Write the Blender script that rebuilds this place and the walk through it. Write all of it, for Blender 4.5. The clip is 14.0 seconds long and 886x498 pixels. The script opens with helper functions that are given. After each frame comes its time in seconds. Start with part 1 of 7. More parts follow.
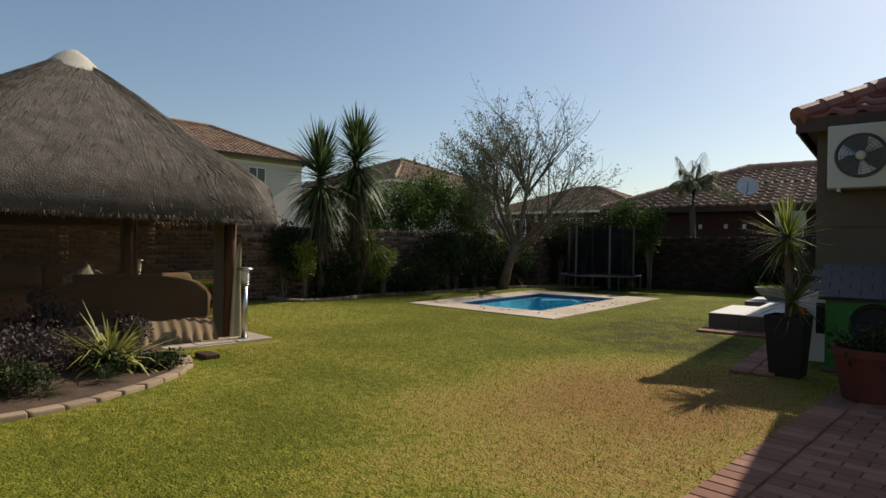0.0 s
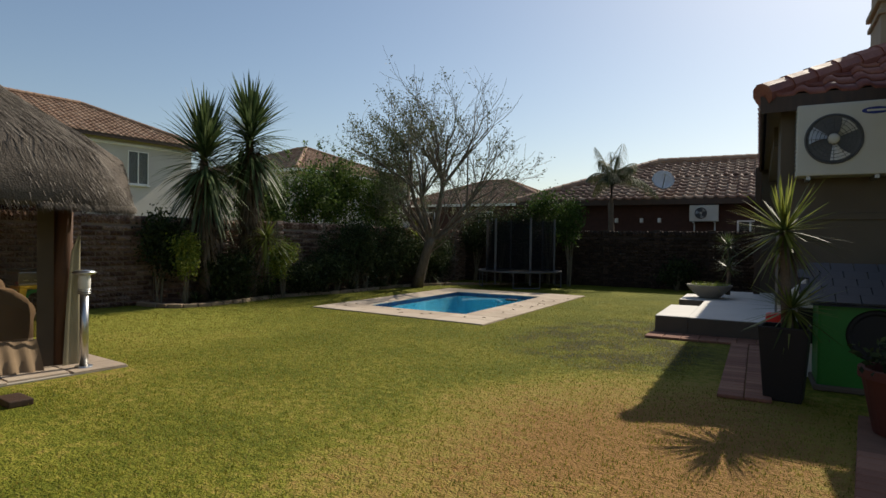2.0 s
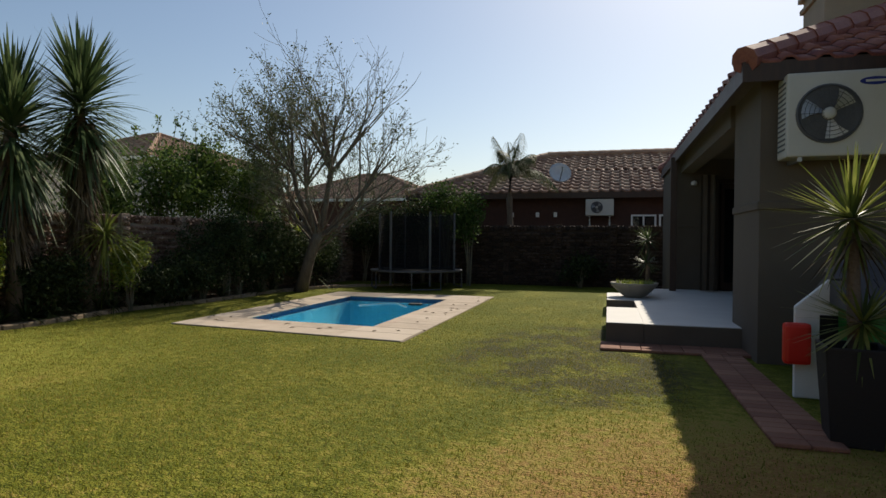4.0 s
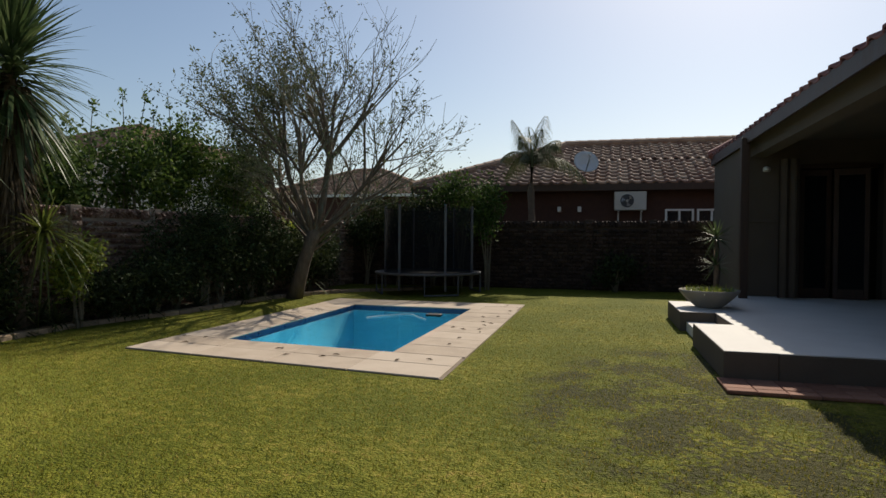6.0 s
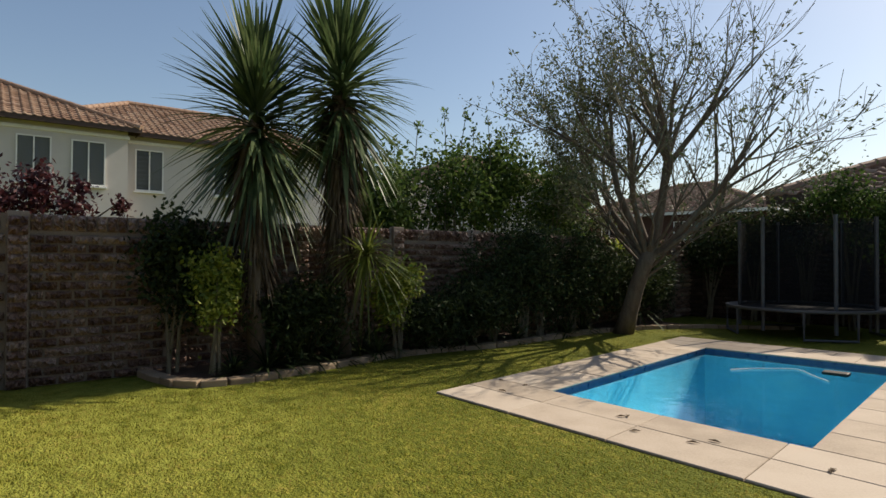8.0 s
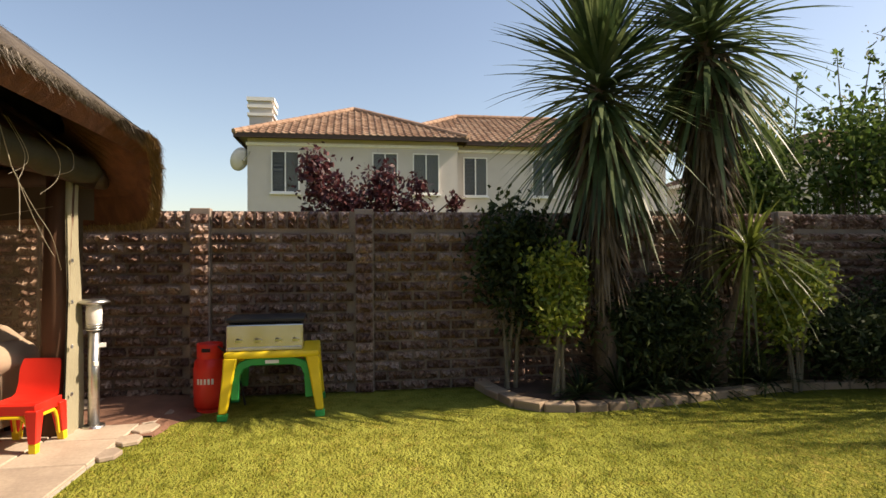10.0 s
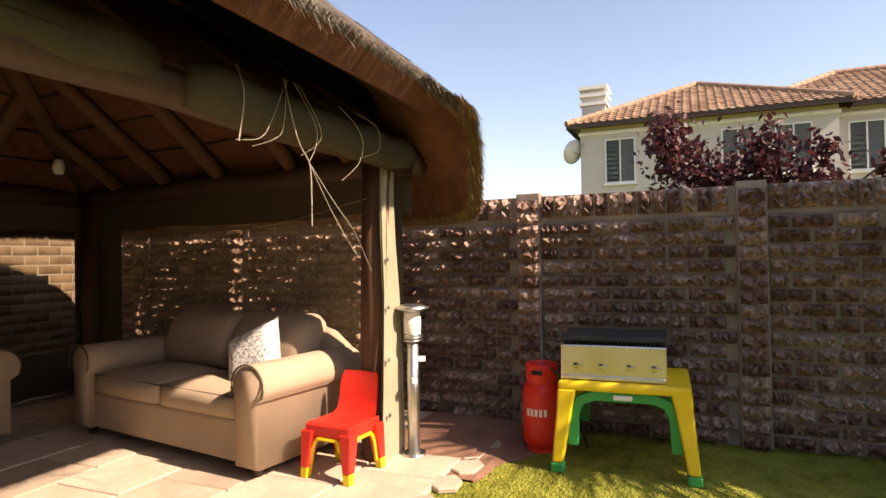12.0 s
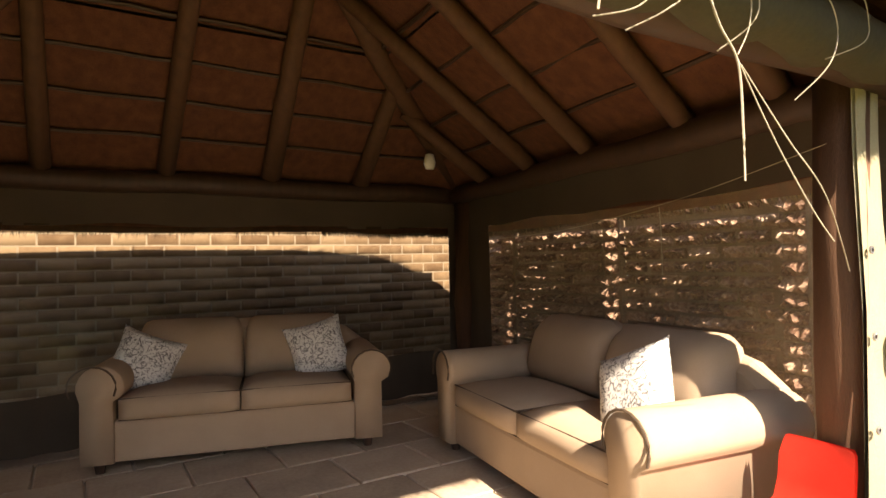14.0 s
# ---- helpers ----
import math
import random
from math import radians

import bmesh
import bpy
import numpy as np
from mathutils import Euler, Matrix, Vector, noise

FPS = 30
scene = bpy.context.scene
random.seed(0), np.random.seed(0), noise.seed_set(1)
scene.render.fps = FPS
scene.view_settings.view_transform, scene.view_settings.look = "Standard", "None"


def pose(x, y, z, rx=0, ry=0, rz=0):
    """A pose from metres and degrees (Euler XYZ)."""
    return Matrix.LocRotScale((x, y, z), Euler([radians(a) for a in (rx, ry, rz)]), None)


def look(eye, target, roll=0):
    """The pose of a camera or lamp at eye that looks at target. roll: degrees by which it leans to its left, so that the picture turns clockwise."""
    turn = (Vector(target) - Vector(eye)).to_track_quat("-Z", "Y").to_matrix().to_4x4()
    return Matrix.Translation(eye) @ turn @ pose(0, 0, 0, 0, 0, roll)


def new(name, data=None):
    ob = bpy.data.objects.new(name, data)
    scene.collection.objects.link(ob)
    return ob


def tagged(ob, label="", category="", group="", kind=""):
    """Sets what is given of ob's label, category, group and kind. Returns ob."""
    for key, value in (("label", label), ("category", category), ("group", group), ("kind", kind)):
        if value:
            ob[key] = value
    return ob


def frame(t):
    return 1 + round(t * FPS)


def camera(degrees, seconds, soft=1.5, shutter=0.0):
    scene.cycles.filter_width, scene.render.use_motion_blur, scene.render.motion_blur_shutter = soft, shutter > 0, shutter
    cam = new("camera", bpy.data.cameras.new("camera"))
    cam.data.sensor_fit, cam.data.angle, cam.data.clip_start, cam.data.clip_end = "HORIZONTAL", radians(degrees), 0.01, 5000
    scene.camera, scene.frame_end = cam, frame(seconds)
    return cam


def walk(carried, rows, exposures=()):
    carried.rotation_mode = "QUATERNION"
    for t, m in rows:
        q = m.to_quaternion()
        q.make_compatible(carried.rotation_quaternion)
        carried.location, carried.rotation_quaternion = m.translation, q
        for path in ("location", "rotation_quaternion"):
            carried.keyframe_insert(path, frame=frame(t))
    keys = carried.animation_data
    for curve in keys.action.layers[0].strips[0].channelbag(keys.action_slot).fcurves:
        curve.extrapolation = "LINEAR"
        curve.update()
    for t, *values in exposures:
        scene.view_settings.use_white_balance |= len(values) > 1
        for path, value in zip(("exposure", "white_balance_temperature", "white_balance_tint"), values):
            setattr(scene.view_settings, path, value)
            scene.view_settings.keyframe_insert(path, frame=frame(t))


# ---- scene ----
cam = camera(73.69, 14.0, soft=1.5)
PATH = [
    (0, pose(1.923, 5.850, 1.225, 89.77, -0.84, 44.76)),
    (0.5, pose(1.647, 6.046, 1.231, 89.60, -0.85, 43.50)),
    (1, pose(1.370, 6.288, 1.238, 89.47, -0.84, 41.87)),
    (1.5, pose(1.086, 6.580, 1.239, 89.33, -0.85, 39.23)),
    (2, pose(0.764, 6.880, 1.241, 89.28, -0.85, 35.60)),
    (2.5, pose(0.416, 7.182, 1.244, 89.32, -0.84, 32.29)),
    (3, pose(0.070, 7.481, 1.239, 89.27, -0.67, 27.97)),
    (3.5, pose(-0.299, 7.782, 1.231, 89.26, -0.47, 23.90)),
    (6, pose(-1.944, 9.753, 1.210, 88.92, -0.35, 22.24)),
    (6.5, pose(-2.238, 10.172, 1.221, 89.46, -0.46, 27.45)),
    (7, pose(-2.550, 10.536, 1.226, 89.98, -0.44, 34.86)),
    (7.5, pose(-2.894, 10.851, 1.228, 90.52, -0.34, 43.43)),
    (10, pose(-4.570, 11.222, 1.192, 90.98, 0.39, 81.24)),
    (10.5, pose(-4.945, 11.193, 1.196, 90.85, 0.49, 88.85)),
    (11, pose(-5.289, 11.153, 1.204, 90.83, 0.65, 97.54)),
    (11.5, pose(-5.606, 11.065, 1.206, 90.79, 0.78, 106.25)),
    (12, pose(-5.861, 10.980, 1.208, 90.81, 0.96, 112.77)),
    (12.5, pose(-6.135, 10.863, 1.208, 90.91, 1.09, 121.02)),
    (13, pose(-6.352, 10.699, 1.201, 90.95, 1.35, 131.25)),
    (13.5, pose(-6.543, 10.475, 1.202, 91.16, 1.46, 140.74)),
    (14, pose(-6.716, 10.246, 1.190, 91.35, 1.34, 148.16)),
]
walk(cam, PATH, [(0.0, 0.24, 6850, 9), (3.5, 0.25, 6850, 9), (6.3, 0.16, 6850, 10), (7.5, 0.3, 6850, 10), (10.0, 1.1, 7700, 16), (11.5, 1.42, 7850, 22), (12.5, 1.75, 7950, 23), (14.0, 2.36, 7700, 16)])

# ---- light ----
SUN_DIR = Vector((-0.112, -1.135, -1.0)).normalized()
world = bpy.data.worlds.new("sky")
scene.world = world
world.use_nodes = True
wn = world.node_tree
sky = wn.nodes.new("ShaderNodeTexSky")
sky.sky_type = "NISHITA"
sky.sun_disc = False
sky.sun_elevation = math.asin(-SUN_DIR.z)
sky.sun_rotation = math.atan2(-SUN_DIR.x, -SUN_DIR.y)
sky.altitude = 1500
sky.air_density = 1.3
sky.dust_density = 3.4
sky.ozone_density = 2.0
wn.nodes["Background"].inputs[1].default_value = 0.09
wn.links.new(sky.outputs[0], wn.nodes["Background"].inputs[0])
sun = new("sun", bpy.data.lights.new("sun", "SUN"))
sun.data.energy = 4.0
sun.data.angle = radians(0.55)
sun.data.color = (1.0, 0.93, 0.82)
sun.matrix_world = look((0, 0, 30), Vector((0, 0, 30)) + SUN_DIR)


# ---- materials ----
def shade(name, stops, scale=6.0, rough=0.7, bump=0.3, fine=60.0, metal=0.0, rand=0.0, stretch=(1, 1, 1), spec=0.4,
          island=False, grain=0.35, coat=0.0, dist=0.01, wear=None):
    """Procedural surface: a colour ramp over coarse and fine noise, with relief and, if wanted, a shift from piece to piece."""
    m = bpy.data.materials.new(name)
    m.use_nodes = True
    t = m.node_tree
    n, ln = t.nodes, t.links
    p = n["Principled BSDF"]
    tc = n.new("ShaderNodeTexCoord")
    mp = n.new("ShaderNodeMapping")
    mp.inputs["Scale"].default_value = stretch
    ln.new(tc.outputs["Object"], mp.inputs[0])
    a, b = n.new("ShaderNodeTexNoise"), n.new("ShaderNodeTexNoise")
    a.inputs["Scale"].default_value, a.inputs["Detail"].default_value = scale, 5
    b.inputs["Scale"].default_value, b.inputs["Detail"].default_value = fine, 3
    ln.new(mp.outputs[0], a.inputs["Vector"]), ln.new(mp.outputs[0], b.inputs["Vector"])
    mix = n.new("ShaderNodeMath")
    mix.operation = "MULTIPLY_ADD"
    mix.inputs[1].default_value = grain
    sub = n.new("ShaderNodeMath")
    sub.operation = "MULTIPLY_ADD"
    sub.inputs[1].default_value, sub.inputs[2].default_value = 1 - grain, 0.0
    ln.new(a.outputs[0], sub.inputs[0]), ln.new(b.outputs[0], mix.inputs[0]), ln.new(sub.outputs[0], mix.inputs[2])
    last = mix.outputs[0]
    if rand:
        if island:
            g = n.new("ShaderNodeNewGeometry")
            src = g.outputs["Random Per Island"]
        else:
            src = n.new("ShaderNodeObjectInfo").outputs["Random"]
        r = n.new("ShaderNodeMath")
        r.operation = "MULTIPLY_ADD"
        r.inputs[1].default_value, r.inputs[2].default_value = rand, -rand / 2
        ln.new(src, r.inputs[0])
        ad = n.new("ShaderNodeMath")
        ad.operation = "ADD"
        ln.new(last, ad.inputs[0]), ln.new(r.outputs[0], ad.inputs[1])
        last = ad.outputs[0]
    ramp = n.new("ShaderNodeValToRGB")
    e = ramp.color_ramp.elements
    lo, hi = 0.3, 0.7
    for k, c in enumerate(stops):
        pos = lo + (hi - lo) * k / max(1, len(stops) - 1)
        el = e[k] if k < 2 else e.new(pos)
        el.position, el.color = pos, (*c, 1)
    for k, el in enumerate(sorted(e, key=lambda q: q.position)):
        el.color = (*stops[k], 1)
    ln.new(last, ramp.inputs[0])
    ln.new(ramp.outputs[0], p.inputs["Base Color"])
    p.inputs["Roughness"].default_value = rough
    p.inputs["Metallic"].default_value = metal
    p.inputs["Specular IOR Level"].default_value = spec
    p.inputs["Coat Weight"].default_value = coat
    rr = n.new("ShaderNodeMath")
    rr.operation = "MULTIPLY_ADD"
    rr.inputs[1].default_value, rr.inputs[2].default_value = 0.25, rough - 0.12
    ln.new(a.outputs[0], rr.inputs[0]), ln.new(rr.outputs[0], p.inputs["Roughness"])
    if bump:
        bp = n.new("ShaderNodeBump")
        bp.inputs["Strength"].default_value, bp.inputs["Distance"].default_value = bump, dist
        ln.new(mix.outputs[0], bp.inputs["Height"]), ln.new(bp.outputs[0], p.inputs["Normal"])
    return m


def leafy(name, stops, rough=0.5, spec=0.35, glow=0.35):
    """Leaf: colour varies from leaf to leaf, light shines through."""
    m = shade(name, stops, scale=3, fine=25, rough=rough, bump=0.0, rand=0.5, island=True, spec=spec)
    t = m.node_tree
    p, out = t.nodes["Principled BSDF"], t.nodes["Material Output"]
    tr = t.nodes.new("ShaderNodeBsdfTranslucent")
    mx = t.nodes.new("ShaderNodeMixShader")
    mx.inputs[0].default_value = glow
    ramp = [q for q in t.nodes if q.type == "VALTORGB"][0]
    t.links.new(ramp.outputs[0], tr.inputs[0])
    t.links.new(p.outputs[0], mx.inputs[1]), t.links.new(tr.outputs[0], mx.inputs[2]), t.links.new(mx.outputs[0], out.inputs[0])
    return m


def glassy(name, tint=(0.8, 0.85, 0.85), clear=0.5, rough=0.05, body=(0.05, 0.05, 0.05)):
    m = bpy.data.materials.new(name)
    m.use_nodes = True
    t = m.node_tree
    p, out = t.nodes["Principled BSDF"], t.nodes["Material Output"]
    p.inputs["Base Color"].default_value, p.inputs["Roughness"].default_value = (*body, 1), rough
    tr = t.nodes.new("ShaderNodeBsdfTransparent")
    tr.inputs[0].default_value = (*tint, 1)
    mx = t.nodes.new("ShaderNodeMixShader")
    mx.inputs[0].default_value = clear
    t.links.new(p.outputs[0], mx.inputs[1]), t.links.new(tr.outputs[0], mx.inputs[2]), t.links.new(mx.outputs[0], out.inputs[0])
    return m


def lawn_material():
    """Kikuyu turf: green, with straw-dry areas of their own shape and finer mottling."""
    m = bpy.data.materials.new("lawn")
    m.use_nodes = True
    t = m.node_tree
    n, ln = t.nodes, t.links
    p = n["Principled BSDF"]
    tc = n.new("ShaderNodeTexCoord")

    def nz(s, d):
        q = n.new("ShaderNodeTexNoise")
        q.inputs["Scale"].default_value, q.inputs["Detail"].default_value = s, d
        ln.new(tc.outputs["Object"], q.inputs["Vector"])
        return q.outputs[0]

    def op(kind, a, b):
        q = n.new("ShaderNodeMath")
        q.operation = kind
        for i, v in enumerate((a, b)):
            if isinstance(v, (int, float)):
                q.inputs[i].default_value = v
            else:
                ln.new(v, q.inputs[i])
        return q.outputs[0]

    def patch(x, y, rx, ry):
        sep = n.new("ShaderNodeSeparateXYZ")
        ln.new(tc.outputs["Object"], sep.inputs[0])
        dx = op("DIVIDE", op("SUBTRACT", sep.outputs[0], x), rx)
        dy = op("DIVIDE", op("SUBTRACT", sep.outputs[1], y), ry)
        d = op("SQRT", op("ADD", op("MULTIPLY", dx, dx), op("MULTIPLY", dy, dy)), 0)
        return op("MAXIMUM", op("SUBTRACT", 1.0, d), 0.0)

    # Straw-dry patches; the term at (-7.6, 10.8) lightens the lawn near the shelter.
    dry = op("ADD", op("MULTIPLY", patch(-0.25, 10.5, 1.9, 3.1), 1.35), op("ADD", op("MULTIPLY", patch(-4.2, 9.5, 5.5, 3.5), 0.18), op("MULTIPLY", patch(-7.6, 10.8, 3.0, 2.2), 0.2)))
    dry = op("ADD", dry, op("MULTIPLY", op("SUBTRACT", nz(0.9, 4), 0.47), 1.0))
    dry = op("ADD", dry, op("MULTIPLY", op("SUBTRACT", nz(11, 5), 0.48), 1.25))
    dry = op("ADD", dry, op("MULTIPLY", op("SUBTRACT", nz(48, 4), 0.5), 1.15))
    r = n.new("ShaderNodeValToRGB")
    e = r.color_ramp.elements
    e[0].position, e[0].color = 0.0, (0.125, 0.14, 0.011, 1)
    e[1].position, e[1].color = 1.0, (0.32, 0.175, 0.055, 1)
    k = e.new(0.28)
    k.color = (0.225, 0.22, 0.024, 1)
    k = e.new(0.55)
    k.color = (0.345, 0.262, 0.06, 1)
    ln.new(dry, r.inputs[0])
    mixc = n.new("ShaderNodeMix")
    mixc.data_type = "RGBA"
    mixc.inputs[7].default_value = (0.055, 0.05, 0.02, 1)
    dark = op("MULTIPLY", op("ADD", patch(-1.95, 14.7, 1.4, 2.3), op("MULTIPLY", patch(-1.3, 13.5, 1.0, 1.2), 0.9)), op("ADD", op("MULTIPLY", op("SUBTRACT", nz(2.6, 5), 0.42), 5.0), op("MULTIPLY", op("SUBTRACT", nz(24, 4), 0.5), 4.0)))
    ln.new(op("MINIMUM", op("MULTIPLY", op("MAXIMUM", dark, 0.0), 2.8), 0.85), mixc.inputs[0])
    ln.new(r.outputs[0], mixc.inputs[6])
    # Mixes a lighter green into the lawn in front of the shelter.
    lighter_turf = n.new("ShaderNodeMix")
    lighter_turf.data_type = "RGBA"
    lighter_turf.inputs[7].default_value = (0.36, 0.37, 0.065, 1)
    ln.new(op("MULTIPLY", op("MINIMUM", op("MULTIPLY", patch(-8.0, 11.3, 3.2, 2.8), 1.5), 1.0), op("MINIMUM", op("MULTIPLY", op("MAXIMUM", op("SUBTRACT", nz(6, 5), 0.3), 0.0), 2.6), 0.8)), lighter_turf.inputs[0])
    ln.new(mixc.outputs[2], lighter_turf.inputs[6])
    ln.new(lighter_turf.outputs[2], p.inputs["Base Color"])
    p.inputs["Roughness"].default_value = 0.85
    p.inputs["Specular IOR Level"].default_value = 0.15
    bp = n.new("ShaderNodeBump")
    bp.inputs["Strength"].default_value, bp.inputs["Distance"].default_value = 1.0, 0.04
    ln.new(op("ADD", nz(60, 4), nz(18, 3)), bp.inputs["Height"]), ln.new(bp.outputs[0], p.inputs["Normal"])
    return m


LAWN = lawn_material()
M = {}
M["soil"] = shade("soil", [(0.05, 0.03, 0.02), (0.11, 0.065, 0.04)], 8, 0.95, 0.8, 90, dist=0.03)
M["red_soil"] = shade("red_soil", [(0.16, 0.075, 0.045), (0.26, 0.135, 0.085)], 7, 0.95, 0.7, 80, dist=0.02)
M["cast_brick"] = shade("cast_brick", [(0.088, 0.043, 0.031), (0.22, 0.13, 0.092), (0.41, 0.3, 0.235)], 12, 0.6, 1.0, 42, rand=0.3, grain=0.6, dist=0.035)
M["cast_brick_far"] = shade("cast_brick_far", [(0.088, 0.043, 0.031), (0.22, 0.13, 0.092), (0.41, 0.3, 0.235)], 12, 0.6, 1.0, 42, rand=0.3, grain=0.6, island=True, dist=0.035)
# Copies of the precast wall's colours, darkened for the shade on the back wall.
M["cast_brick_shaded"] = shade("cast_brick_shaded", [(0.032, 0.02, 0.014), (0.06, 0.036, 0.025), (0.09, 0.058, 0.042)], 7, 0.9, 0.7, 60, rand=0.4, island=True, dist=0.015)
M["cast_wall_shaded"] = shade("cast_wall_shaded", [(0.035, 0.023, 0.016), (0.065, 0.044, 0.032)], 5, 0.9, 0.5, 60, dist=0.01)
M["cast_wall"] = shade("cast_wall", [(0.2, 0.152, 0.118), (0.34, 0.268, 0.212)], 5, 0.9, 0.5, 60, dist=0.01)
M["pale_brick"] = shade("pale_brick", [(0.18, 0.12, 0.076), (0.27, 0.195, 0.13), (0.34, 0.26, 0.18)], 7, 0.85, 0.4, 80, rand=0.5, island=True)
M["mortar"] = shade("mortar", [(0.33, 0.29, 0.24), (0.42, 0.38, 0.32)], 10, 0.9, 0.4, 80)
M["face_brick"] = shade("face_brick", [(0.05, 0.022, 0.016), (0.085, 0.04, 0.028)], 8, 0.85, 0.4, 60, rand=0.5, island=True)
M["plaster"] = shade("plaster", [(0.095, 0.073, 0.053), (0.13, 0.103, 0.076)], 2.5, 0.9, 0.25, 120)
M["plaster_tan"] = shade("plaster_tan", [(0.3, 0.225, 0.16), (0.38, 0.29, 0.21)], 2.5, 0.9, 0.25, 120)
M["plaster_pale"] = shade("plaster_pale", [(0.5, 0.455, 0.42), (0.58, 0.535, 0.495)], 1.2, 0.9, 0.2, 90)
M["white_paint"] = shade("white_paint", [(0.72, 0.7, 0.66), (0.82, 0.8, 0.76)], 6, 0.6, 0.15, 80)
M["dark_timber"] = shade("dark_timber", [(0.035, 0.02, 0.013), (0.075, 0.04, 0.025)], 3, 0.55, 0.3, 60, stretch=(8, 8, 1))
M["roof_red"] = shade("roof_red", [(0.14, 0.035, 0.028), (0.24, 0.075, 0.05), (0.3, 0.12, 0.08)], 5, 0.6, 0.4, 50, rand=0.35, island=True, spec=0.5)
M["roof_terra"] = shade("roof_terra", [(0.2, 0.11, 0.07), (0.3, 0.18, 0.115), (0.38, 0.255, 0.175)], 3, 0.8, 0.4, 40, rand=0.4, island=True)
M["roof_brown"] = shade("roof_brown", [(0.2, 0.1, 0.065), (0.33, 0.19, 0.12), (0.45, 0.29, 0.19)], 3, 0.7, 0.4, 40, rand=0.4, island=True)
M["deck"] = shade("deck", [(0.36, 0.285, 0.21), (0.46, 0.37, 0.28), (0.52, 0.43, 0.335)], 3, 0.85, 0.35, 70, rand=0.3)
M["deck_joint"] = shade("deck_joint", [(0.17, 0.13, 0.09), (0.25, 0.2, 0.14)], 10, 0.9, 0.4, 80)
M["kerb"] = shade("kerb", [(0.23, 0.165, 0.105), (0.36, 0.265, 0.175)], 6, 0.9, 0.5, 60, rand=0.4)
M["paver"] = shade("paver", [(0.2, 0.085, 0.052), (0.31, 0.15, 0.095)], 6, 0.85, 0.4, 60, rand=0.5)
M["slab"] = shade("slab", [(0.31, 0.24, 0.18), (0.41, 0.32, 0.235), (0.48, 0.395, 0.3)], 3, 0.8, 0.4, 50, rand=0.35)
M["concrete_top"] = shade("concrete_top", [(0.6, 0.57, 0.52), (0.7, 0.67, 0.62)], 2.5, 0.7, 0.2, 70)
M["thatch"] = shade("thatch", [(0.045, 0.036, 0.028), (0.09, 0.073, 0.058), (0.14, 0.118, 0.095)], 5, 0.95, 0.9, 60, stretch=(1, 1, 1), dist=0.03)
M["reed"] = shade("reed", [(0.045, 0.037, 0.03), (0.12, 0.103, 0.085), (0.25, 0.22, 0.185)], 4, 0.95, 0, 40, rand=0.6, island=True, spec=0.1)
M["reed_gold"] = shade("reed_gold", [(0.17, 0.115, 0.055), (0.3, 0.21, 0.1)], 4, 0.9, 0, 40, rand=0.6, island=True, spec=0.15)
M["lining"] = shade("lining", [(0.065, 0.021, 0.01), (0.115, 0.042, 0.02), (0.165, 0.066, 0.034)], 3, 0.85, 0.7, 40, stretch=(5, 5, 0.8), dist=0.02)
M["cap"] = shade("cap", [(0.32, 0.28, 0.22), (0.45, 0.41, 0.34), (0.52, 0.48, 0.4)], 5, 0.9, 0.6, 50)
M["pole"] = shade("pole", [(0.075, 0.035, 0.018), (0.13, 0.064, 0.034)], 4, 0.75, 0.4, 60, stretch=(5, 5, 1))
# Canvas: rolls darkened for shade; corner strips and east skirt lightened for sun.
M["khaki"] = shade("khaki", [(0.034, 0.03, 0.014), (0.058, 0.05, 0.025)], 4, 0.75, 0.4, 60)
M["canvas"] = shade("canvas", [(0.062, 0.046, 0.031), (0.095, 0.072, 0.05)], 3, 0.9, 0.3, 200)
M["canvas_skirt_sunlit"] = shade("canvas_skirt_sunlit", [(0.19, 0.125, 0.07), (0.28, 0.195, 0.115)], 5, 0.9, 0.4, 150)
M["canvas_sunlit"] = shade("canvas_sunlit", [(0.25, 0.22, 0.14), (0.33, 0.295, 0.195)], 4, 0.9, 0.4, 150)
M["sofa"] = shade("sofa", [(0.34, 0.245, 0.165), (0.42, 0.31, 0.215)], 4, 0.92, 0.5, 260, dist=0.004)
M["piping"] = shade("piping", [(0.07, 0.045, 0.03), (0.1, 0.07, 0.045)], 8, 0.8, 0.2)
M["red_plastic"] = shade("red_plastic", [(0.62, 0.02, 0.012), (0.72, 0.035, 0.02)], 4, 0.4, 0.05, 80, grain=0.2)
M["yellow_plastic"] = shade("yellow_plastic", [(0.72, 0.5, 0.015), (0.8, 0.58, 0.03)], 4, 0.4, 0.05, 80, grain=0.2)
M["green_plastic"] = shade("green_plastic", [(0.01, 0.26, 0.06), (0.02, 0.34, 0.09)], 4, 0.4, 0.05, 80, grain=0.2)
M["play_green"] = shade("play_green", [(0.012, 0.13, 0.015), (0.02, 0.18, 0.022)], 3, 0.45, 0.1, 60)
M["play_roof"] = shade("play_roof", [(0.045, 0.045, 0.052), (0.07, 0.07, 0.08)], 5, 0.5, 0.2, 60)
M["steel"] = shade("steel", [(0.5, 0.49, 0.47), (0.62, 0.61, 0.59)], 5, 0.34, 0.05, 120, metal=1.0, stretch=(1, 1, 8))
M["grill_steel"] = shade("grill_steel", [(0.6, 0.58, 0.54), (0.68, 0.66, 0.62)], 5, 0.2, 0.01, 120, metal=1.0)
M["galv"] = shade("galv", [(0.33, 0.33, 0.33), (0.45, 0.45, 0.45)], 8, 0.5, 0.1, 60, metal=0.9)
M["black_metal"] = shade("black_metal", [(0.012, 0.012, 0.012), (0.03, 0.028, 0.026)], 10, 0.6, 0.2, 80)
M["ac_white"] = shade("ac_white", [(0.48, 0.455, 0.4), (0.55, 0.525, 0.47)], 3, 0.5, 0.1, 80)
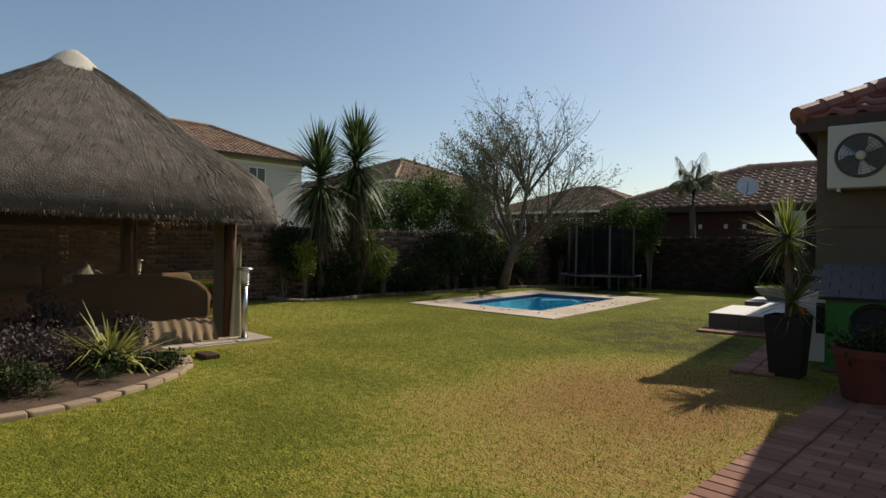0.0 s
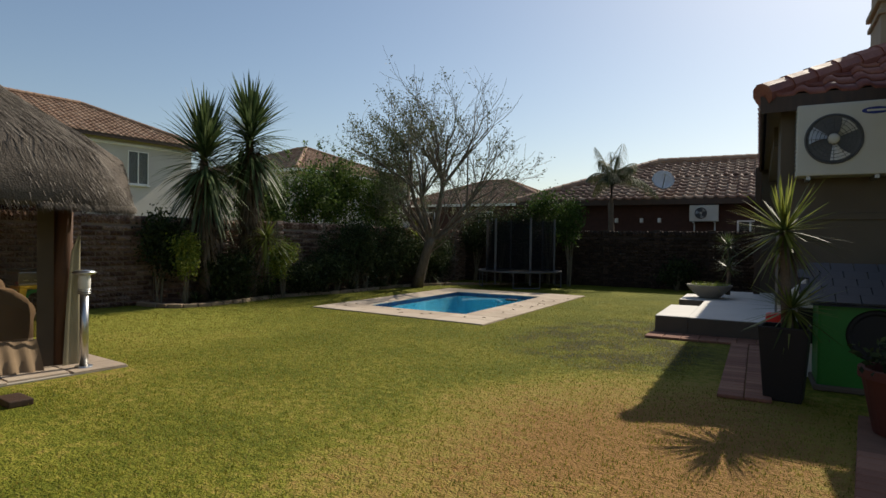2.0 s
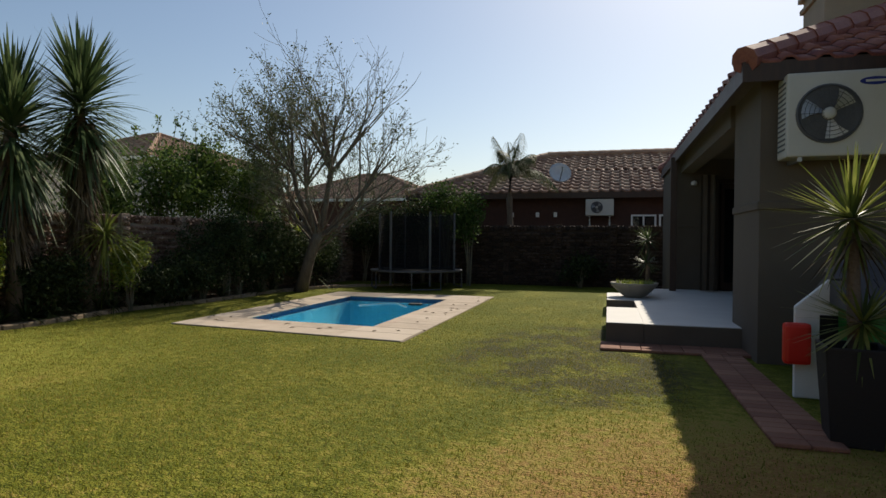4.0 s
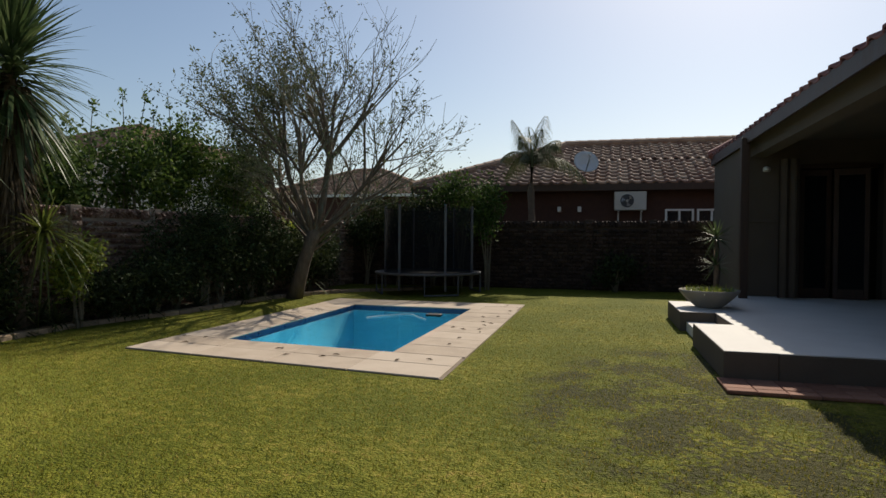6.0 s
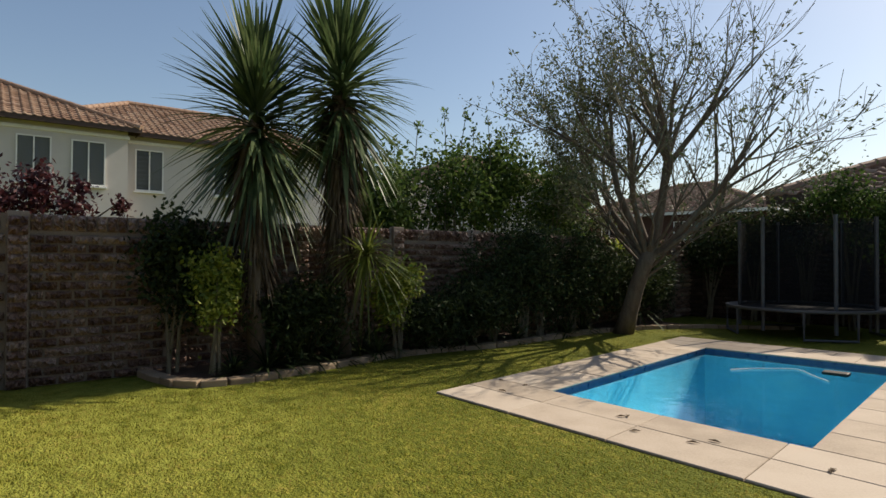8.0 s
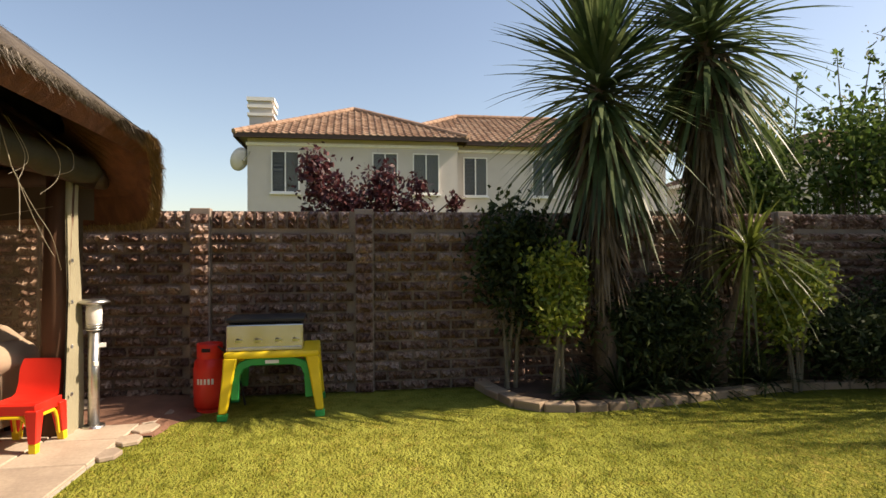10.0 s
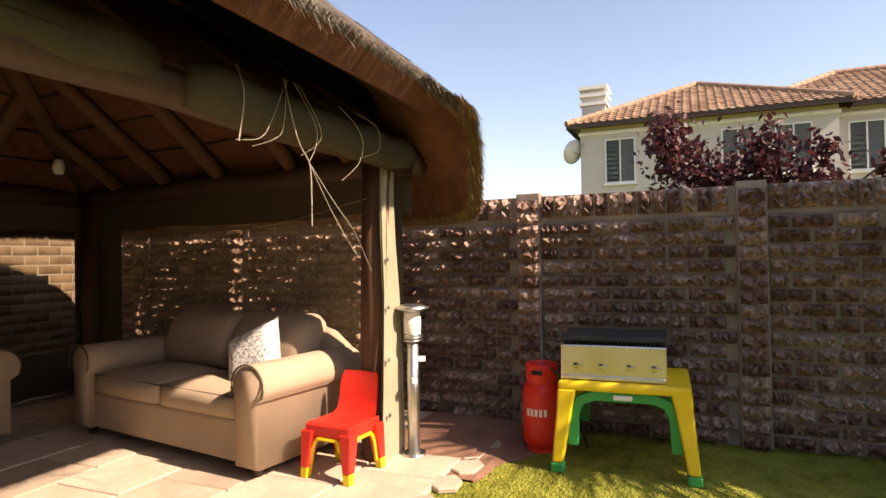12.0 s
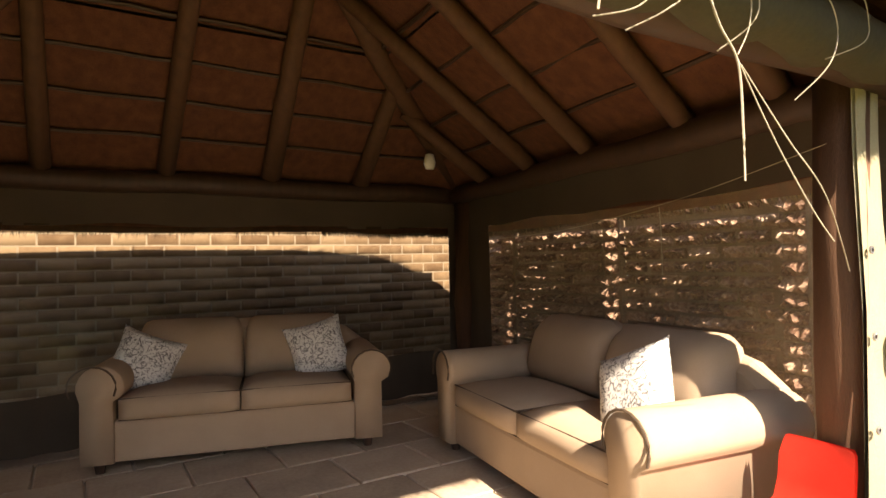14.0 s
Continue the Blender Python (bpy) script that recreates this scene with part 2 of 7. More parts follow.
M["ac_dark"] = shade("ac_dark", [(0.06, 0.06, 0.065), (0.1, 0.1, 0.105)], 6, 0.5, 0.1)
M["blue_badge"] = shade("blue_badge", [(0.01, 0.02, 0.16), (0.015, 0.03, 0.22)], 6, 0.4, 0)
M["pot_dark"] = shade("pot_dark", [(0.008, 0.006, 0.006), (0.015, 0.012, 0.011)], 5, 0.7, 0.2, 60)
M["pot_red"] = shade("pot_red", [(0.08, 0.02, 0.013), (0.115, 0.03, 0.02)], 5, 0.7, 0.2, 60)
M["bowl"] = shade("bowl", [(0.24, 0.21, 0.17), (0.33, 0.29, 0.24)], 5, 0.85, 0.4, 60)
M["bark"] = shade("bark", [(0.06, 0.042, 0.03), (0.12, 0.088, 0.062), (0.18, 0.14, 0.105)], 5, 0.9, 0.8, 40, stretch=(3, 3, 0.7), dist=0.02)
M["twig"] = shade("twig", [(0.12, 0.1, 0.065), (0.21, 0.18, 0.12)], 5, 0.85, 0.3, 40)
M["yucca_trunk"] = shade("yucca_trunk", [(0.09, 0.065, 0.045), (0.17, 0.125, 0.09)], 9, 0.95, 0.9, 50, dist=0.03)
M["net"] = glassy("net", (0.7, 0.7, 0.7), 0.72, 0.9, (0.012, 0.012, 0.012))
M["rope"] = shade("rope", [(0.3, 0.26, 0.19), (0.42, 0.37, 0.28)], 20, 0.9, 0.3, 200)
M["dish"] = shade("dish", [(0.5, 0.5, 0.5), (0.6, 0.6, 0.6)], 5, 0.5, 0.1)
# Dark tone that puts shade behind panes and at the patio's back.
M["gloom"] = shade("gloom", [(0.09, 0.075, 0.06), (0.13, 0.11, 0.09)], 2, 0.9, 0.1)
# Same curtain plastic thrice: painted haze on the west, shade tinted into the others.
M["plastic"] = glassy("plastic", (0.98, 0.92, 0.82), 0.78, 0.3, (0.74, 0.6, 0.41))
M["plastic_darkened"] = glassy("plastic_darkened", (0.52, 0.45, 0.38), 0.74, 0.35, (0.09, 0.07, 0.05))
M["plastic_dimmed"] = glassy("plastic_dimmed", (0.62, 0.55, 0.44), 0.76, 0.12, (0.15, 0.12, 0.08))
M["pane"] = glassy("pane", (0.88, 0.9, 0.9), 0.72, 0.04, (0.02, 0.025, 0.03))
M["drape"] = shade("drape", [(0.66, 0.63, 0.58), (0.78, 0.75, 0.7)], 4, 0.9, 0.3, 60)
M["leaf_yucca"] = leafy("leaf_yucca", [(0.035, 0.06, 0.022), (0.08, 0.12, 0.042), (0.15, 0.19, 0.08)], 0.48, 0.35, 0.3)
M["leaf_spike"] = leafy("leaf_spike", [(0.07, 0.095, 0.02), (0.15, 0.18, 0.035), (0.26, 0.27, 0.07)], 0.4, 0.4, 0.5)
_t = M["leaf_spike"].node_tree
_info = _t.nodes.new("ShaderNodeObjectInfo")
for _q in [k for k in _t.links if k.from_socket.name == "Random Per Island"]:
    _t.links.new(_info.outputs["Random"], _q.to_socket)
M["leaf_dead"] = leafy("leaf_dead", [(0.055, 0.038, 0.024), (0.11, 0.08, 0.052), (0.18, 0.14, 0.095)], 0.85, 0.2, 0.15)
M["leaf_lime"] = leafy("leaf_lime", [(0.1, 0.15, 0.02), (0.22, 0.28, 0.035), (0.36, 0.38, 0.07)], 0.5, 0.4, 0.4)
M["leaf_green"] = leafy("leaf_green", [(0.024, 0.048, 0.011), (0.054, 0.096, 0.02), (0.092, 0.145, 0.033)], 0.65, 0.15, 0.35)
M["leaf_hedge"] = leafy("leaf_hedge", [(0.035, 0.065, 0.014), (0.085, 0.14, 0.028), (0.15, 0.21, 0.05)], 0.55, 0.25, 0.4)
M["leaf_dark"] = leafy("leaf_dark", [(0.014, 0.024, 0.009), (0.032, 0.048, 0.016), (0.065, 0.085, 0.03)], 0.65, 0.15, 0.25)
M["leaf_olive"] = leafy("leaf_olive", [(0.06, 0.075, 0.03), (0.11, 0.125, 0.05), (0.17, 0.18, 0.09)], 0.6, 0.3, 0.3)
M["leaf_plum"] = leafy("leaf_plum", [(0.03, 0.008, 0.012), (0.07, 0.018, 0.022), (0.12, 0.035, 0.035)], 0.5, 0.4, 0.3)
M["leaf_phormium"] = leafy("leaf_phormium", [(0.16, 0.18, 0.03), (0.36, 0.34, 0.08), (0.5, 0.46, 0.16)], 0.5, 0.35, 0.3)
M["leaf_purple"] = leafy("leaf_purple", [(0.03, 0.02, 0.018), (0.07, 0.05, 0.045), (0.13, 0.11, 0.11)], 0.6, 0.3, 0.2)
M["grass_blade"] = leafy("grass_blade", [(0.13, 0.145, 0.014), (0.235, 0.22, 0.025), (0.38, 0.3, 0.075)], 0.6, 0.2, 0.5)


# ---- tools ----
class Geo:
    """Collects vertices and faces of one mesh."""

    def __init__(self):
        self.v, self.f = [], []

    def add(self, vs, fs):
        o = len(self.v)
        self.v += [tuple(p) for p in vs]
        self.f += [tuple(i + o for i in q) for q in fs]
        return self

    def box(self, x0, x1, y0, y1, z0, z1, m=None):
        vs = [Vector(p) for p in ((x0, y0, z0), (x1, y0, z0), (x1, y1, z0), (x0, y1, z0), (x0, y0, z1), (x1, y0, z1), (x1, y1, z1), (x0, y1, z1))]
        if m is not None:
            vs = [m @ p for p in vs]
        return self.add(vs, ((3, 2, 1, 0), (4, 5, 6, 7), (0, 1, 5, 4), (1, 2, 6, 5), (2, 3, 7, 6), (3, 0, 4, 7)))

    def tube(self, pts, rad, n=8, caps=True):
        pts = [Vector(p) for p in pts]
        rs = rad if isinstance(rad, (list, tuple)) else [rad] * len(pts)
        o = len(self.v)
        for i, p in enumerate(pts):
            d = (pts[min(i + 1, len(pts) - 1)] - pts[max(i - 1, 0)])
            q = d.to_track_quat("Z", "Y") if d.length > 1e-9 else Vector((0, 0, 1)).to_track_quat("Z", "Y")
            for k in range(n):
                a = 2 * math.pi * k / n
                self.v.append(tuple(p + q @ Vector((math.cos(a) * rs[i], math.sin(a) * rs[i], 0))))
        for i in range(len(pts) - 1):
            for k in range(n):
                self.f.append((o + i * n + k, o + i * n + (k + 1) % n, o + (i + 1) * n + (k + 1) % n, o + (i + 1) * n + k))
        if caps:
            self.f.append(tuple(o + k for k in reversed(range(n))))
            e = o + (len(pts) - 1) * n
            self.f.append(tuple(e + k for k in range(n)))
        return self

    def lathe(self, prof, n=24, at=(0, 0, 0), sx=1.0, sy=1.0):
        o = len(self.v)
        for r, z in prof:
            for k in range(n):
                a = 2 * math.pi * k / n
                self.v.append((at[0] + r * sx * math.cos(a), at[1] + r * sy * math.sin(a), at[2] + z))
        for i in range(len(prof) - 1):
            for k in range(n):
                self.f.append((o + i * n + k, o + i * n + (k + 1) % n, o + (i + 1) * n + (k + 1) % n, o + (i + 1) * n + k))
        return self

    def sheet(self, rows):
        """A skin over rows of points."""
        o, w = len(self.v), len(rows[0])
        for r in rows:
            self.v += [tuple(p) for p in r]
        for i in range(len(rows) - 1):
            for k in range(w - 1):
                self.f.append((o + i * w + k, o + i * w + k + 1, o + (i + 1) * w + k + 1, o + (i + 1) * w + k))
        return self

    def loft(self, rings):
        """Closed rings joined, with both ends filled."""
        o, w = len(self.v), len(rings[0])
        for r in rings:
            self.v += [tuple(p) for p in r]
        for i in range(len(rings) - 1):
            for k in range(w):
                self.f.append((o + i * w + k, o + i * w + (k + 1) % w, o + (i + 1) * w + (k + 1) % w, o + (i + 1) * w + k))
        self.f.append(tuple(o + k for k in reversed(range(w))))
        e = o + (len(rings) - 1) * w
        self.f.append(tuple(e + k for k in range(w)))
        return self

    def mesh(self, name, material, smooth=False, bevel=0.0, seg=2, weld=False):
        me = bpy.data.meshes.new(name)
        me.from_pydata(self.v, [], self.f)
        if bevel:
            bm = bmesh.new()
            bm.from_mesh(me)
            bmesh.ops.remove_doubles(bm, verts=bm.verts, dist=1e-5)
            bmesh.ops.recalc_face_normals(bm, faces=bm.faces)
            es = [e for e in bm.edges if len(e.link_faces) == 2 and e.calc_face_angle(0) > 0.6]
            bmesh.ops.bevel(bm, geom=es, offset=bevel, segments=seg, affect="EDGES", profile=0.6, clamp_overlap=True)
            bm.to_mesh(me)
            bm.free()
        if weld:
            bm = bmesh.new()
            bm.from_mesh(me)
            bmesh.ops.remove_doubles(bm, verts=bm.verts, dist=1e-3)
            bmesh.ops.recalc_face_normals(bm, faces=bm.faces)
            bm.to_mesh(me)
            bm.free()
        me.materials.append(material)
        if smooth:
            me.polygons.foreach_set("use_smooth", [True] * len(me.polygons))
        me.update()
        return me


def part(name, geo, material, parent=None, label="", smooth=False, bevel=0.0, seg=2, at=None):
    ob = new(name, geo if isinstance(geo, bpy.types.Mesh) else geo.mesh(name, material, smooth, bevel, seg))
    if parent is not None:
        ob.parent = parent
    if at is not None:
        ob.matrix_basis = at
    if label:
        ob["label"] = label
    return ob


def thing(name, label, category, m=None, group="", kind=""):
    """An empty at the base of a thing with parts."""
    e = new(name)
    e.empty_display_size = 0.1
    if m is not None:
        e.matrix_basis = m
    return tagged(e, label, category, group, kind)


def single(name, geo, material, label, category, smooth=False, bevel=0.0, kind="", group="", at=None):
    return tagged(part(name, geo, material, None, "", smooth, bevel, 2, at), label, category, group, kind)


def strips(name, base, tip_dir, length, width, droop, material, parent=None, seg=3, curl=0.0, shape=0.6):
    """Many sword-like leaves in one mesh. base, tip_dir: N x 3; length, width, droop: N."""
    base, d = np.asarray(base, float), np.asarray(tip_dir, float)
    n = len(base)
    d /= np.linalg.norm(d, axis=1)[:, None] + 1e-9
    side = np.cross(d, [0, 0, 1.0])
    bad = np.linalg.norm(side, axis=1) < 1e-3
    side[bad] = [1, 0, 0]
    side /= np.linalg.norm(side, axis=1)[:, None]
    length, width, droop = (np.broadcast_to(np.asarray(q, float), n) for q in (length, width, droop))
    vs = np.zeros((n, (seg + 1) * 2, 3))
    for k in range(seg + 1):
        s = k / seg
        c = base + d * (length * s)[:, None] + np.array([0, 0, -1.0]) * (droop * length * s * s)[:, None]
        w = width * (1 - s) ** shape * (0.55 + 0.9 * s * (1 - s) * 2 if k else 0.6)
        if k == seg:
            w = width * 0.04
        vs[:, 2 * k] = c - side * (w / 2)[:, None] if np.ndim(w) else c - side * w / 2
        vs[:, 2 * k + 1] = c + side * (w / 2)[:, None] if np.ndim(w) else c + side * w / 2
    quad = np.array([[2 * k, 2 * k + 1, 2 * k + 3, 2 * k + 2] for k in range(seg)])
    fs = (np.arange(n)[:, None, None] * (seg + 1) * 2 + quad[None]).reshape(-1, 4)
    return part(name, quick_mesh(name, vs.reshape(-1, 3), fs, material), material, parent)


def quick_mesh(name, vs, fs, material, smooth=False):
    me = bpy.data.meshes.new(name)
    vs, fs = np.asarray(vs, np.float32), np.asarray(fs, np.int32)
    k = fs.shape[1]
    me.vertices.add(len(vs)), me.loops.add(fs.size), me.polygons.add(len(fs))
    me.vertices.foreach_set("co", vs.ravel())
    me.loops.foreach_set("vertex_index", fs.ravel())
    me.polygons.foreach_set("loop_start", np.arange(0, fs.size, k, dtype=np.int32))
    if smooth:
        me.polygons.foreach_set("use_smooth", np.ones(len(fs), bool))
    me.materials.append(material)
    me.update(calc_edges=True)
    me.validate()
    return me


def leaflets(name, pos, size, material, parent=None, rng=None, flat=0.0, aspect=0.5):
    """Many small diamond leaves, turned at random."""
    pos = np.asarray(pos, float)
    n = len(pos)
    a = rng.normal(size=(n, 3))
    a[:, 2] *= 1 - flat
    a /= np.linalg.norm(a, axis=1)[:, None]
    b = np.cross(a, rng.normal(size=(n, 3)))
    b /= np.linalg.norm(b, axis=1)[:, None]
    c = np.cross(a, b)
    s = size * rng.uniform(0.6, 1.25, n)[:, None]
    vs = np.stack([pos - a * s, pos + b * s * aspect + c * s * 0.12, pos + a * s, pos - b * s * aspect + c * s * 0.12], 1)
    fs = np.arange(n * 4).reshape(n, 4)
    return part(name, quick_mesh(name, vs.reshape(-1, 3), fs, material), material, parent)


def H(u, v, z=0.0):
    """The pool and the house stand turned a little against the boundary wall: u along their front, v away from it."""
    c, s = math.cos(HT), math.sin(HT)
    return Vector((-3.86 + u * c - v * s, 14.56 + u * s + v * c, z))


HT = radians(7.5)
HM = Matrix.Translation((-3.86, 14.56, 0)) @ Matrix.Rotation(HT, 4, "Z")


# ---- ground, lawn, pool ----
rng = np.random.default_rng(7)
DECK = (-3.63, 0.0, 0.0, 5.09)
WATER = (-2.95, -0.77, 0.765, 4.3)


def front(u):
    """The near edge of the pool deck, set a little askew to fit the camera's view."""
    return -0.18 - 0.1136 * u


def pool_point(u, v, z=0.0):
    """A point of the deck's plan, in the house axes; v from 0 at the near edge to 5.09 at the far one."""
    return Vector((u, front(u) + v / DECK[3] * (5.65 - front(u)), z))


g = Geo()
us, vs_ = (-900, DECK[0], DECK[1], 900), (-900, DECK[2], DECK[3], 900)
for i in range(3):
    for j in range(3):
        if (i, j) != (1, 1):
            ring = []
            for a, b in ((i, j), (i + 1, j), (i + 1, j + 1), (i, j + 1)):
                ring.append(HM @ pool_point(us[a], vs_[b]) if 0 < a < 3 and 0 < b < 3 else H(us[a], vs_[b]))
            g.add(ring, ((0, 1, 2, 3),))
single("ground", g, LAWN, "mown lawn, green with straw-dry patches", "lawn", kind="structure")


def in_h(x, y):
    c, s = math.cos(HT), math.sin(HT)
    dx, dy = x + 3.86, y - 14.56
    return dx * c + dy * s, -dx * s + dy * c


def lawn_blades():
    """Short blades over the lawn that the walk passes."""
    n = 240000
    x, y = rng.uniform(-9.0, 0.75, n), rng.uniform(6.6, 21.0, n)
    keep = rng.uniform(0, 1, n) < np.clip(1.25 - (y - 9.0) * 0.09, 0.2, 1)
    u, v = in_h(x, y)
    keep &= ~((u > DECK[0] - 0.03) & (u < DECK[1] + 0.03) & (v > front(u) - 0.02) & (v < 5.68))
    keep &= ~((u > 2.25) & (v > -0.1))
    keep &= ~((x < -4.7) & (y < 9.72))
    keep &= ~((x < -8.9) & (y > 12.3))
    keep &= ~((y < 8.6) & (x < -2.8))
    keep &= ~((u > 3.0) & (v > -2.6))
    x, y = x[keep], y[keep]
    n = len(x)
    a = rng.uniform(0, 2 * np.pi, n)
    h = rng.uniform(0.008, 0.022, n)
    b = np.stack([x, y, np.zeros(n)], 1)
    lean = np.stack([np.cos(a), np.sin(a), np.zeros(n)], 1) * (h * rng.uniform(0.2, 1.1, n))[:, None]
    side = np.stack([-np.sin(a), np.cos(a), np.zeros(n)], 1) * 0.0034
    tip = b + lean + np.stack([np.zeros(n), np.zeros(n), h], 1)
    vs = np.stack([b - side, b + side, tip], 1).reshape(-1, 3)
    ob = part("lawn_grass", quick_mesh("lawn_grass", vs, np.arange(n * 3).reshape(n, 3), M["grass_blade"]), None)
    tagged(ob, "short mown grass blades, green mixed with straw", "grass", kind="stuff")


lawn_blades()


def water_material():
    m = bpy.data.materials.new("pool_water")
    m.use_nodes = True
    t = m.node_tree
    n, ln = t.nodes, t.links
    n.remove(n["Principled BSDF"])
    tr, gl, mx, fr = (n.new(k) for k in ("ShaderNodeBsdfTransparent", "ShaderNodeBsdfGlossy", "ShaderNodeMixShader", "ShaderNodeFresnel"))
    tr.inputs[0].default_value = (0.8, 0.97, 1.0, 1)
    gl.inputs["Roughness"].default_value = 0.02
    fr.inputs[0].default_value = 1.33
    nz, bp, tc = n.new("ShaderNodeTexNoise"), n.new("ShaderNodeBump"), n.new("ShaderNodeTexCoord")
    nz.inputs["Scale"].default_value, nz.inputs["Detail"].default_value = 3.0, 3
    bp.inputs["Strength"].default_value, bp.inputs["Distance"].default_value = 0.25, 0.03
    ln.new(tc.outputs["Object"], nz.inputs["Vector"]), ln.new(nz.outputs[0], bp.inputs["Height"])
    ln.new(bp.outputs[0], gl.inputs["Normal"]), ln.new(bp.outputs[0], fr.inputs["Normal"])
    ln.new(fr.outputs[0], mx.inputs[0]), ln.new(tr.outputs[0], mx.inputs[1]), ln.new(gl.outputs[0], mx.inputs[2])
    ln.new(mx.outputs[0], n["Material Output"].inputs[0])
    return m


def build_pool():
    pool = thing("swimming_pool", "small rectangular swimming pool with blue basin, full of clear water", "pool", HM)
    u0, u1, v0, v1 = WATER
    basin = shade("basin", [(0.15, 0.6, 0.82), (0.23, 0.73, 0.9), (0.36, 0.82, 0.94)], 2.0, 0.6, 0.2, 30)
    corner = [pool_point(u0, v0), pool_point(u1, v0), pool_point(u1, v1), pool_point(u0, v1)]
    deep = (-0.34, -0.34, -1.05, -1.05)
    g = Geo()
    g.add([p + Vector((0, 0, z)) for p, z in zip(corner, deep)], ((0, 1, 2, 3),))
    for i in range(4):
        a, b = corner[i], corner[(i + 1) % 4]
        g.add([a, b, b + Vector((0, 0, deep[(i + 1) % 4])), a + Vector((0, 0, deep[i]))], ((0, 1, 2, 3),))
    part("basin", g, basin, pool)
    band = shade("tile_band", [(0.015, 0.05, 0.13), (0.03, 0.09, 0.2)], 14, 0.3, 0.1, 60)
    e = 0.004
    inner = [pool_point(u0 + e, v0 + e), pool_point(u1 - e, v0 + e), pool_point(u1 - e, v1 - e), pool_point(u0 + e, v1 - e)]
    g = Geo()
    for i in range(4):
        a, b = inner[i], inner[(i + 1) % 4]
        g.add([a, b, b + Vector((0, 0, -0.09)), a + Vector((0, 0, -0.09))], ((0, 1, 2, 3),))
    part("tile_band", g, band, pool, "dark blue waterline tiles")
    nx, ny = 30, 40
    rows = [[pool_point(u0 + (u1 - u0) * i / nx, v0 + (v1 - v0) * j / ny, -0.04) for i in range(nx + 1)] for j in range(ny + 1)]
    w = part("water", Geo().sheet(rows), water_material(), pool, "clear blue pool water with ripples")
    w.visible_shadow = False
    hose = [pool_point(u0 + 0.75 + 0.95 * k / 14, v1 - 0.95 + 0.32 * math.sin(k * 0.3 - 0.6) + 0.03 * math.sin(k), -0.03) for k in range(15)]
    part("cleaner_hose", Geo().tube(hose, 0.008, 6), M["dish"], pool, "pale ribbed hose of the pool cleaner afloat")
    q = pool_point(u1 - 0.55, v1 - 0.42)
    part("skimmer", Geo().box(q.x - 0.13, q.x + 0.13, q.y - 0.08, q.y + 0.08, -0.075, -0.035), M["black_metal"], pool, bevel=0.02)


build_pool()

# ---- boundary walls ----
W1 = -10.0
PITCH, PIL0 = 1.41, 9.92
ROWS_Z = [0.0, 0.36, 0.72, 1.08, 1.44]


def rough_brick(name, w, h, d, seed, mat):
    """A cast brick with a broken, faceted face towards +x, its back at x = 0."""
    r = np.random.default_rng(seed)
    ny, nz = max(3, round(w / 0.018)), max(3, round(h / 0.024))
    g = Geo()
    rows = []
    tilt, ridge = r.normal(0, 0.5), r.normal(0, 0.5)
    for j in range(nz + 1):
        row = []
        for i in range(ny + 1):
            edge = i in (0, ny) or j in (0, nz)
            u, v = 2 * i / ny - 1, 2 * j / nz - 1
            x = d * (0.12 + 0.35 * r.random()) if edge else d * (0.75 + 0.35 * tilt * u + 0.35 * ridge * v + 1.5 * (r.random() - 0.4))
            jy, jz = (0, 0) if edge else (r.normal(0, 0.2) * w / ny, r.normal(0, 0.2) * h / nz)
            row.append((max(0.001, x), -w / 2 + w * i / ny + jy, -h / 2 + h * j / nz + jz))
        rows.append(row)
    g.sheet(rows)
    return g


BRICK_V = [rough_brick("brick", 0.214, 0.071, 0.06, 40 + k, None) for k in range(12)]
SOLDIER_V = [rough_brick("brick", 0.082, 0.15, 0.05, 80 + k, None) for k in range(8)]
BLOCK_V = [rough_brick("brick", 0.15, 0.082, 0.048, 120 + k, None) for k in range(8)]


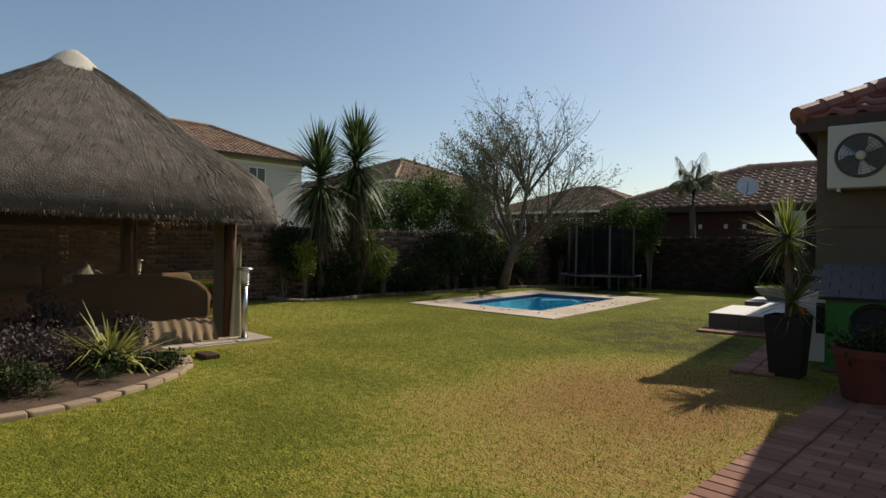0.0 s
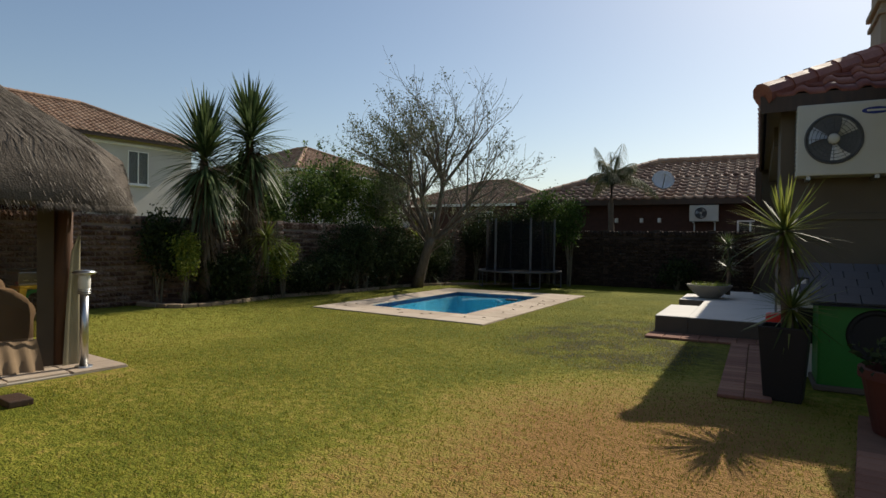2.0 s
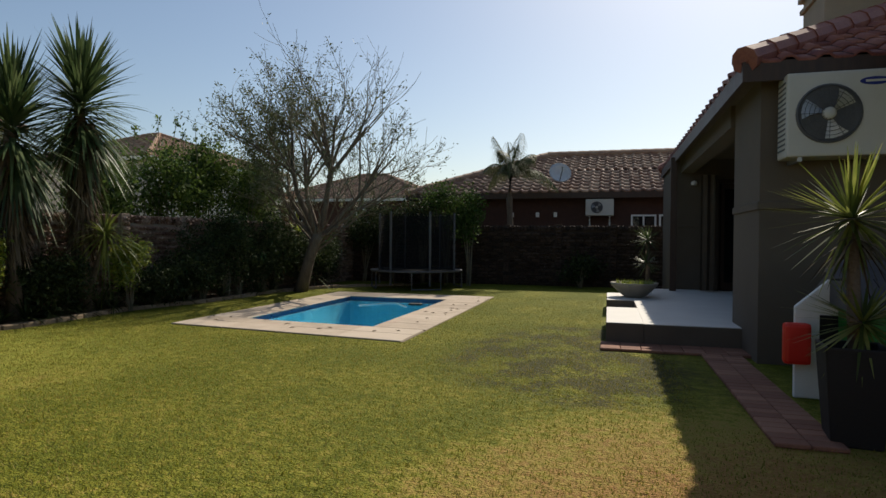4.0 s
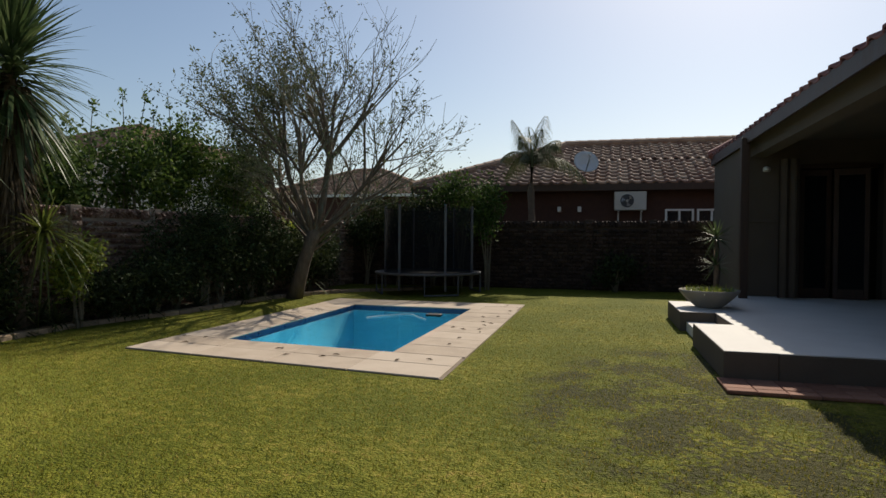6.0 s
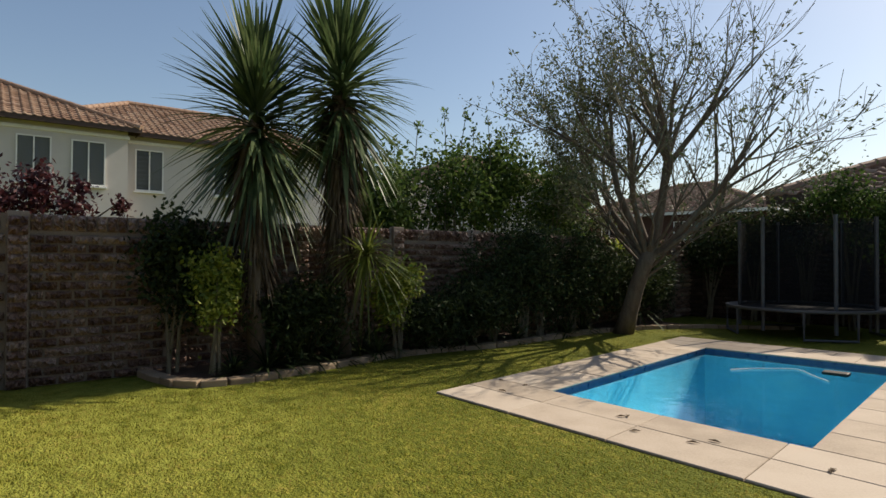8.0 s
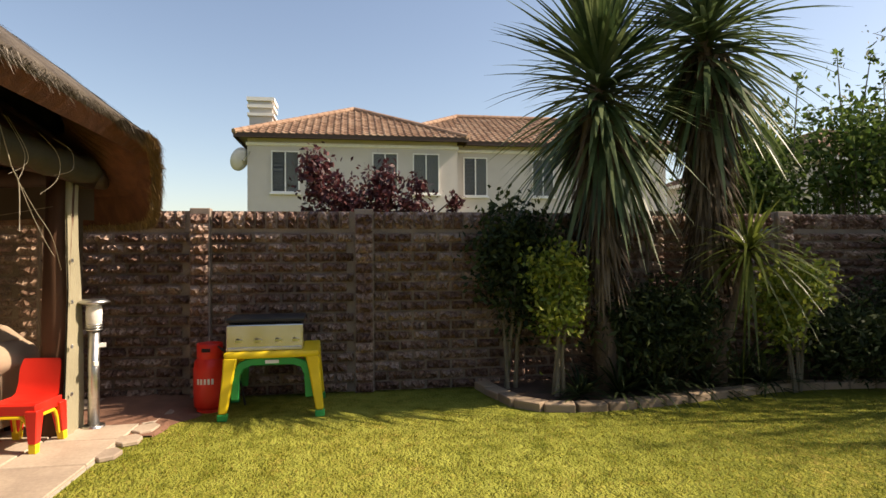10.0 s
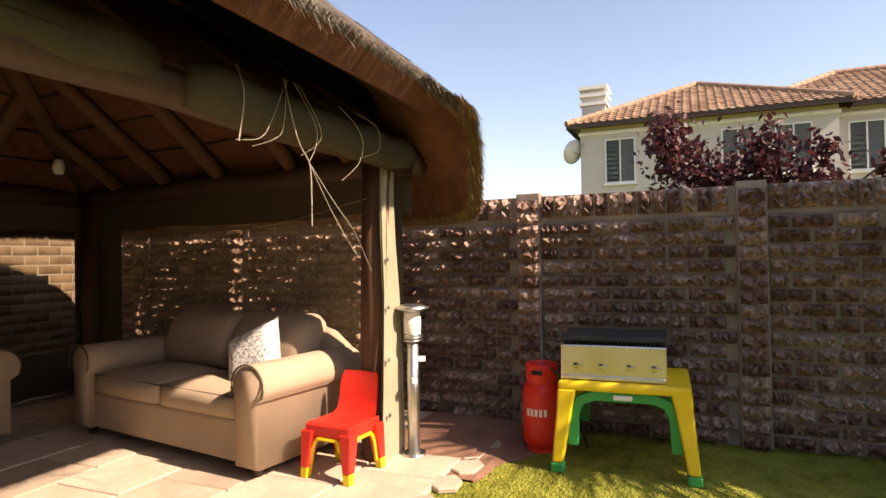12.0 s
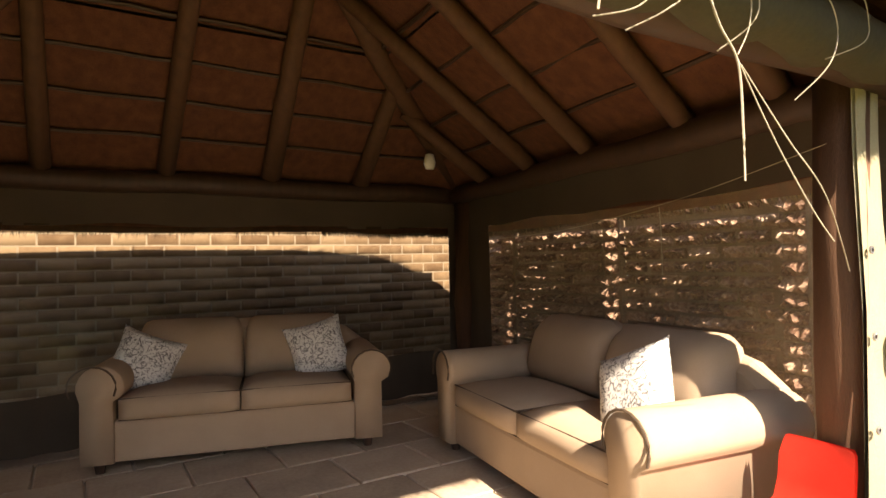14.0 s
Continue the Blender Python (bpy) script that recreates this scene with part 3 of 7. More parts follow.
def cast_wall(name, label, m, length, first, near=None, face="cast_brick_far", cast="cast_wall"):
    """Precast wall along local y, face towards +x: pillars, panels with brick relief, a soldier course on top."""
    wall = thing(name, label, "wall", m, kind="structure")
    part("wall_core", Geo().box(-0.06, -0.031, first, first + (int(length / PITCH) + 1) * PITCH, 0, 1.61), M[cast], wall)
    n = int(length / PITCH) + 1
    near_items, far_items = [], []
    for k in range(n):
        y = first + k * PITCH
        pillar_y = y
        part("pillar", Geo().box(-0.06, 0.05, y - 0.085, y + 0.085, 0, 1.65), M[cast], wall, bevel=0.008)
        for c in range(18):
            (near_items if near and near[0] < y < near[1] else far_items).append((BLOCK_V, 0.05, y, 0.045 + c * 0.089, 0))
        a, b = y + 0.085, y + PITCH - 0.085
        for z in ROWS_Z:
            top = z + 0.36 if z < 1.4 else 1.63
            part("panel", Geo().box(-0.03, 0.0, a, b, z + 0.0015, top - 0.0015), M[cast], wall)
        for r, z in enumerate(ROWS_Z[:4]):
            for c in range(4):
                zz = z + 0.047 + c * 0.0885
                off = 0.115 if c % 2 else 0.0
                yy = a + 0.12 - off
                while yy < b - 0.05:
                    w = 1.0
                    lo, hi = max(yy - 0.113, a + 0.006), min(yy + 0.113, b - 0.006)
                    if hi - lo > 0.06:
                        (near_items if near and near[0] < yy < near[1] else far_items).append((BRICK_V, 0.0, (lo + hi) / 2, zz, (hi - lo) / 0.226))
                    yy += 0.236
        yy = a + 0.05
        while yy < b - 0.03:
            (near_items if near and near[0] < yy < near[1] else far_items).append((SOLDIER_V, 0.0, yy, 1.55, 1.0))
            yy += 0.092
    meshes = {}
    for items, keep in ((near_items[:310], True), (near_items[310:] + far_items, False)):
        vv, ff, o = [], [], 0
        for kinds, x, y, z, sc in items:
            q = int(rng.integers(len(kinds)))
            g = kinds[q]
            sc = sc or 1.0
            if keep:
                key = (id(kinds), q)
                if key not in meshes:
                    meshes[key] = g.mesh("brick", M["cast_brick"])
                ob = part("brick", meshes[key], None, wall, at=Matrix.Translation((x, y, z)) @ Matrix.Diagonal((1, sc, 1, 1)))
            else:
                base = np.array(g.v) * [1, sc, 1] + [x, y, z]
                vv.append(base)
                ff += [tuple(i + o for i in f) for f in g.f]
                o += len(base)
        if not keep and vv:
            me = bpy.data.meshes.new("brick_relief")
            me.from_pydata(np.concatenate(vv).tolist(), [], ff)
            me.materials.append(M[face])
            tagged(part("brick_relief", me, None, wall), kind="stuff")
    return wall


def plain_bricks(name, label, m, length, height, bl, bh, joint, brick_mat, mortar_mat, category="wall", thick=0.22):
    """Brick wall along local y, face towards +x: a mortar body and single bricks standing proud of it."""
    wall = thing(name, label, category, m, kind="structure")
    part("wall_body", Geo().box(-thick, 0, 0, length, 0, height), mortar_mat, wall)
    nr, nc = int(height / (bh + joint)), int(length / (bl + joint)) + 1
    vs, fs = [], []
    unit = np.array([(0, 0, 0), (0, 1, 0), (0, 1, 1), (0, 0, 1), (1, 0.02, 0.04), (1, 0.98, 0.04), (1, 0.98, 0.96), (1, 0.02, 0.96)], float)
    qf = np.array([(4, 5, 6, 7), (0, 1, 5, 4), (1, 2, 6, 5), (2, 3, 7, 6), (3, 0, 4, 7)])
    o = 0
    for r in range(nr):
        for c in range(nc):
            y0 = c * (bl + joint) - (bl / 2 if r % 2 else 0)
            y1 = min(y0 + bl, length)
            y0 = max(y0, 0)
            if y1 - y0 < 0.03:
                continue
            z0 = r * (bh + joint) + joint
            vs.append(unit * [0.003 + 0.004 * rng.random(), y1 - y0, bh] + [0, y0, z0])
            fs.append(qf + o)
            o += 8
    tagged(part("brick_courses", quick_mesh("brick_courses", np.concatenate(vs), np.concatenate(fs), brick_mat), None, wall), kind="stuff")
    return wall


# ---- roofs and windows ----
def tiled_slope(name, e0, e1, up, length, in0, in1, mat, parent, tile=0.3, row=0.33):
    """Wavy tiles from the eave e0-e1 up the slope; in0, in1: how far the ends draw in per metre of slope."""
    e0, e1, up = Vector(e0), Vector(e1), Vector(up).normalized()
    along = (e1 - e0).normalized()
    width = (e1 - e0).length
    nrm = along.cross(up).normalized()
    if nrm.z < 0:
        nrm = -nrm
    vs, fs = [], []
    nr = max(1, int(length / row))
    row = length / nr
    o = 0
    for r in range(nr):
        t0, t1 = r * row, (r + 1) * row
        lo, hi = in0 * t0, width - in1 * t0
        if hi - lo < 0.05:
            break
        nt = max(1, int(round((hi - lo) / tile)))
        for k in range(nt):
            prev = None
            for s in range(7):
                x = lo + (hi - lo) * (k + s / 6) / nt
                wave = 0.045 * max(0.0, math.sin(2 * math.pi * s / 6)) - 0.006 * (s > 3)
                xt = min(max(x, in0 * t1), width - in1 * t1)
                a = e0 + along * x + up * (t0 - 0.03) + nrm * (wave + 0.045)
                b = e0 + along * xt + up * t1 + nrm * (wave + 0.01)
                l = a - nrm * 0.03 + up * 0.004
                vs += [a, b, l]
                if s:
                    fs.append((o - 3, o, o + 1, o - 2))
                    fs.append((o - 3, o - 1, o + 2, o))
                o += 3
    return part(name, quick_mesh(name, np.array([tuple(p) for p in vs]), np.array(fs), mat, True), None, parent)


def ridge_run(p0, p1, mat, parent, step=0.36, r=0.12):
    p0, p1 = Vector(p0), Vector(p1)
    n = max(1, int((p1 - p0).length / step))
    d = (p1 - p0) / n
    for k in range(n):
        a, b = p0 + d * k - d * 0.06, p0 + d * (k + 1)
        part("ridge_tile", Geo().tube([a, b], [r * 1.12, r], 10), mat, parent, smooth=False)


def window_unit(name, parent, m, w, h, mull=1, bars=False, drape=False):
    """Window in the plane y = 0 of m, facing -y; sill at the bottom, centred on x."""
    win = new(name)
    win.empty_display_size = 0.1
    win.parent = parent
    win.matrix_basis = m
    f = Geo()
    t = 0.05
    for x0, x1, z0, z1 in ((-w / 2, w / 2, 0, t), (-w / 2, w / 2, h - t, h), (-w / 2, -w / 2 + t, t, h - t), (w / 2 - t, w / 2, t, h - t)):
        f.box(x0, x1, -0.04, 0.04, z0, z1)
    for k in range(mull):
        x = -w / 2 + w * (k + 1) / (mull + 1)
        f.box(x - t / 2, x + t / 2, -0.035, 0.035, t, h - t)
    part("window_frame", f, M["white_paint"], win)
    part("pane", Geo().box(-w / 2 + t, w / 2 - t, 0.005, 0.012, t, h - t), M["pane"], win).visible_shadow = False
    part("window_sill", Geo().box(-w / 2 - 0.06, w / 2 + 0.06, -0.1, 0.03, -0.09, -0.01), M["white_paint"], win, bevel=0.01, seg=1)
    if bars:
        b = Geo()
        for k in range(9):
            z = t + (h - 2 * t) * (k + 0.5) / 9
            b.box(-w / 2 + t, -0.03, 0.03, 0.045, z - 0.035, z + 0.035)
        part("blind", b, M["white_paint"], win)
    # Sheet just behind the pane: a drape, else dark for the unlit inside.
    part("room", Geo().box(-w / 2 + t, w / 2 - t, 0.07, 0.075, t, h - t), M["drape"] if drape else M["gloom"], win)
    return win


def hip_roof(name_mat, parent, x0, x1, y0, y1, z, pitch, over=0.0, fascia=M["white_paint"]):
    """Hip roof over a rectangle, in the parent's own axes."""
    w, d = x1 - x0, y1 - y0
    s = math.sin(pitch)
    c = math.cos(pitch)
    half = min(w, d) / 2
    top = z + half * math.tan(pitch)
    L = half / c
    if d >= w:
        r0, r1 = (x0 + half, y0 + half, top), (x0 + half, y1 - half, top)
    else:
        r0, r1 = (x0 + half, y0 + half, top), (x1 - half, y0 + half, top)
    tiled_slope("roof_tiles", (x0, y0, z), (x1, y0, z), (0, c, s), L, c, c, name_mat, parent)
    tiled_slope("roof_tiles", (x1, y1, z), (x0, y1, z), (0, -c, s), L, c, c, name_mat, parent)
    tiled_slope("roof_tiles", (x0, y1, z), (x0, y0, z), (c, 0, s), L, c, c, name_mat, parent)
    tiled_slope("roof_tiles", (x1, y0, z), (x1, y1, z), (-c, 0, s), L, c, c, name_mat, parent)
    g = Geo()
    g.add([(x0, y0, z - 0.02), (x1, y0, z - 0.02), (x1, y1, z - 0.02), (x0, y1, z - 0.02), tuple(np.array(r0) - [0, 0, 0.05]), tuple(np.array(r1) - [0, 0, 0.05])],
          ((0, 3, 2, 1), (0, 1, 5, 4) if w > d else (0, 1, 4), (2, 3, 4, 5) if w > d else (2, 3, 5), (3, 0, 4) if w > d else (3, 0, 4, 5), (1, 2, 5) if w > d else (1, 2, 5, 4)))
    part("roof_deck", g, M["dark_timber"], parent)
    part("fascia", Geo().box(x0 - 0.03, x1 + 0.03, y0 - 0.03, y0, z - 0.17, z + 0.02).box(x0 - 0.03, x1 + 0.03, y1, y1 + 0.03, z - 0.17, z + 0.02)
         .box(x0 - 0.03, x0, y0, y1, z - 0.17, z + 0.02).box(x1, x1 + 0.03, y0, y1, z - 0.17, z + 0.02), fascia, parent)
    for a in ((x0, y0), (x0, y1), (x1, y0), (x1, y1)):
        e = r0 if (Vector(r0[:2]) - Vector(a)).length <= (Vector(r1[:2]) - Vector(a)).length else r1
        ridge_run((*a, z + 0.05), (e[0], e[1], e[2] + 0.06), name_mat, parent)
    if (Vector(r0) - Vector(r1)).length > 0.3:
        ridge_run((r0[0], r0[1], r0[2] + 0.06), (r1[0], r1[1], r1[2] + 0.06), name_mat, parent)


def satellite_dish(m, r=0.4):
    d = thing("satellite_dish", "grey offset satellite dish on a bracket", "satellite dish", m)
    part("reflector", Geo().lathe([(0.001, 0.0), (r * 0.4, 0.02), (r * 0.75, 0.07), (r, 0.13), (r, 0.145), (r * 0.75, 0.085), (r * 0.4, 0.035), (0.001, 0.015)], 24), M["dish"], d, smooth=True)
    part("feed_arm", Geo().tube([(0, -r * 0.9, 0.1), (0, -r * 0.5, 0.45), (0, -0.05, 0.55)], 0.015, 6), M["galv"], d)
    part("feed_horn", Geo().tube([(0, -0.05, 0.57), (0, -0.02, 0.45)], [0.045, 0.03], 10), M["dish"], d)
    part("bracket", Geo().tube([(0, 0, 0), (0, 0.0, -0.15), (0, r * 0.9, -0.3)], 0.025, 8), M["galv"], d)
    return d


def aircon(m, w=0.86, h=0.78, d=0.32, badge=True):
    """Outdoor unit: face towards -y, its base at z = 0."""
    a = thing("air_conditioner", "cream outdoor air conditioner unit with round fan grille on wall brackets", "air conditioner", m)
    part("casing", Geo().box(-w / 2, w / 2, 0, d, 0, h), M["ac_white"], a, bevel=0.02)
    cx, cz, r = -w * 0.1, h * 0.5, h * 0.33
    rot = Matrix.Translation((cx, 0, cz)) @ Matrix.Rotation(radians(90), 4, "X")
    g = Geo().lathe([(r * 1.06, -0.002), (r * 1.06, 0.014), (r, 0.018), (r * 0.97, 0.004), (r * 0.9, 0.002), (0.001, 0.002)], 36)
    part("fan_recess", g, M["ac_dark"], a, "dark fan opening", at=rot)
    g = Geo()
    for k in range(3):
        a0 = k * 2.094 + 0.4
        pts = [[(r * q * math.cos(a0 + s * 0.9 * (0.5 + q * 0.5)), r * q * math.sin(a0 + s * 0.9 * (0.5 + q * 0.5)), 0.008 + 0.02 * s) for s in (0, 0.33, 0.66, 1)] for q in (0.25, 0.6, 0.9)]
        g.sheet(pts)
    part("fan_blade", g, M["galv"], a, at=rot)
    part("hub", Geo().lathe([(r * 0.22, 0.0), (r * 0.22, 0.03), (r * 0.15, 0.04), (0.001, 0.042)], 20), M["ac_white"], a, at=rot, smooth=True)
    g = Geo()
    for q in (0.35, 0.5, 0.65, 0.8, 0.95):
        g.tube([(r * q * math.cos(t * 0.2618), r * q * math.sin(t * 0.2618), 0.036) for t in range(25)], 0.0025, 4, False)
    for k in range(12):
        c, s = math.cos(k * 0.5236), math.sin(k * 0.5236)
        g.tube([(r * 0.2 * c, r * 0.2 * s, 0.04), (r * c, r * s, 0.03)], 0.0025, 4, False)
    part("grille", g, M["ac_dark"], a, at=rot)
    if badge:
        part("badge", Geo().lathe([(0.001, 0.004), (0.12, 0.004), (0.125, 0)], 24, sx=1.0, sy=0.3), M["blue_badge"], a, "blue oval badge", at=Matrix.Translation((w * 0.33, -0.001, h * 0.86)) @ Matrix.Rotation(radians(90), 4, "X"))
        part("badge_bar", Geo().box(w * 0.33 - 0.08, w * 0.33 + 0.08, -0.008, -0.005, h * 0.86 - 0.01, h * 0.86 + 0.01), M["ac_white"], a)
    g = Geo()
    for k in range(14):
        z = h * (0.1 + 0.8 * k / 13)
        g.box(-w / 2 - 0.006, -w / 2 - 0.001, d * 0.12, d * 0.88, z - 0.008, z + 0.008)
    part("side_louvre", g, M["ac_dark"], a)
    for x in (-w * 0.36, w * 0.36):
        part("bracket", Geo().box(x - 0.02, x + 0.02, 0.03, d + 0.12, -0.04, 0.0).box(x - 0.02, x + 0.02, d + 0.08, d + 0.12, -0.3, 0.0), M["galv"], a)
    return a


# the own house
def build_house():
    hs = thing("house", "brown-plastered bungalow with red clay tile roof and covered patio", "house", HM)
    z = 2.86
    for name, g, m in (("wall_front", Geo().box(3.79, 11.2, -0.24, -0.02, 0, z), "plaster"), ("wall_side", Geo().box(3.79, 3.98, -0.02, 1.0, 0, z), "plaster"),
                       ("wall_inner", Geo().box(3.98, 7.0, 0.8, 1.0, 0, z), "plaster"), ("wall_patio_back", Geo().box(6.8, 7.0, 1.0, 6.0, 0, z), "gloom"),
                       ("wall_room_left", Geo().box(3.62, 4.6, 6.0, 6.2, 0, z), "plaster"), ("wall_room_right", Geo().box(5.7, 11.2, 6.0, 6.2, 0, z), "plaster"), ("wall_lintel", Geo().box(4.6, 5.7, 6.0, 6.2, 2.45, z), "plaster"),
                       ("wall_room_side", Geo().box(3.62, 3.84, 6.2, 8.3, 0, z), "plaster"), ("wall_back", Geo().box(3.62, 11.2, 8.3, 8.5, 0, z), "plaster"), ("wall_east", Geo().box(11.2, 11.4, -0.24, 8.5, 0, z), "plaster")):
        part(name, g, M[m], hs)
    for q in ((3.77, 8.0, -0.262, -0.24, 1.55, 1.63), (3.77, 3.79, -0.24, 1.0, 1.55, 1.63), (3.6, 4.6, 5.978, 6.0, 1.5, 1.56)):
        part("plaster_band", Geo().box(*q), M["plaster"], hs, bevel=0.006, seg=1)
    part("soffit", Geo().box(3.64, 11.2, -0.4, 8.5, z, z + 0.04), M["plaster"], hs)
    part("patio_beam", Geo().box(3.74, 3.98, 1.0, 6.0, 2.6, z), M["plaster"], hs)
    hip_roof(M["roof_red"], hs, 3.6, 11.4, -0.46, 8.6, 2.94, radians(27), fascia=M["dark_timber"])
    ch = part("chimney", Geo().box(5.05, 6.3, 2.1, 3.0, 2.9, 5.6), M["plaster_tan"], hs, bevel=0.01, seg=1)
    part("band", Geo().box(4.99, 6.36, 2.04, 3.06, 4.72, 4.8).box(5.01, 6.34, 2.06, 3.04, 4.55, 4.62).box(4.96, 6.39, 2.01, 3.09, 5.5, 5.65), M["plaster_tan"], ch, bevel=0.01, seg=1)
    d = part("folding_door", Geo().box(4.3, 4.42, 5.75, 5.98, 0.26, 2.45).box(4.42, 5.6, 5.93, 5.99, 2.38, 2.46), M["dark_timber"], hs, "dark stained timber folding door, opened", bevel=0.008)
    for k in range(2):
        m = Matrix.Translation((4.46 + k * 0.5, 5.9, 0.26)) @ Matrix.Rotation(radians(-12 if k else 10), 4, "Z")
        leaf = part("door_leaf", Geo().box(0, 0.07, -0.03, 0.03, 0, 2.1).box(0.42, 0.49, -0.03, 0.03, 0, 2.1).box(0.07, 0.42, -0.03, 0.03, 0, 0.16).box(0.07, 0.42, -0.03, 0.03, 2.0, 2.1), M["dark_timber"], d, bevel=0.006, seg=1, at=m)
        part("pane", Geo().box(0.07, 0.42, -0.004, 0.004, 0.16, 2.0), M["pane"], d, at=m)
    part("door_handle", Geo().tube([(4.36, 5.72, 1.2), (4.36, 5.66, 1.2), (4.36, 5.66, 1.42), (4.36, 5.72, 1.42)], 0.012, 8), M["steel"], d)
    part("patio_curtain", Geo().sheet([[(4.05 + 0.16 * 0 + k * 0.028, 5.5 + 0.03 * math.sin(k * 1.3), zz) for k in range(12)] for zz in (0.28, 2.5)]), M["canvas"], hs, "tan drape hanging at the patio opening")
    part("patio_post", Geo().box(3.5, 3.62, 5.5, 5.62, 0.25, z), M["dark_timber"], hs, bevel=0.01)
    part("wall_light", Geo().lathe([(0.001, 0), (0.05, 0.0), (0.06, 0.03), (0.05, 0.07), (0.001, 0.09)], 14, (3.98, 5.95, 2.35)), M["white_paint"], hs, "small white bulkhead lamp", smooth=True)
    # Inferred from the shadow on the paving; sized to cast it, mostly out of view.
    part("veranda_roof", Geo().box(4.78, 11.4, -4.0, -0.64, 2.72, 2.84), M["dark_timber"], hs, bevel=0.02)
    tiled_slope("roof_tiles", (4.76, -4.05, 2.87), (11.4, -4.05, 2.87), (0, 1, 0.1), 3.4, 0, 0, M["roof_red"], hs)
    part("veranda_post", Geo().box(8.2, 8.4, -2.85, -2.65, 0, 2.72), M["plaster"], hs)
    return hs


build_house()
aircon(HM @ Matrix.Translation((4.36, -0.6, 2.02)))
satellite_dish(HM @ Matrix.Translation((5.75, 1.75, 4.75)) @ Matrix.Rotation(radians(-20), 4, "Z") @ Matrix.Rotation(radians(65), 4, "X"), 0.36)

# patio platform with its steps
# Sides take the dark plaster for their shade, tops a pale tone for sun.
pf = thing("patio_platform", "raised smooth concrete patio platform with steps down to the lawn", "patio", HM, kind="structure")
part("platform_body", Geo().box(2.75, 6.8, 0.48, 6.0, 0, 0.245), M["plaster"], pf, bevel=0.01, seg=1)
part("platform_top", Geo().box(2.752, 6.8, 0.482, 5.998, 0.247, 0.256), M["concrete_top"], pf)
part("block", Geo().box(2.32, 2.748, 0.48, 2.2, 0, 0.25), M["plaster"], pf, bevel=0.012)
part("block_top", Geo().box(2.326, 2.75, 0.486, 2.194, 0.252, 0.257), M["concrete_top"], pf)
part("block", Geo().box(2.32, 2.748, 3.3, 4.7, 0, 0.25), M["plaster"], pf, bevel=0.012)
part("block_top", Geo().box(2.326, 2.75, 3.306, 4.694, 0.252, 0.257), M["concrete_top"], pf)
part("step", Geo().box(2.4, 2.747, 2.204, 3.296, 0, 0.13), M["concrete_top"], pf, bevel=0.01)

# neighbouring house beyond the back wall
def build_back_house():
    hs = thing("neighbour_bungalow", "neighbouring face-brick bungalow with weathered brown tile roof", "house", HM)
    y0, z = 11.9, 2.6
    for b in ((-3.6, 11.0, y0, y0 + 0.2), (-3.6, -3.4, y0 + 0.2, y0 + 7.3), (10.8, 11.0, y0 + 0.2, y0 + 7.3), (-3.6, 11, y0 + 7.3, y0 + 7.5)):
        part("wall", Geo().box(*b, 0, z), M["face_brick"], hs)
    hip_roof(M["roof_brown"], hs, -4.0, 11.4, y0 - 0.4, y0 + 7.9, z + 0.08, radians(22), fascia=M["dark_timber"])
    for x in (3.35, 4.15, 6.2):
        window_unit("window", hs, Matrix.Translation((x, y0 - 0.03, 1.6)), 0.72, 0.42, 1)
    for x in (0.2, 0.75, -0.6):
        part("floodlight", Geo().box(x - 0.05, x + 0.05, y0 - 0.14, y0 - 0.0, 1.95, 2.1), M["white_paint"], hs, bevel=0.02)


build_back_house()
aircon(HM @ Matrix.Translation((2.08, 11.5, 1.98)), 0.82, 0.5, 0.3, False)
satellite_dish(HM @ Matrix.Translation((0.9, 11.3, 3.2)) @ Matrix.Rotation(radians(62), 4, "X") @ Matrix.Rotation(radians(15), 4, "Y"), 0.33)


def build_two_storey():
    hs = thing("two_storey_house", "two-storey cream plastered house with terracotta tile roof", "house")
    X = -30.0
    part("wall", Geo().box(X - 9, X, 6.95, 15.8, 0, 6.3).box(X - 9, X - 0.7, 15.8, 26.0, 0, 6.3), M["plaster_pale"], hs)
    part("cornice", Geo().box(X - 9, X + 0.06, 6.89, 15.86, 5.98, 6.12).box(X - 9, X - 0.64, 15.86, 26.06, 5.98, 6.12), M["white_paint"], hs, bevel=0.02, seg=1)
    hip_roof(M["roof_terra"], hs, X - 9.5, X + 0.45, 6.5, 16.2, 6.4, radians(25), fascia=M["dark_timber"])
    hip_roof(M["roof_terra"], hs, X - 9.5, X - 0.25, 12.0, 26.5, 6.4, radians(25), fascia=M["dark_timber"])
    face = Matrix.Rotation(radians(90), 4, "Z")
    for y0, y1, x, kw in ((7.91, 9.06, X, dict(bars=True)), (12.1, 13.2, X, dict(drape=True)), (13.84, 15.0, X, dict(drape=True)),
                          (16.2, 17.3, X - 0.7, dict(bars=True)), (19.4, 20.45, X - 0.7, dict(drape=True)), (22.4, 23.5, X - 0.7, dict(drape=True))):
        window_unit("window", hs, Matrix.Translation((x + 0.03, (y0 + y1) / 2, 4.02)) @ face, y1 - y0, 1.75, 1, **kw)
    ch = part("chimney", Geo().box(X - 2.0, X - 0.8, 6.9, 7.85, 5.5, 8.1), M["plaster_pale"], hs)
    part("band", Geo().box(X - 2.08, X - 0.72, 6.82, 7.93, 7.75, 7.9).box(X - 2.08, X - 0.72, 6.82, 7.93, 7.4, 7.52).box(X - 2.1, X - 0.7, 6.8, 7.95, 8.05, 8.2), M["white_paint"], ch)
    satellite_dish(Matrix.Translation((X + 0.05, 6.75, 5.35)) @ Matrix.Rotation(radians(-35), 4, "Z") @ Matrix.Rotation(radians(70), 4, "X"), 0.5)


build_two_storey()


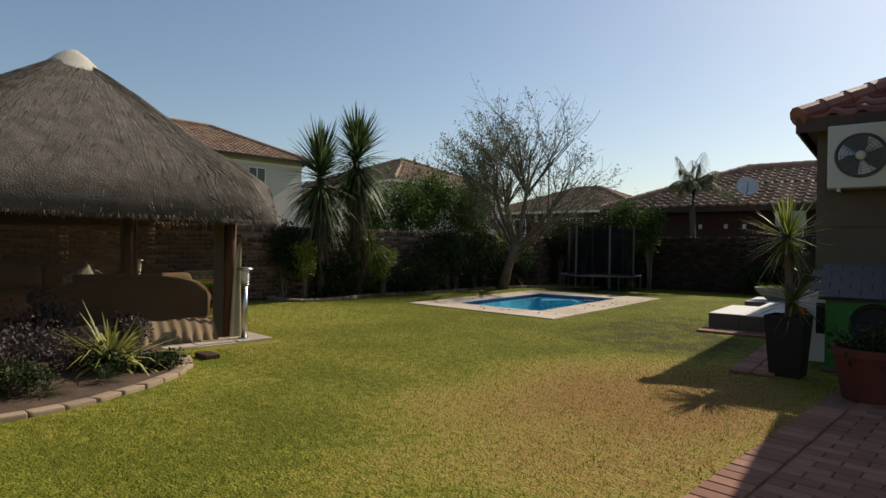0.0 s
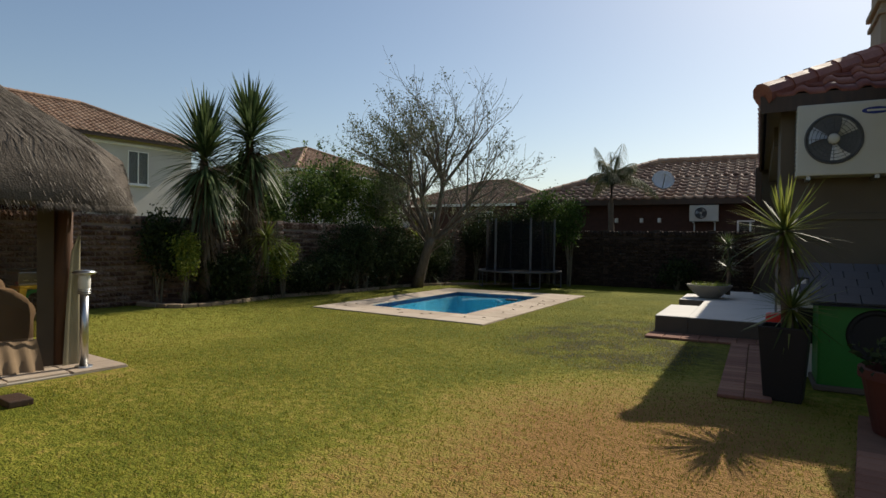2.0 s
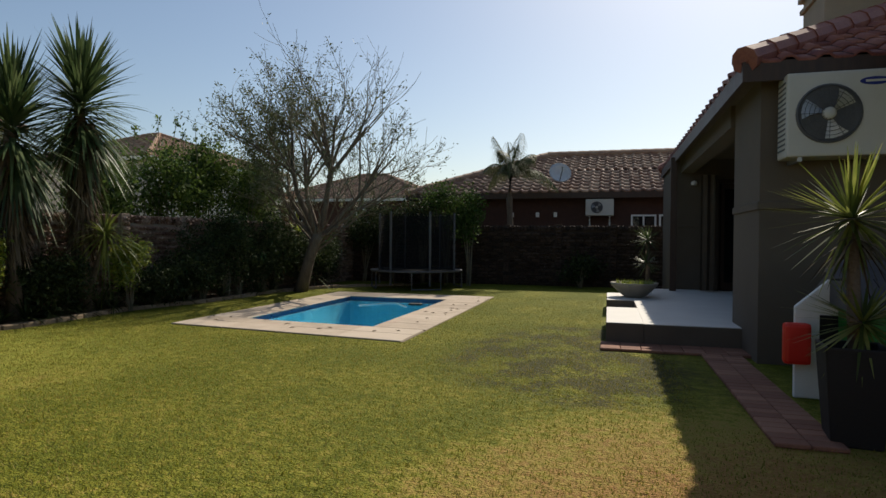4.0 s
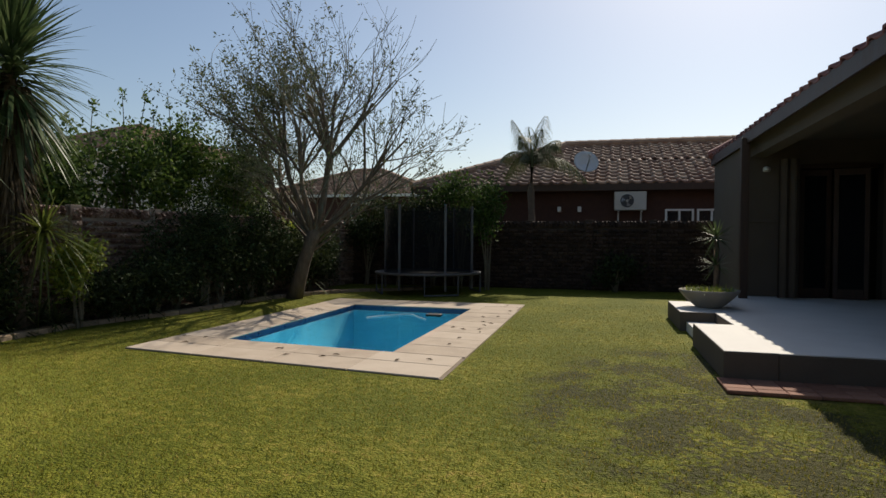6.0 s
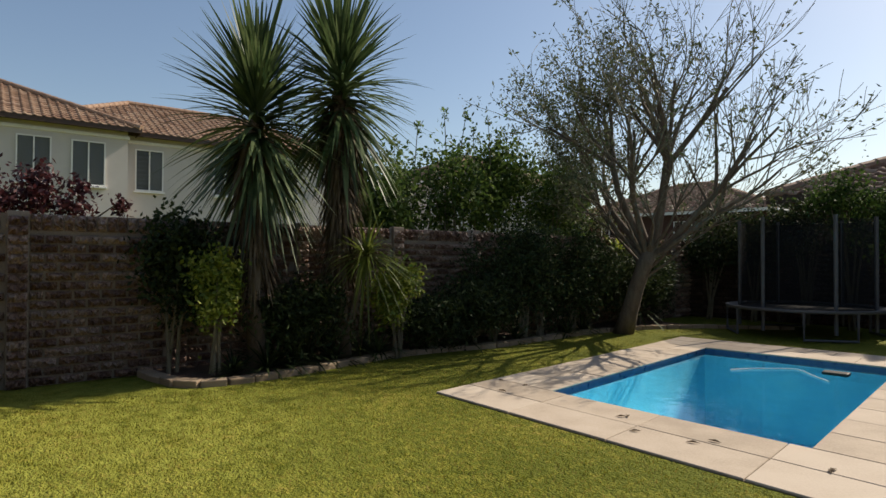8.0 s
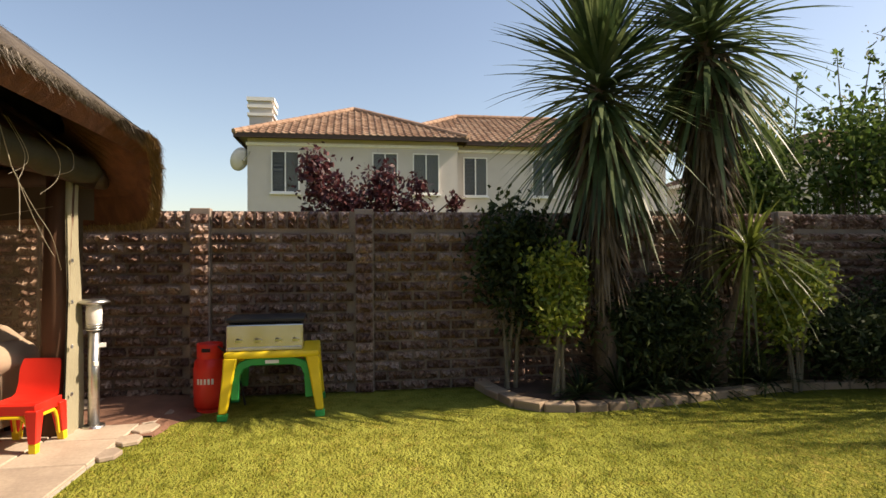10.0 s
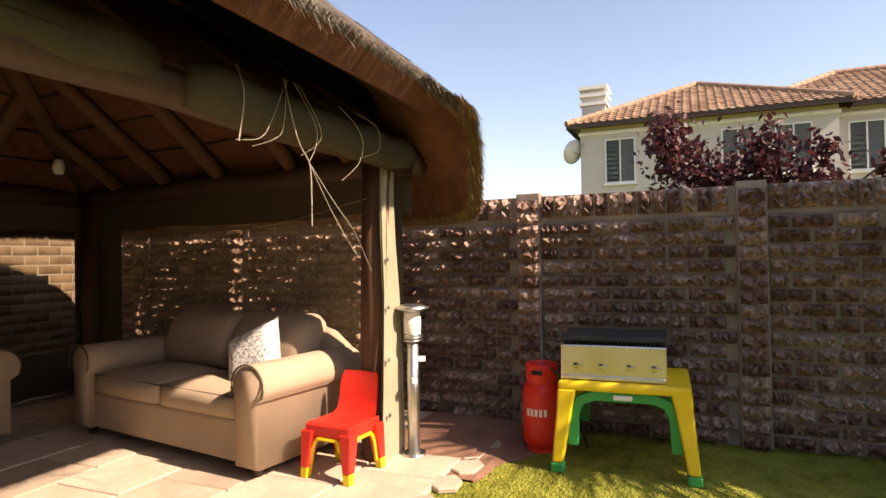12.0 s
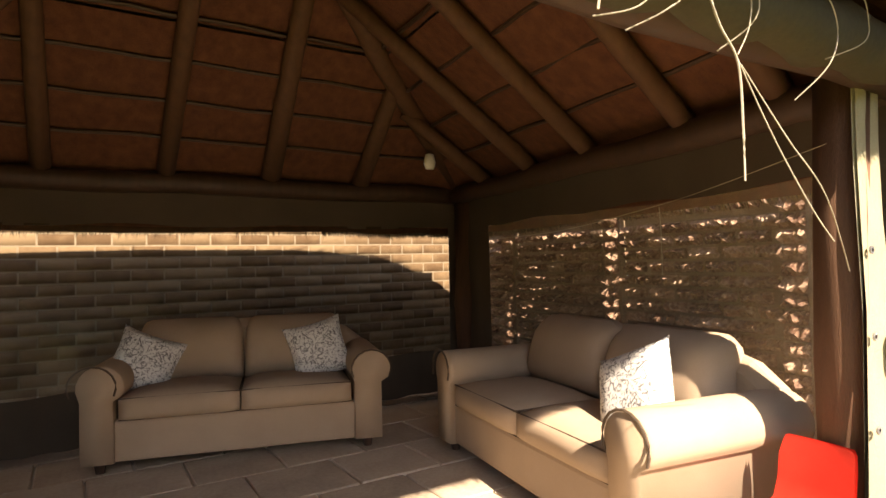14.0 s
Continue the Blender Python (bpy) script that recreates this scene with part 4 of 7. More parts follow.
def far_house(x, y, w, d, eave, turn, mat, label, skin="plaster_pale"):
    hs = thing("far_house", label, "house", Matrix.Translation((x, y, 0)) @ Matrix.Rotation(radians(turn), 4, "Z"))
    part("wall", Geo().box(-w / 2, w / 2, -d / 2, d / 2, 0, eave), M[skin], hs)
    hip_roof(mat, hs, -w / 2 - 0.4, w / 2 + 0.4, -d / 2 - 0.4, d / 2 + 0.4, eave + 0.05, radians(22))
    for k in (-0.3, 0.1):
        window_unit("window", hs, Matrix.Translation((k * w, -d / 2 - 0.03, eave - 1.6)), 1.1, 1.1, 1)
        window_unit("window", hs, Matrix.Translation((w / 2 + 0.03, k * d, eave - 1.6)) @ Matrix.Rotation(radians(90), 4, "Z"), 1.1, 1.1, 1)


far_house(-33.5, 36.5, 12, 11, 5.5, 0, M["roof_terra"], "cream two-storey house behind the trees, tiled roof")
far_house(-24, 49, 12, 10, 4.0, 8, M["roof_brown"], "distant house with brown tiled roof", "face_brick")
far_house(-8, 46, 14, 9, 2.8, 8, M["roof_brown"], "distant bungalow with brown tiled roof", "face_brick")


# ---- thatched shelter ----
LX0, LX1, LY0, LY1 = -9.25, -5.45, 5.68, 9.35
CX, CY = (LX0 + LX1) / 2, (LY0 + LY1) / 2
RX, RY = -7.05, 7.92
EAVE, APEX = 1.56, 3.58


def eave_ring(k, n, ox=0.0):
    """A point of the rounded oblong of the eave, from the roof's apex; ox: how far out."""
    a = 2 * math.pi * k / n
    c, s = math.cos(a), math.sin(a)
    e = 0.27
    hx, hy = (2.44 if c > 0 else 2.68), (1.98 if s > 0 else 2.8)
    return (hx + ox) * math.copysign(abs(c) ** e, c), (hy + ox) * math.copysign(abs(s) ** e, s)


def lifted(x, y):
    """How far the eave is cut up over the open front."""
    t = min(1.0, max(0.0, (y - 1.65) / 0.25))
    w = min(1.0, max(0.0, (2.3 - abs(x + 0.2)) / 0.5))
    return t * t * (3 - 2 * t) * w * w * (3 - 2 * w)


def askew(lp):
    """Skews the shelter's side towards the wall to fit the camera's view: moves what has been built so far."""
    for ob in lp.children_recursive:
        if ob.type != "MESH" or ob.name.startswith("rolled_curtain"):
            continue
        n = len(ob.data.vertices)
        co = np.empty(n * 3, np.float32)
        ob.data.vertices.foreach_get("co", co)
        co = co.reshape(-1, 3)
        w = np.clip((CX - co[:, 0]) / (CX - LX0), 0.0, 1.3)
        co[:, 0] += 0.14 * np.minimum(co[:, 1] - LY1, 0.0) * w
        ob.data.vertices.foreach_set("co", co.ravel())
        ob.data.update()


def build_lapa():
    lp = thing("thatched_shelter", "thatched garden shelter on gum poles with plastic side curtains", "shelter")
    n = 96
    outer, inner = [], []
    prof = [(0.99, 0.0), (0.86, 0.13), (0.7, 0.29), (0.52, 0.475), (0.34, 0.67), (0.18, 0.845), (0.1, 0.93)]
    for f, h in prof:
        ring = []
        for k in range(n):
            x, y = eave_ring(k, n, 0.0)
            rad = math.hypot(x, y)
            blend = (1 - f) * 0.5
            mean = 2.45
            sc = f * ((1 - blend) + blend * mean / rad)
            wob = 0.02 * noise.noise(Vector((x * 1.5, y * 1.5, h * 3)))
            eave = -0.04 + 0.53 * lifted(x, y) if h == 0 else 0.22 + 0.27 * lifted(x, y) * max(0.0, 1 - h * 2.2)
            ring.append((RX + x * sc, RY + y * sc, EAVE + eave + (APEX - EAVE - 0.16) * h + 0.1 * math.sin(math.pi * h) + wob))
        outer.append(ring)
    lip = []
    for k in range(n):
        x, y = eave_ring(k, n, 0.02)
        lip.append((RX + x * 0.955, RY + y * 0.96, EAVE - 0.08 + 0.53 * lifted(x, y) + 0.03 * noise.noise(Vector((x * 3, y * 3, 0)))))
    under = []
    for f, h in ((0.93, 0.02), (0.76, 0.24)):
        under.append([(RX + eave_ring(k, n)[0] * f, RY + eave_ring(k, n)[1] * f, EAVE + 0.1 + 0.26 * lifted(*eave_ring(k, n)) * max(0.0, 1 - h * 3) + (APEX - EAVE - 0.35) * h) for k in range(n)])
    g = Geo()
    rings = list(reversed(outer)) + [lip]
    o = 0
    for i, r in enumerate(rings):
        g.v += r
    for i in range(len(rings) - 1):
        for k in range(n):
            g.f.append((i * n + k, (i + 1) * n + k, (i + 1) * n + (k + 1) % n, i * n + (k + 1) % n))
    part("thatch", g, M["thatch"], lp, "weathered grey-brown thatch", smooth=True)
    g = Geo()
    rings = [lip] + under
    for r in rings:
        g.v += r
    for i in range(len(rings) - 1):
        for k in range(n):
            g.f.append((i * n + k, (i + 1) * n + k, (i + 1) * n + (k + 1) % n, i * n + (k + 1) % n))
    part("thatch_lining", g, M["lining"], lp, "reddish brown thatch underside")
    # loose reeds over the slope and a fringe at the eave
    m = 26000
    kk, tt = rng.uniform(0, n, m), rng.uniform(0.0, 0.93, m) ** 1.0
    O = np.array(outer)
    hs = np.array([p[1] for p in prof])
    i = np.clip(np.searchsorted(hs, tt) - 1, 0, len(prof) - 2)
    w = ((tt - hs[i]) / (hs[i + 1] - hs[i]))[:, None]
    k0 = kk.astype(int) % n
    low, high = O[i, k0], O[i + 1, k0]
    nxt = O[i, (k0 + 1) % n]
    nxt2 = O[i + 1, (k0 + 1) % n]
    fr = (kk - np.floor(kk))[:, None]
    pos = (low * (1 - fr) + nxt * fr) * (1 - w) + (high * (1 - fr) + nxt2 * fr) * w
    down = (low - high)
    down /= np.linalg.norm(down, axis=1)[:, None]
    tang = nxt - low
    tang /= np.linalg.norm(tang, axis=1)[:, None] + 1e-9
    nrm = np.cross(tang, -down)
    nrm *= np.sign(nrm[:, 2:3])
    d = down + nrm * rng.uniform(0.0, 0.13, m)[:, None] + tang * rng.normal(0, 0.07, m)[:, None]
    tagged(strips("reed", pos + nrm * 0.004, d, rng.uniform(0.1, 0.26, m) * np.where(tt < 0.1, 0.35, 1.0), rng.uniform(0.008, 0.016, m), 0.05, M["reed"], lp, 1), kind="stuff")
    m = 30000
    kk = rng.uniform(0, n, m)
    L0, L1 = np.array(lip), np.array(outer[0])
    k0 = kk.astype(int) % n
    fr = (kk - np.floor(kk))[:, None]
    lo, hi = L0[k0] * (1 - fr) + L0[(k0 + 1) % n] * fr, L1[k0] * (1 - fr) + L1[(k0 + 1) % n] * fr
    w = rng.uniform(0, 1, m)[:, None]
    pos = lo * (1 - w) + hi * w
    out = pos - [RX, RY, 0]
    out[:, 2] = 0
    out /= np.linalg.norm(out, axis=1)[:, None]
    d = out * rng.uniform(0.35, 0.8, m)[:, None] + [0, 0, -0.8] + rng.normal(0, 0.12, (m, 3))
    tagged(strips("eave_reed", pos, d, rng.uniform(0.02, 0.075, m), rng.uniform(0.006, 0.011, m), 0.1, M["reed"], lp, 1), kind="stuff")
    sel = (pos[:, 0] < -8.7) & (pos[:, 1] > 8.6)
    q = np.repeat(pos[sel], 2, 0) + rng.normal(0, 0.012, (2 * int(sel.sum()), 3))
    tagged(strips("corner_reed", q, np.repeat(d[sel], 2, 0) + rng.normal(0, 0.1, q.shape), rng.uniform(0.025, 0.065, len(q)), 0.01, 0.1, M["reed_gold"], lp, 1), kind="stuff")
    # ridge cap
    cap = [(0.64, -0.4), (0.52, -0.29), (0.38, -0.16), (0.26, -0.03), (0.16, 0.08), (0.07, 0.15), (0.001, 0.165)]
    part("ridge_cap", Geo().lathe([(r * 1.05 + 0.012 * math.sin(7 * k), z) for k, (r, z) in enumerate(cap)], 28, (RX, RY, APEX)), M["cap"], lp, "pale cement ridge cap", smooth=True)
    # posts
    for x, y in ((LX0 + 0.0, LY0 + 0.08), (LX1, LY0), (LX1, LY1)):
        part("post", Geo().tube([(x, y, 0), (x + 0.01, y, 0.8), (x, y, EAVE + 0.3)], [0.1, 0.095, 0.09], 12), M["pole"], lp, smooth=True)
    part("post", Geo().tube([(-8.95, LY1 - 0.12, 0), (-8.95, LY1 - 0.12, 0.8), (-8.97, LY1 - 0.1, 1.9)], [0.1, 0.095, 0.09], 12), M["pole"], lp, smooth=True)
    # wall plates
    for a, b, mt in (((LX1 + 0.02, LY1), (-9.2, LY1), "khaki"), ((LX0 + 0.05, LY0 - 0.02), (LX0 + 0.05, LY1 + 0.1), "pole"), ((LX0 - 0.02, LY0), (LX1 + 0.05, LY0), "pole"), ((LX1, LY0 - 0.02), (LX1, LY1 + 0.1), "pole")):
        if mt == "khaki":
            for r0, r1, dy, dz in ((-9.05, -7.36, 0.06, 0.0), (-7.24, -5.3, 0.02, 0.03)):
                pts = [(r0 + (r1 - r0) * k / 14, a[1] + dy, 1.815 + dz + 0.012 * math.sin(k * 2.1)) for k in range(15)]
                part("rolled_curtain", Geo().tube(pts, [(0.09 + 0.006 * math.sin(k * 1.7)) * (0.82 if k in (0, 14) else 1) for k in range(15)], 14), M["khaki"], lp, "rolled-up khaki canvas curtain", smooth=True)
        pts = [(a[0] + (b[0] - a[0]) * k / 8, a[1] + (b[1] - a[1]) * k / 8, 1.8 + 0.012 * math.sin(k * 2.1)) for k in range(9)]
        part("wall_plate", Geo().tube(pts, [0.08 - 0.003 * (k % 3) for k in range(9)], 12), M["dark_timber"], lp, smooth=True)
    # rafters and laths under the thatch
    half = (LY1 - LY0) / 2
    rise = 0.77 * half

    def inset(f, dz=0.0):
        """Corners of the ceiling's rectangle at the height f of its slope."""
        q = f * half
        z = 1.86 + rise * f + dz
        return [Vector((LX0 + q, LY0 + q, z)), Vector((LX1 - q, LY0 + q, z)), Vector((LX1 - q, LY1 - q, z)), Vector((LX0 + q, LY1 - q, z))]

    def rafter(foot, inward, reach, lean):
        f = min(1.0, reach / half)
        top = foot + inward * (f * half) + lean * f + Vector((0, 0, rise * f))
        part("rafter", Geo().tube([foot, foot.lerp(top, 0.5) + Vector((0, 0, -0.008)), top], [0.062, 0.056, 0.05], 10), M["pole"], lp, smooth=True)

    for x in (-8.45, -7.86, -7.26, -6.53, -5.95):
        reach = min(x - LX0, LX1 - x)
        lean = Vector(((CX - x) * 0.18, 0, 0)) if reach > half * 0.75 else Vector((0, 0, 0))
        rafter(Vector((x, LY0, 1.86)), Vector((0, 1, 0)), reach, lean)
        rafter(Vector((x, LY1, 1.86)), Vector((0, -1, 0)), reach, lean)
    for y in (6.3, 6.98, 7.63, 8.38, 8.9):
        reach = min(y - LY0, LY1 - y)
        rafter(Vector((LX0 + 0.05, y, 1.86)), Vector((1, 0, 0)), reach, Vector((0, 0, 0)))
        rafter(Vector((LX1 - 0.05, y, 1.86)), Vector((-1, 0, 0)), reach, Vector((0, 0, 0)))
    for a, b in zip(inset(0.0), inset(1.0)):
        part("hip_pole", Geo().tube([a, a.lerp(b, 0.5), b], [0.07, 0.065, 0.055], 10), M["pole"], lp, smooth=True)
    for k in range(1, 8):
        c = inset(k / 7.6, 0.028)
        for i in range(4):
            a, b = c[i], c[(i + 1) % 4]
            part("lath", Geo().tube([a.lerp(b, q / 10) + Vector((0, 0, 0.008 * math.sin(q * 2.3 + k + 1.7 * i))) for q in range(11)], 0.013, 6), M["dark_timber"], lp)
    g = Geo()
    for f0, f1 in ((-0.06, 0.5), (0.5, 1.0)):
        c0, c1 = inset(f0, 0.06), inset(f1, 0.04)
        for i in range(4):
            g.add([c0[i], c0[(i + 1) % 4], c1[(i + 1) % 4], c1[i]], ((0, 1, 2, 3),))
    part("reed_ceiling", g, M["lining"], lp, "reddish brown reed ceiling between the rafters")
    part("lamp_holder", Geo().lathe([(0.001, 0), (0.03, 0), (0.045, 0.05), (0.03, 0.12), (0.001, 0.13)], 12, (LX0 + 0.42, LY0 + 0.42, 1.96)), M["white_paint"], lp, "small white lamp under the rafters", smooth=True)
    # side curtains
    curtain(lp, (LX0, LY0 + 0.1), (LX0, LY1 - 0.1), (0.42, 0.06), 0.4)
    curtain(lp, (LX0 + 0.06, LY0 + 0.0), (LX1 - 0.1, LY0 + 0.0), (0.06, 0.12), 0.4)
    curtain(lp, (LX1 + 0.06, LY0 + 0.1), (LX1 + 0.06, LY1 - 0.12), (0.3, 0.12), 0.3)
    askew(lp)
    # the canvas strip strapped to the open corner
    g = Geo()
    rows = []
    for z, a, b in ((0.02, -9.13, -8.86), (0.5, -9.1, -8.86), (1.0, -9.08, -8.87), (1.3, -9.06, -8.87), (1.55, -9.05, -8.88), (1.78, -9.04, -8.9)):
        rows.append([(a + (b - a) * k / 6, LY1 - 0.015 + 0.012 * math.sin(k * 1.9 + z * 3), z) for k in range(7)])
    g.sheet(rows)
    g.sheet([[(x, y - 0.012, z) for x, y, z in r] for r in reversed(rows)])
    part("canvas_strip", g, M["canvas_sunlit"], lp, "sunlit khaki canvas strip with eyelets", smooth=True)
    for z in (0.3, 0.62, 0.92, 1.2):
        part("eyelet", Geo().lathe([(0.006, 0), (0.014, 0), (0.014, 0.006), (0.006, 0.006)], 10), M["galv"], lp, at=Matrix.Translation((-8.9, LY1 + 0.002, z)) @ Matrix.Rotation(radians(-90), 4, "X"))
    g = Geo()
    rows = []
    for z, a, b in ((0.02, LY1 - 0.05, LY1 + 0.12), (0.6, LY1 - 0.02, LY1 + 0.1), (1.1, LY1 + 0.02, LY1 + 0.1), (1.25, LY1 + 0.08, LY1 + 0.1)):
        rows.append([(LX1 + 0.13 + 0.01 * math.sin(k * 2), a + (b - a) * k / 5, z) for k in range(6)])
    g.sheet(rows)
    part("canvas_strip", g, M["canvas_sunlit"], lp, smooth=True)
    # cords hanging from the front beam
    def cord(pts, r=0.0016):
        P3 = [Vector(p) for p in pts]
        fine = []
        for i in range(len(P3) - 1):
            p0, p1, p2, p3 = P3[max(i - 1, 0)], P3[i], P3[i + 1], P3[min(i + 2, len(P3) - 1)]
            for q in range(6):
                t = q / 6
                fine.append(0.5 * ((2 * p1) + (p2 - p0) * t + (2 * p0 - 5 * p1 + 4 * p2 - p3) * t * t + (3 * p1 - p0 - 3 * p2 + p3) * t ** 3))
        fine.append(P3[-1])
        part("cord", Geo().tube(fine, r, 5), M["rope"], lp)
    y = LY1 + 0.17
    b = y - 0.06
    cord([(-7.56, b, 1.93), (-7.53, y, 1.8), (-7.5, y, 1.63)], 0.0026)
    cord([(-7.85, b, 1.95), (-7.68, y, 1.74), (-7.61, y, 1.66), (-7.55, b, 1.65)])
    cord([(-7.85, b, 1.95), (-7.75, y, 1.73), (-7.69, y, 1.67), (-7.64, b, 1.64)])
    cord([(-7.83, b, 1.95), (-7.82, y, 1.74), (-7.86, y, 1.67), (-7.92, y, 1.6), (-7.93, y, 1.46), (-7.93, y, 1.35)], 0.0026)
    cord([(-7.9, b, 1.95), (-7.96, y, 1.79), (-7.97, y, 1.7), (-7.92, y, 1.62)])
    cord([(-7.93, b, 1.95), (-7.99, y, 1.79), (-7.99, y, 1.71), (-7.94, b, 1.65)])
    cord([(-7.91, y, 1.62), (-8.05, y, 1.45), (-8.2, y, 1.3), (-8.3, y, 1.22)])
    cord([(-7.93, y, 1.6), (-8.1, y, 1.46), (-8.27, y, 1.33), (-8.6, y - 0.1, 1.14)])
    cord([(-8.24, b, 1.93), (-8.3, y, 1.84), (-8.36, y, 1.76), (-8.31, y, 1.66), (-8.26, b, 1.58)])
    cord([(-8.4, b, 1.93), (-8.48, y, 1.88), (-8.53, y, 1.82), (-8.5, y, 1.75), (-8.42, b, 1.71)])
    cord([(-8.86, LY1 - 0.1, 1.56), (-9.1, 8.7, 1.5), (-9.3, 8.2, 1.46), (-9.38, 7.4, 1.38), (-9.4, 6.6, 1.36)], 0.0016)
    cord([(-9.34, 8.2, 1.46), (-9.35, 8.2, 1.3), (-9.35, 8.2, 1.1)], 0.0016)
    return lp


def curtain(lp, a, b, edge, sill, z0=0.03, z1=1.5, top=1.86):
    """Roll-down curtain from a to b: canvas above, at the ends and below, clear plastic between."""
    a, b = Vector((*a, 0)), Vector((*b, 0))
    L = (b - a).length
    d = (b - a) / L
    nrm = Vector((d.y, -d.x, 0))

    def sheet(s0, s1, za, zb, amp, step=0.05):
        n = max(2, int((s1 - s0) / step))
        return [[a + d * (s0 + (s1 - s0) * k / n) + nrm * (amp * math.sin(k * 1.25 + zz * 1.3) * (0.35 if zz > za else 1.0)) + Vector((0, 0, zz + 0.012 * math.sin(k * 0.31) * (zz < 1.6))) for k in range(n + 1)] for zz in (za, (za + zb) / 2, zb)]

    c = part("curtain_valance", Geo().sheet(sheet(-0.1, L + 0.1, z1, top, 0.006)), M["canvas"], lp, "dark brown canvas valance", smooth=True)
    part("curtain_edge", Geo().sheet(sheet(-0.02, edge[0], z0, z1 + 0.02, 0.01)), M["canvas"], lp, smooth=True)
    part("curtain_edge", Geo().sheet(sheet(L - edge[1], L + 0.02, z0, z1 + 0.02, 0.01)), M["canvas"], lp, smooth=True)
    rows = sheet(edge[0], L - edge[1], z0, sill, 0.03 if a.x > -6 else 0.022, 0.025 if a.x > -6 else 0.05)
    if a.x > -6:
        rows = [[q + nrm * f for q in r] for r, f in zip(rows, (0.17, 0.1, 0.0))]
    part("curtain_skirt", Geo().sheet(rows), M["canvas_skirt_sunlit"] if a.x > -6 else M["canvas"], lp, "pleated canvas skirt", smooth=True)
    p = part("plastic_window", Geo().sheet(sheet(edge[0], L - edge[1], sill, z1, 0.004, 0.12)), M["plastic"] if b.x < -9 else M["plastic_dimmed"] if a.x < -6 else M["plastic_darkened"], lp, "clear plastic curtain window", smooth=True)
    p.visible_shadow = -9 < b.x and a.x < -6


build_lapa()


# ---- furniture under the thatch ----
def sofa_mesh(w, d):
    """Two-seater facing -y, its back at y = d; returns the parts as meshes."""
    out = []
    arm = 0.23
    base = Geo().box(arm - 0.06, w - arm + 0.06, 0.045, d - 0.08, 0.06, 0.295)
    out.append(("base", base.mesh("base", M["sofa"], False, 0.02)))
    for k in range(2):
        x0 = arm + (w - 2 * arm) * k / 2
        x1 = arm + (w - 2 * arm) * (k + 1) / 2
        rows = []
        n = 10
        cush = Geo()
        for sgn in (1, -1):
            rows = []
            for j in range(n + 1):
                row = []
                for i in range(n + 1):
                    u, v = i / n, j / n
                    eu, ev = (1 - abs(2 * u - 1) ** 6), (1 - abs(2 * v - 1) ** 6)
                    z = 0.36 + sgn * (0.058 + 0.032 * eu * ev + (0.015 * eu * ev * math.sin(3 * u + k) if sgn > 0 else 0))
                    row.append((x0 + 0.005 + (x1 - x0 - 0.01) * u, 0.04 + (d - 0.34) * v - 0.012 * eu * (v == 0), z))
                rows.append(row if sgn > 0 else list(reversed(row)))
            cush.sheet(rows)
        rim = [(x0 + 0.005, 0.04), (x1 - 0.005, 0.04), (x1 - 0.005, d - 0.3), (x0 + 0.005, d - 0.3)]
        for q in range(4):
            a, b = rim[q], rim[(q + 1) % 4]
            skirt = []
            for zz, puff in ((0.302, 0.0), (0.33, 0.018), (0.36, 0.024), (0.39, 0.018), (0.418, 0.0)):
                strip = []
                for i in range(n + 1):
                    t = i / n
                    px, py = a[0] + (b[0] - a[0]) * t, a[1] + (b[1] - a[1]) * t
                    ease = (1 - abs(2 * t - 1) ** 6) * (puff + 0.012 + 0.2 * puff * math.sin(9 * t + 40 * zz))
                    strip.append((px, py - ease, zz) if q == 0 else (px, py, zz))
                skirt.append(strip)
            cush.sheet(skirt)
        out.append(("seat_cushion", cush.mesh("seat_cushion", M["sofa"], True, weld=True)))
        out.append(("piping", Geo().tube([(*rim[0], 0.42), (*rim[1], 0.42)], 0.005, 6).tube([(*rim[1], 0.42), (*rim[2], 0.42)], 0.005, 6).tube([(*rim[0], 0.3), (*rim[1], 0.3)], 0.004, 6).mesh("piping", M["piping"])))
        back = Geo()
        rings = []
        for j in range(9):
            v = j / 8
            z = 0.42 + 0.4 * v
            th = 0.11 * (1 - abs(2 * v - 1) ** 4) + 0.03
            y = d - 0.26 + 0.12 * v
            ring = []
            for i in range(20):
                t = 2 * math.pi * i / 20
                c, s = math.cos(t), math.sin(t)
                hw = (x1 - x0) / 2 - 0.004
                drop = 0.05 * (abs(c) ** 6) * (v ** 3)
                ring.append(((x0 + x1) / 2 + hw * math.copysign(abs(c) ** 0.35, c) * (1 - 0.06 * v ** 4), y + th * math.copysign(abs(s) ** 0.6, s), z - drop))
            rings.append(ring)
        back.loft(rings)
        out.append(("back_cushion", back.mesh("back_cushion", M["sofa"], True)))
    rings = []
    for x in [0.08 + (w - 0.16) * k / 14 for k in range(15)]:
        t = (x - 0.08) / (w - 0.16)
        hump = 0.18 * max(0.0, math.sin(math.pi * t)) ** 0.45 - 0.13
        rings.append([(x, d - 0.18, 0.06), (x, d - 0.02, 0.06), (x, d, 0.6 + hump), (x, d - 0.03, 0.74 + hump), (x, d - 0.1, 0.76 + hump), (x, d - 0.16, 0.7 + hump)])
    out.append(("backrest", Geo().loft(rings).mesh("backrest", M["sofa"], False, 0.02)))
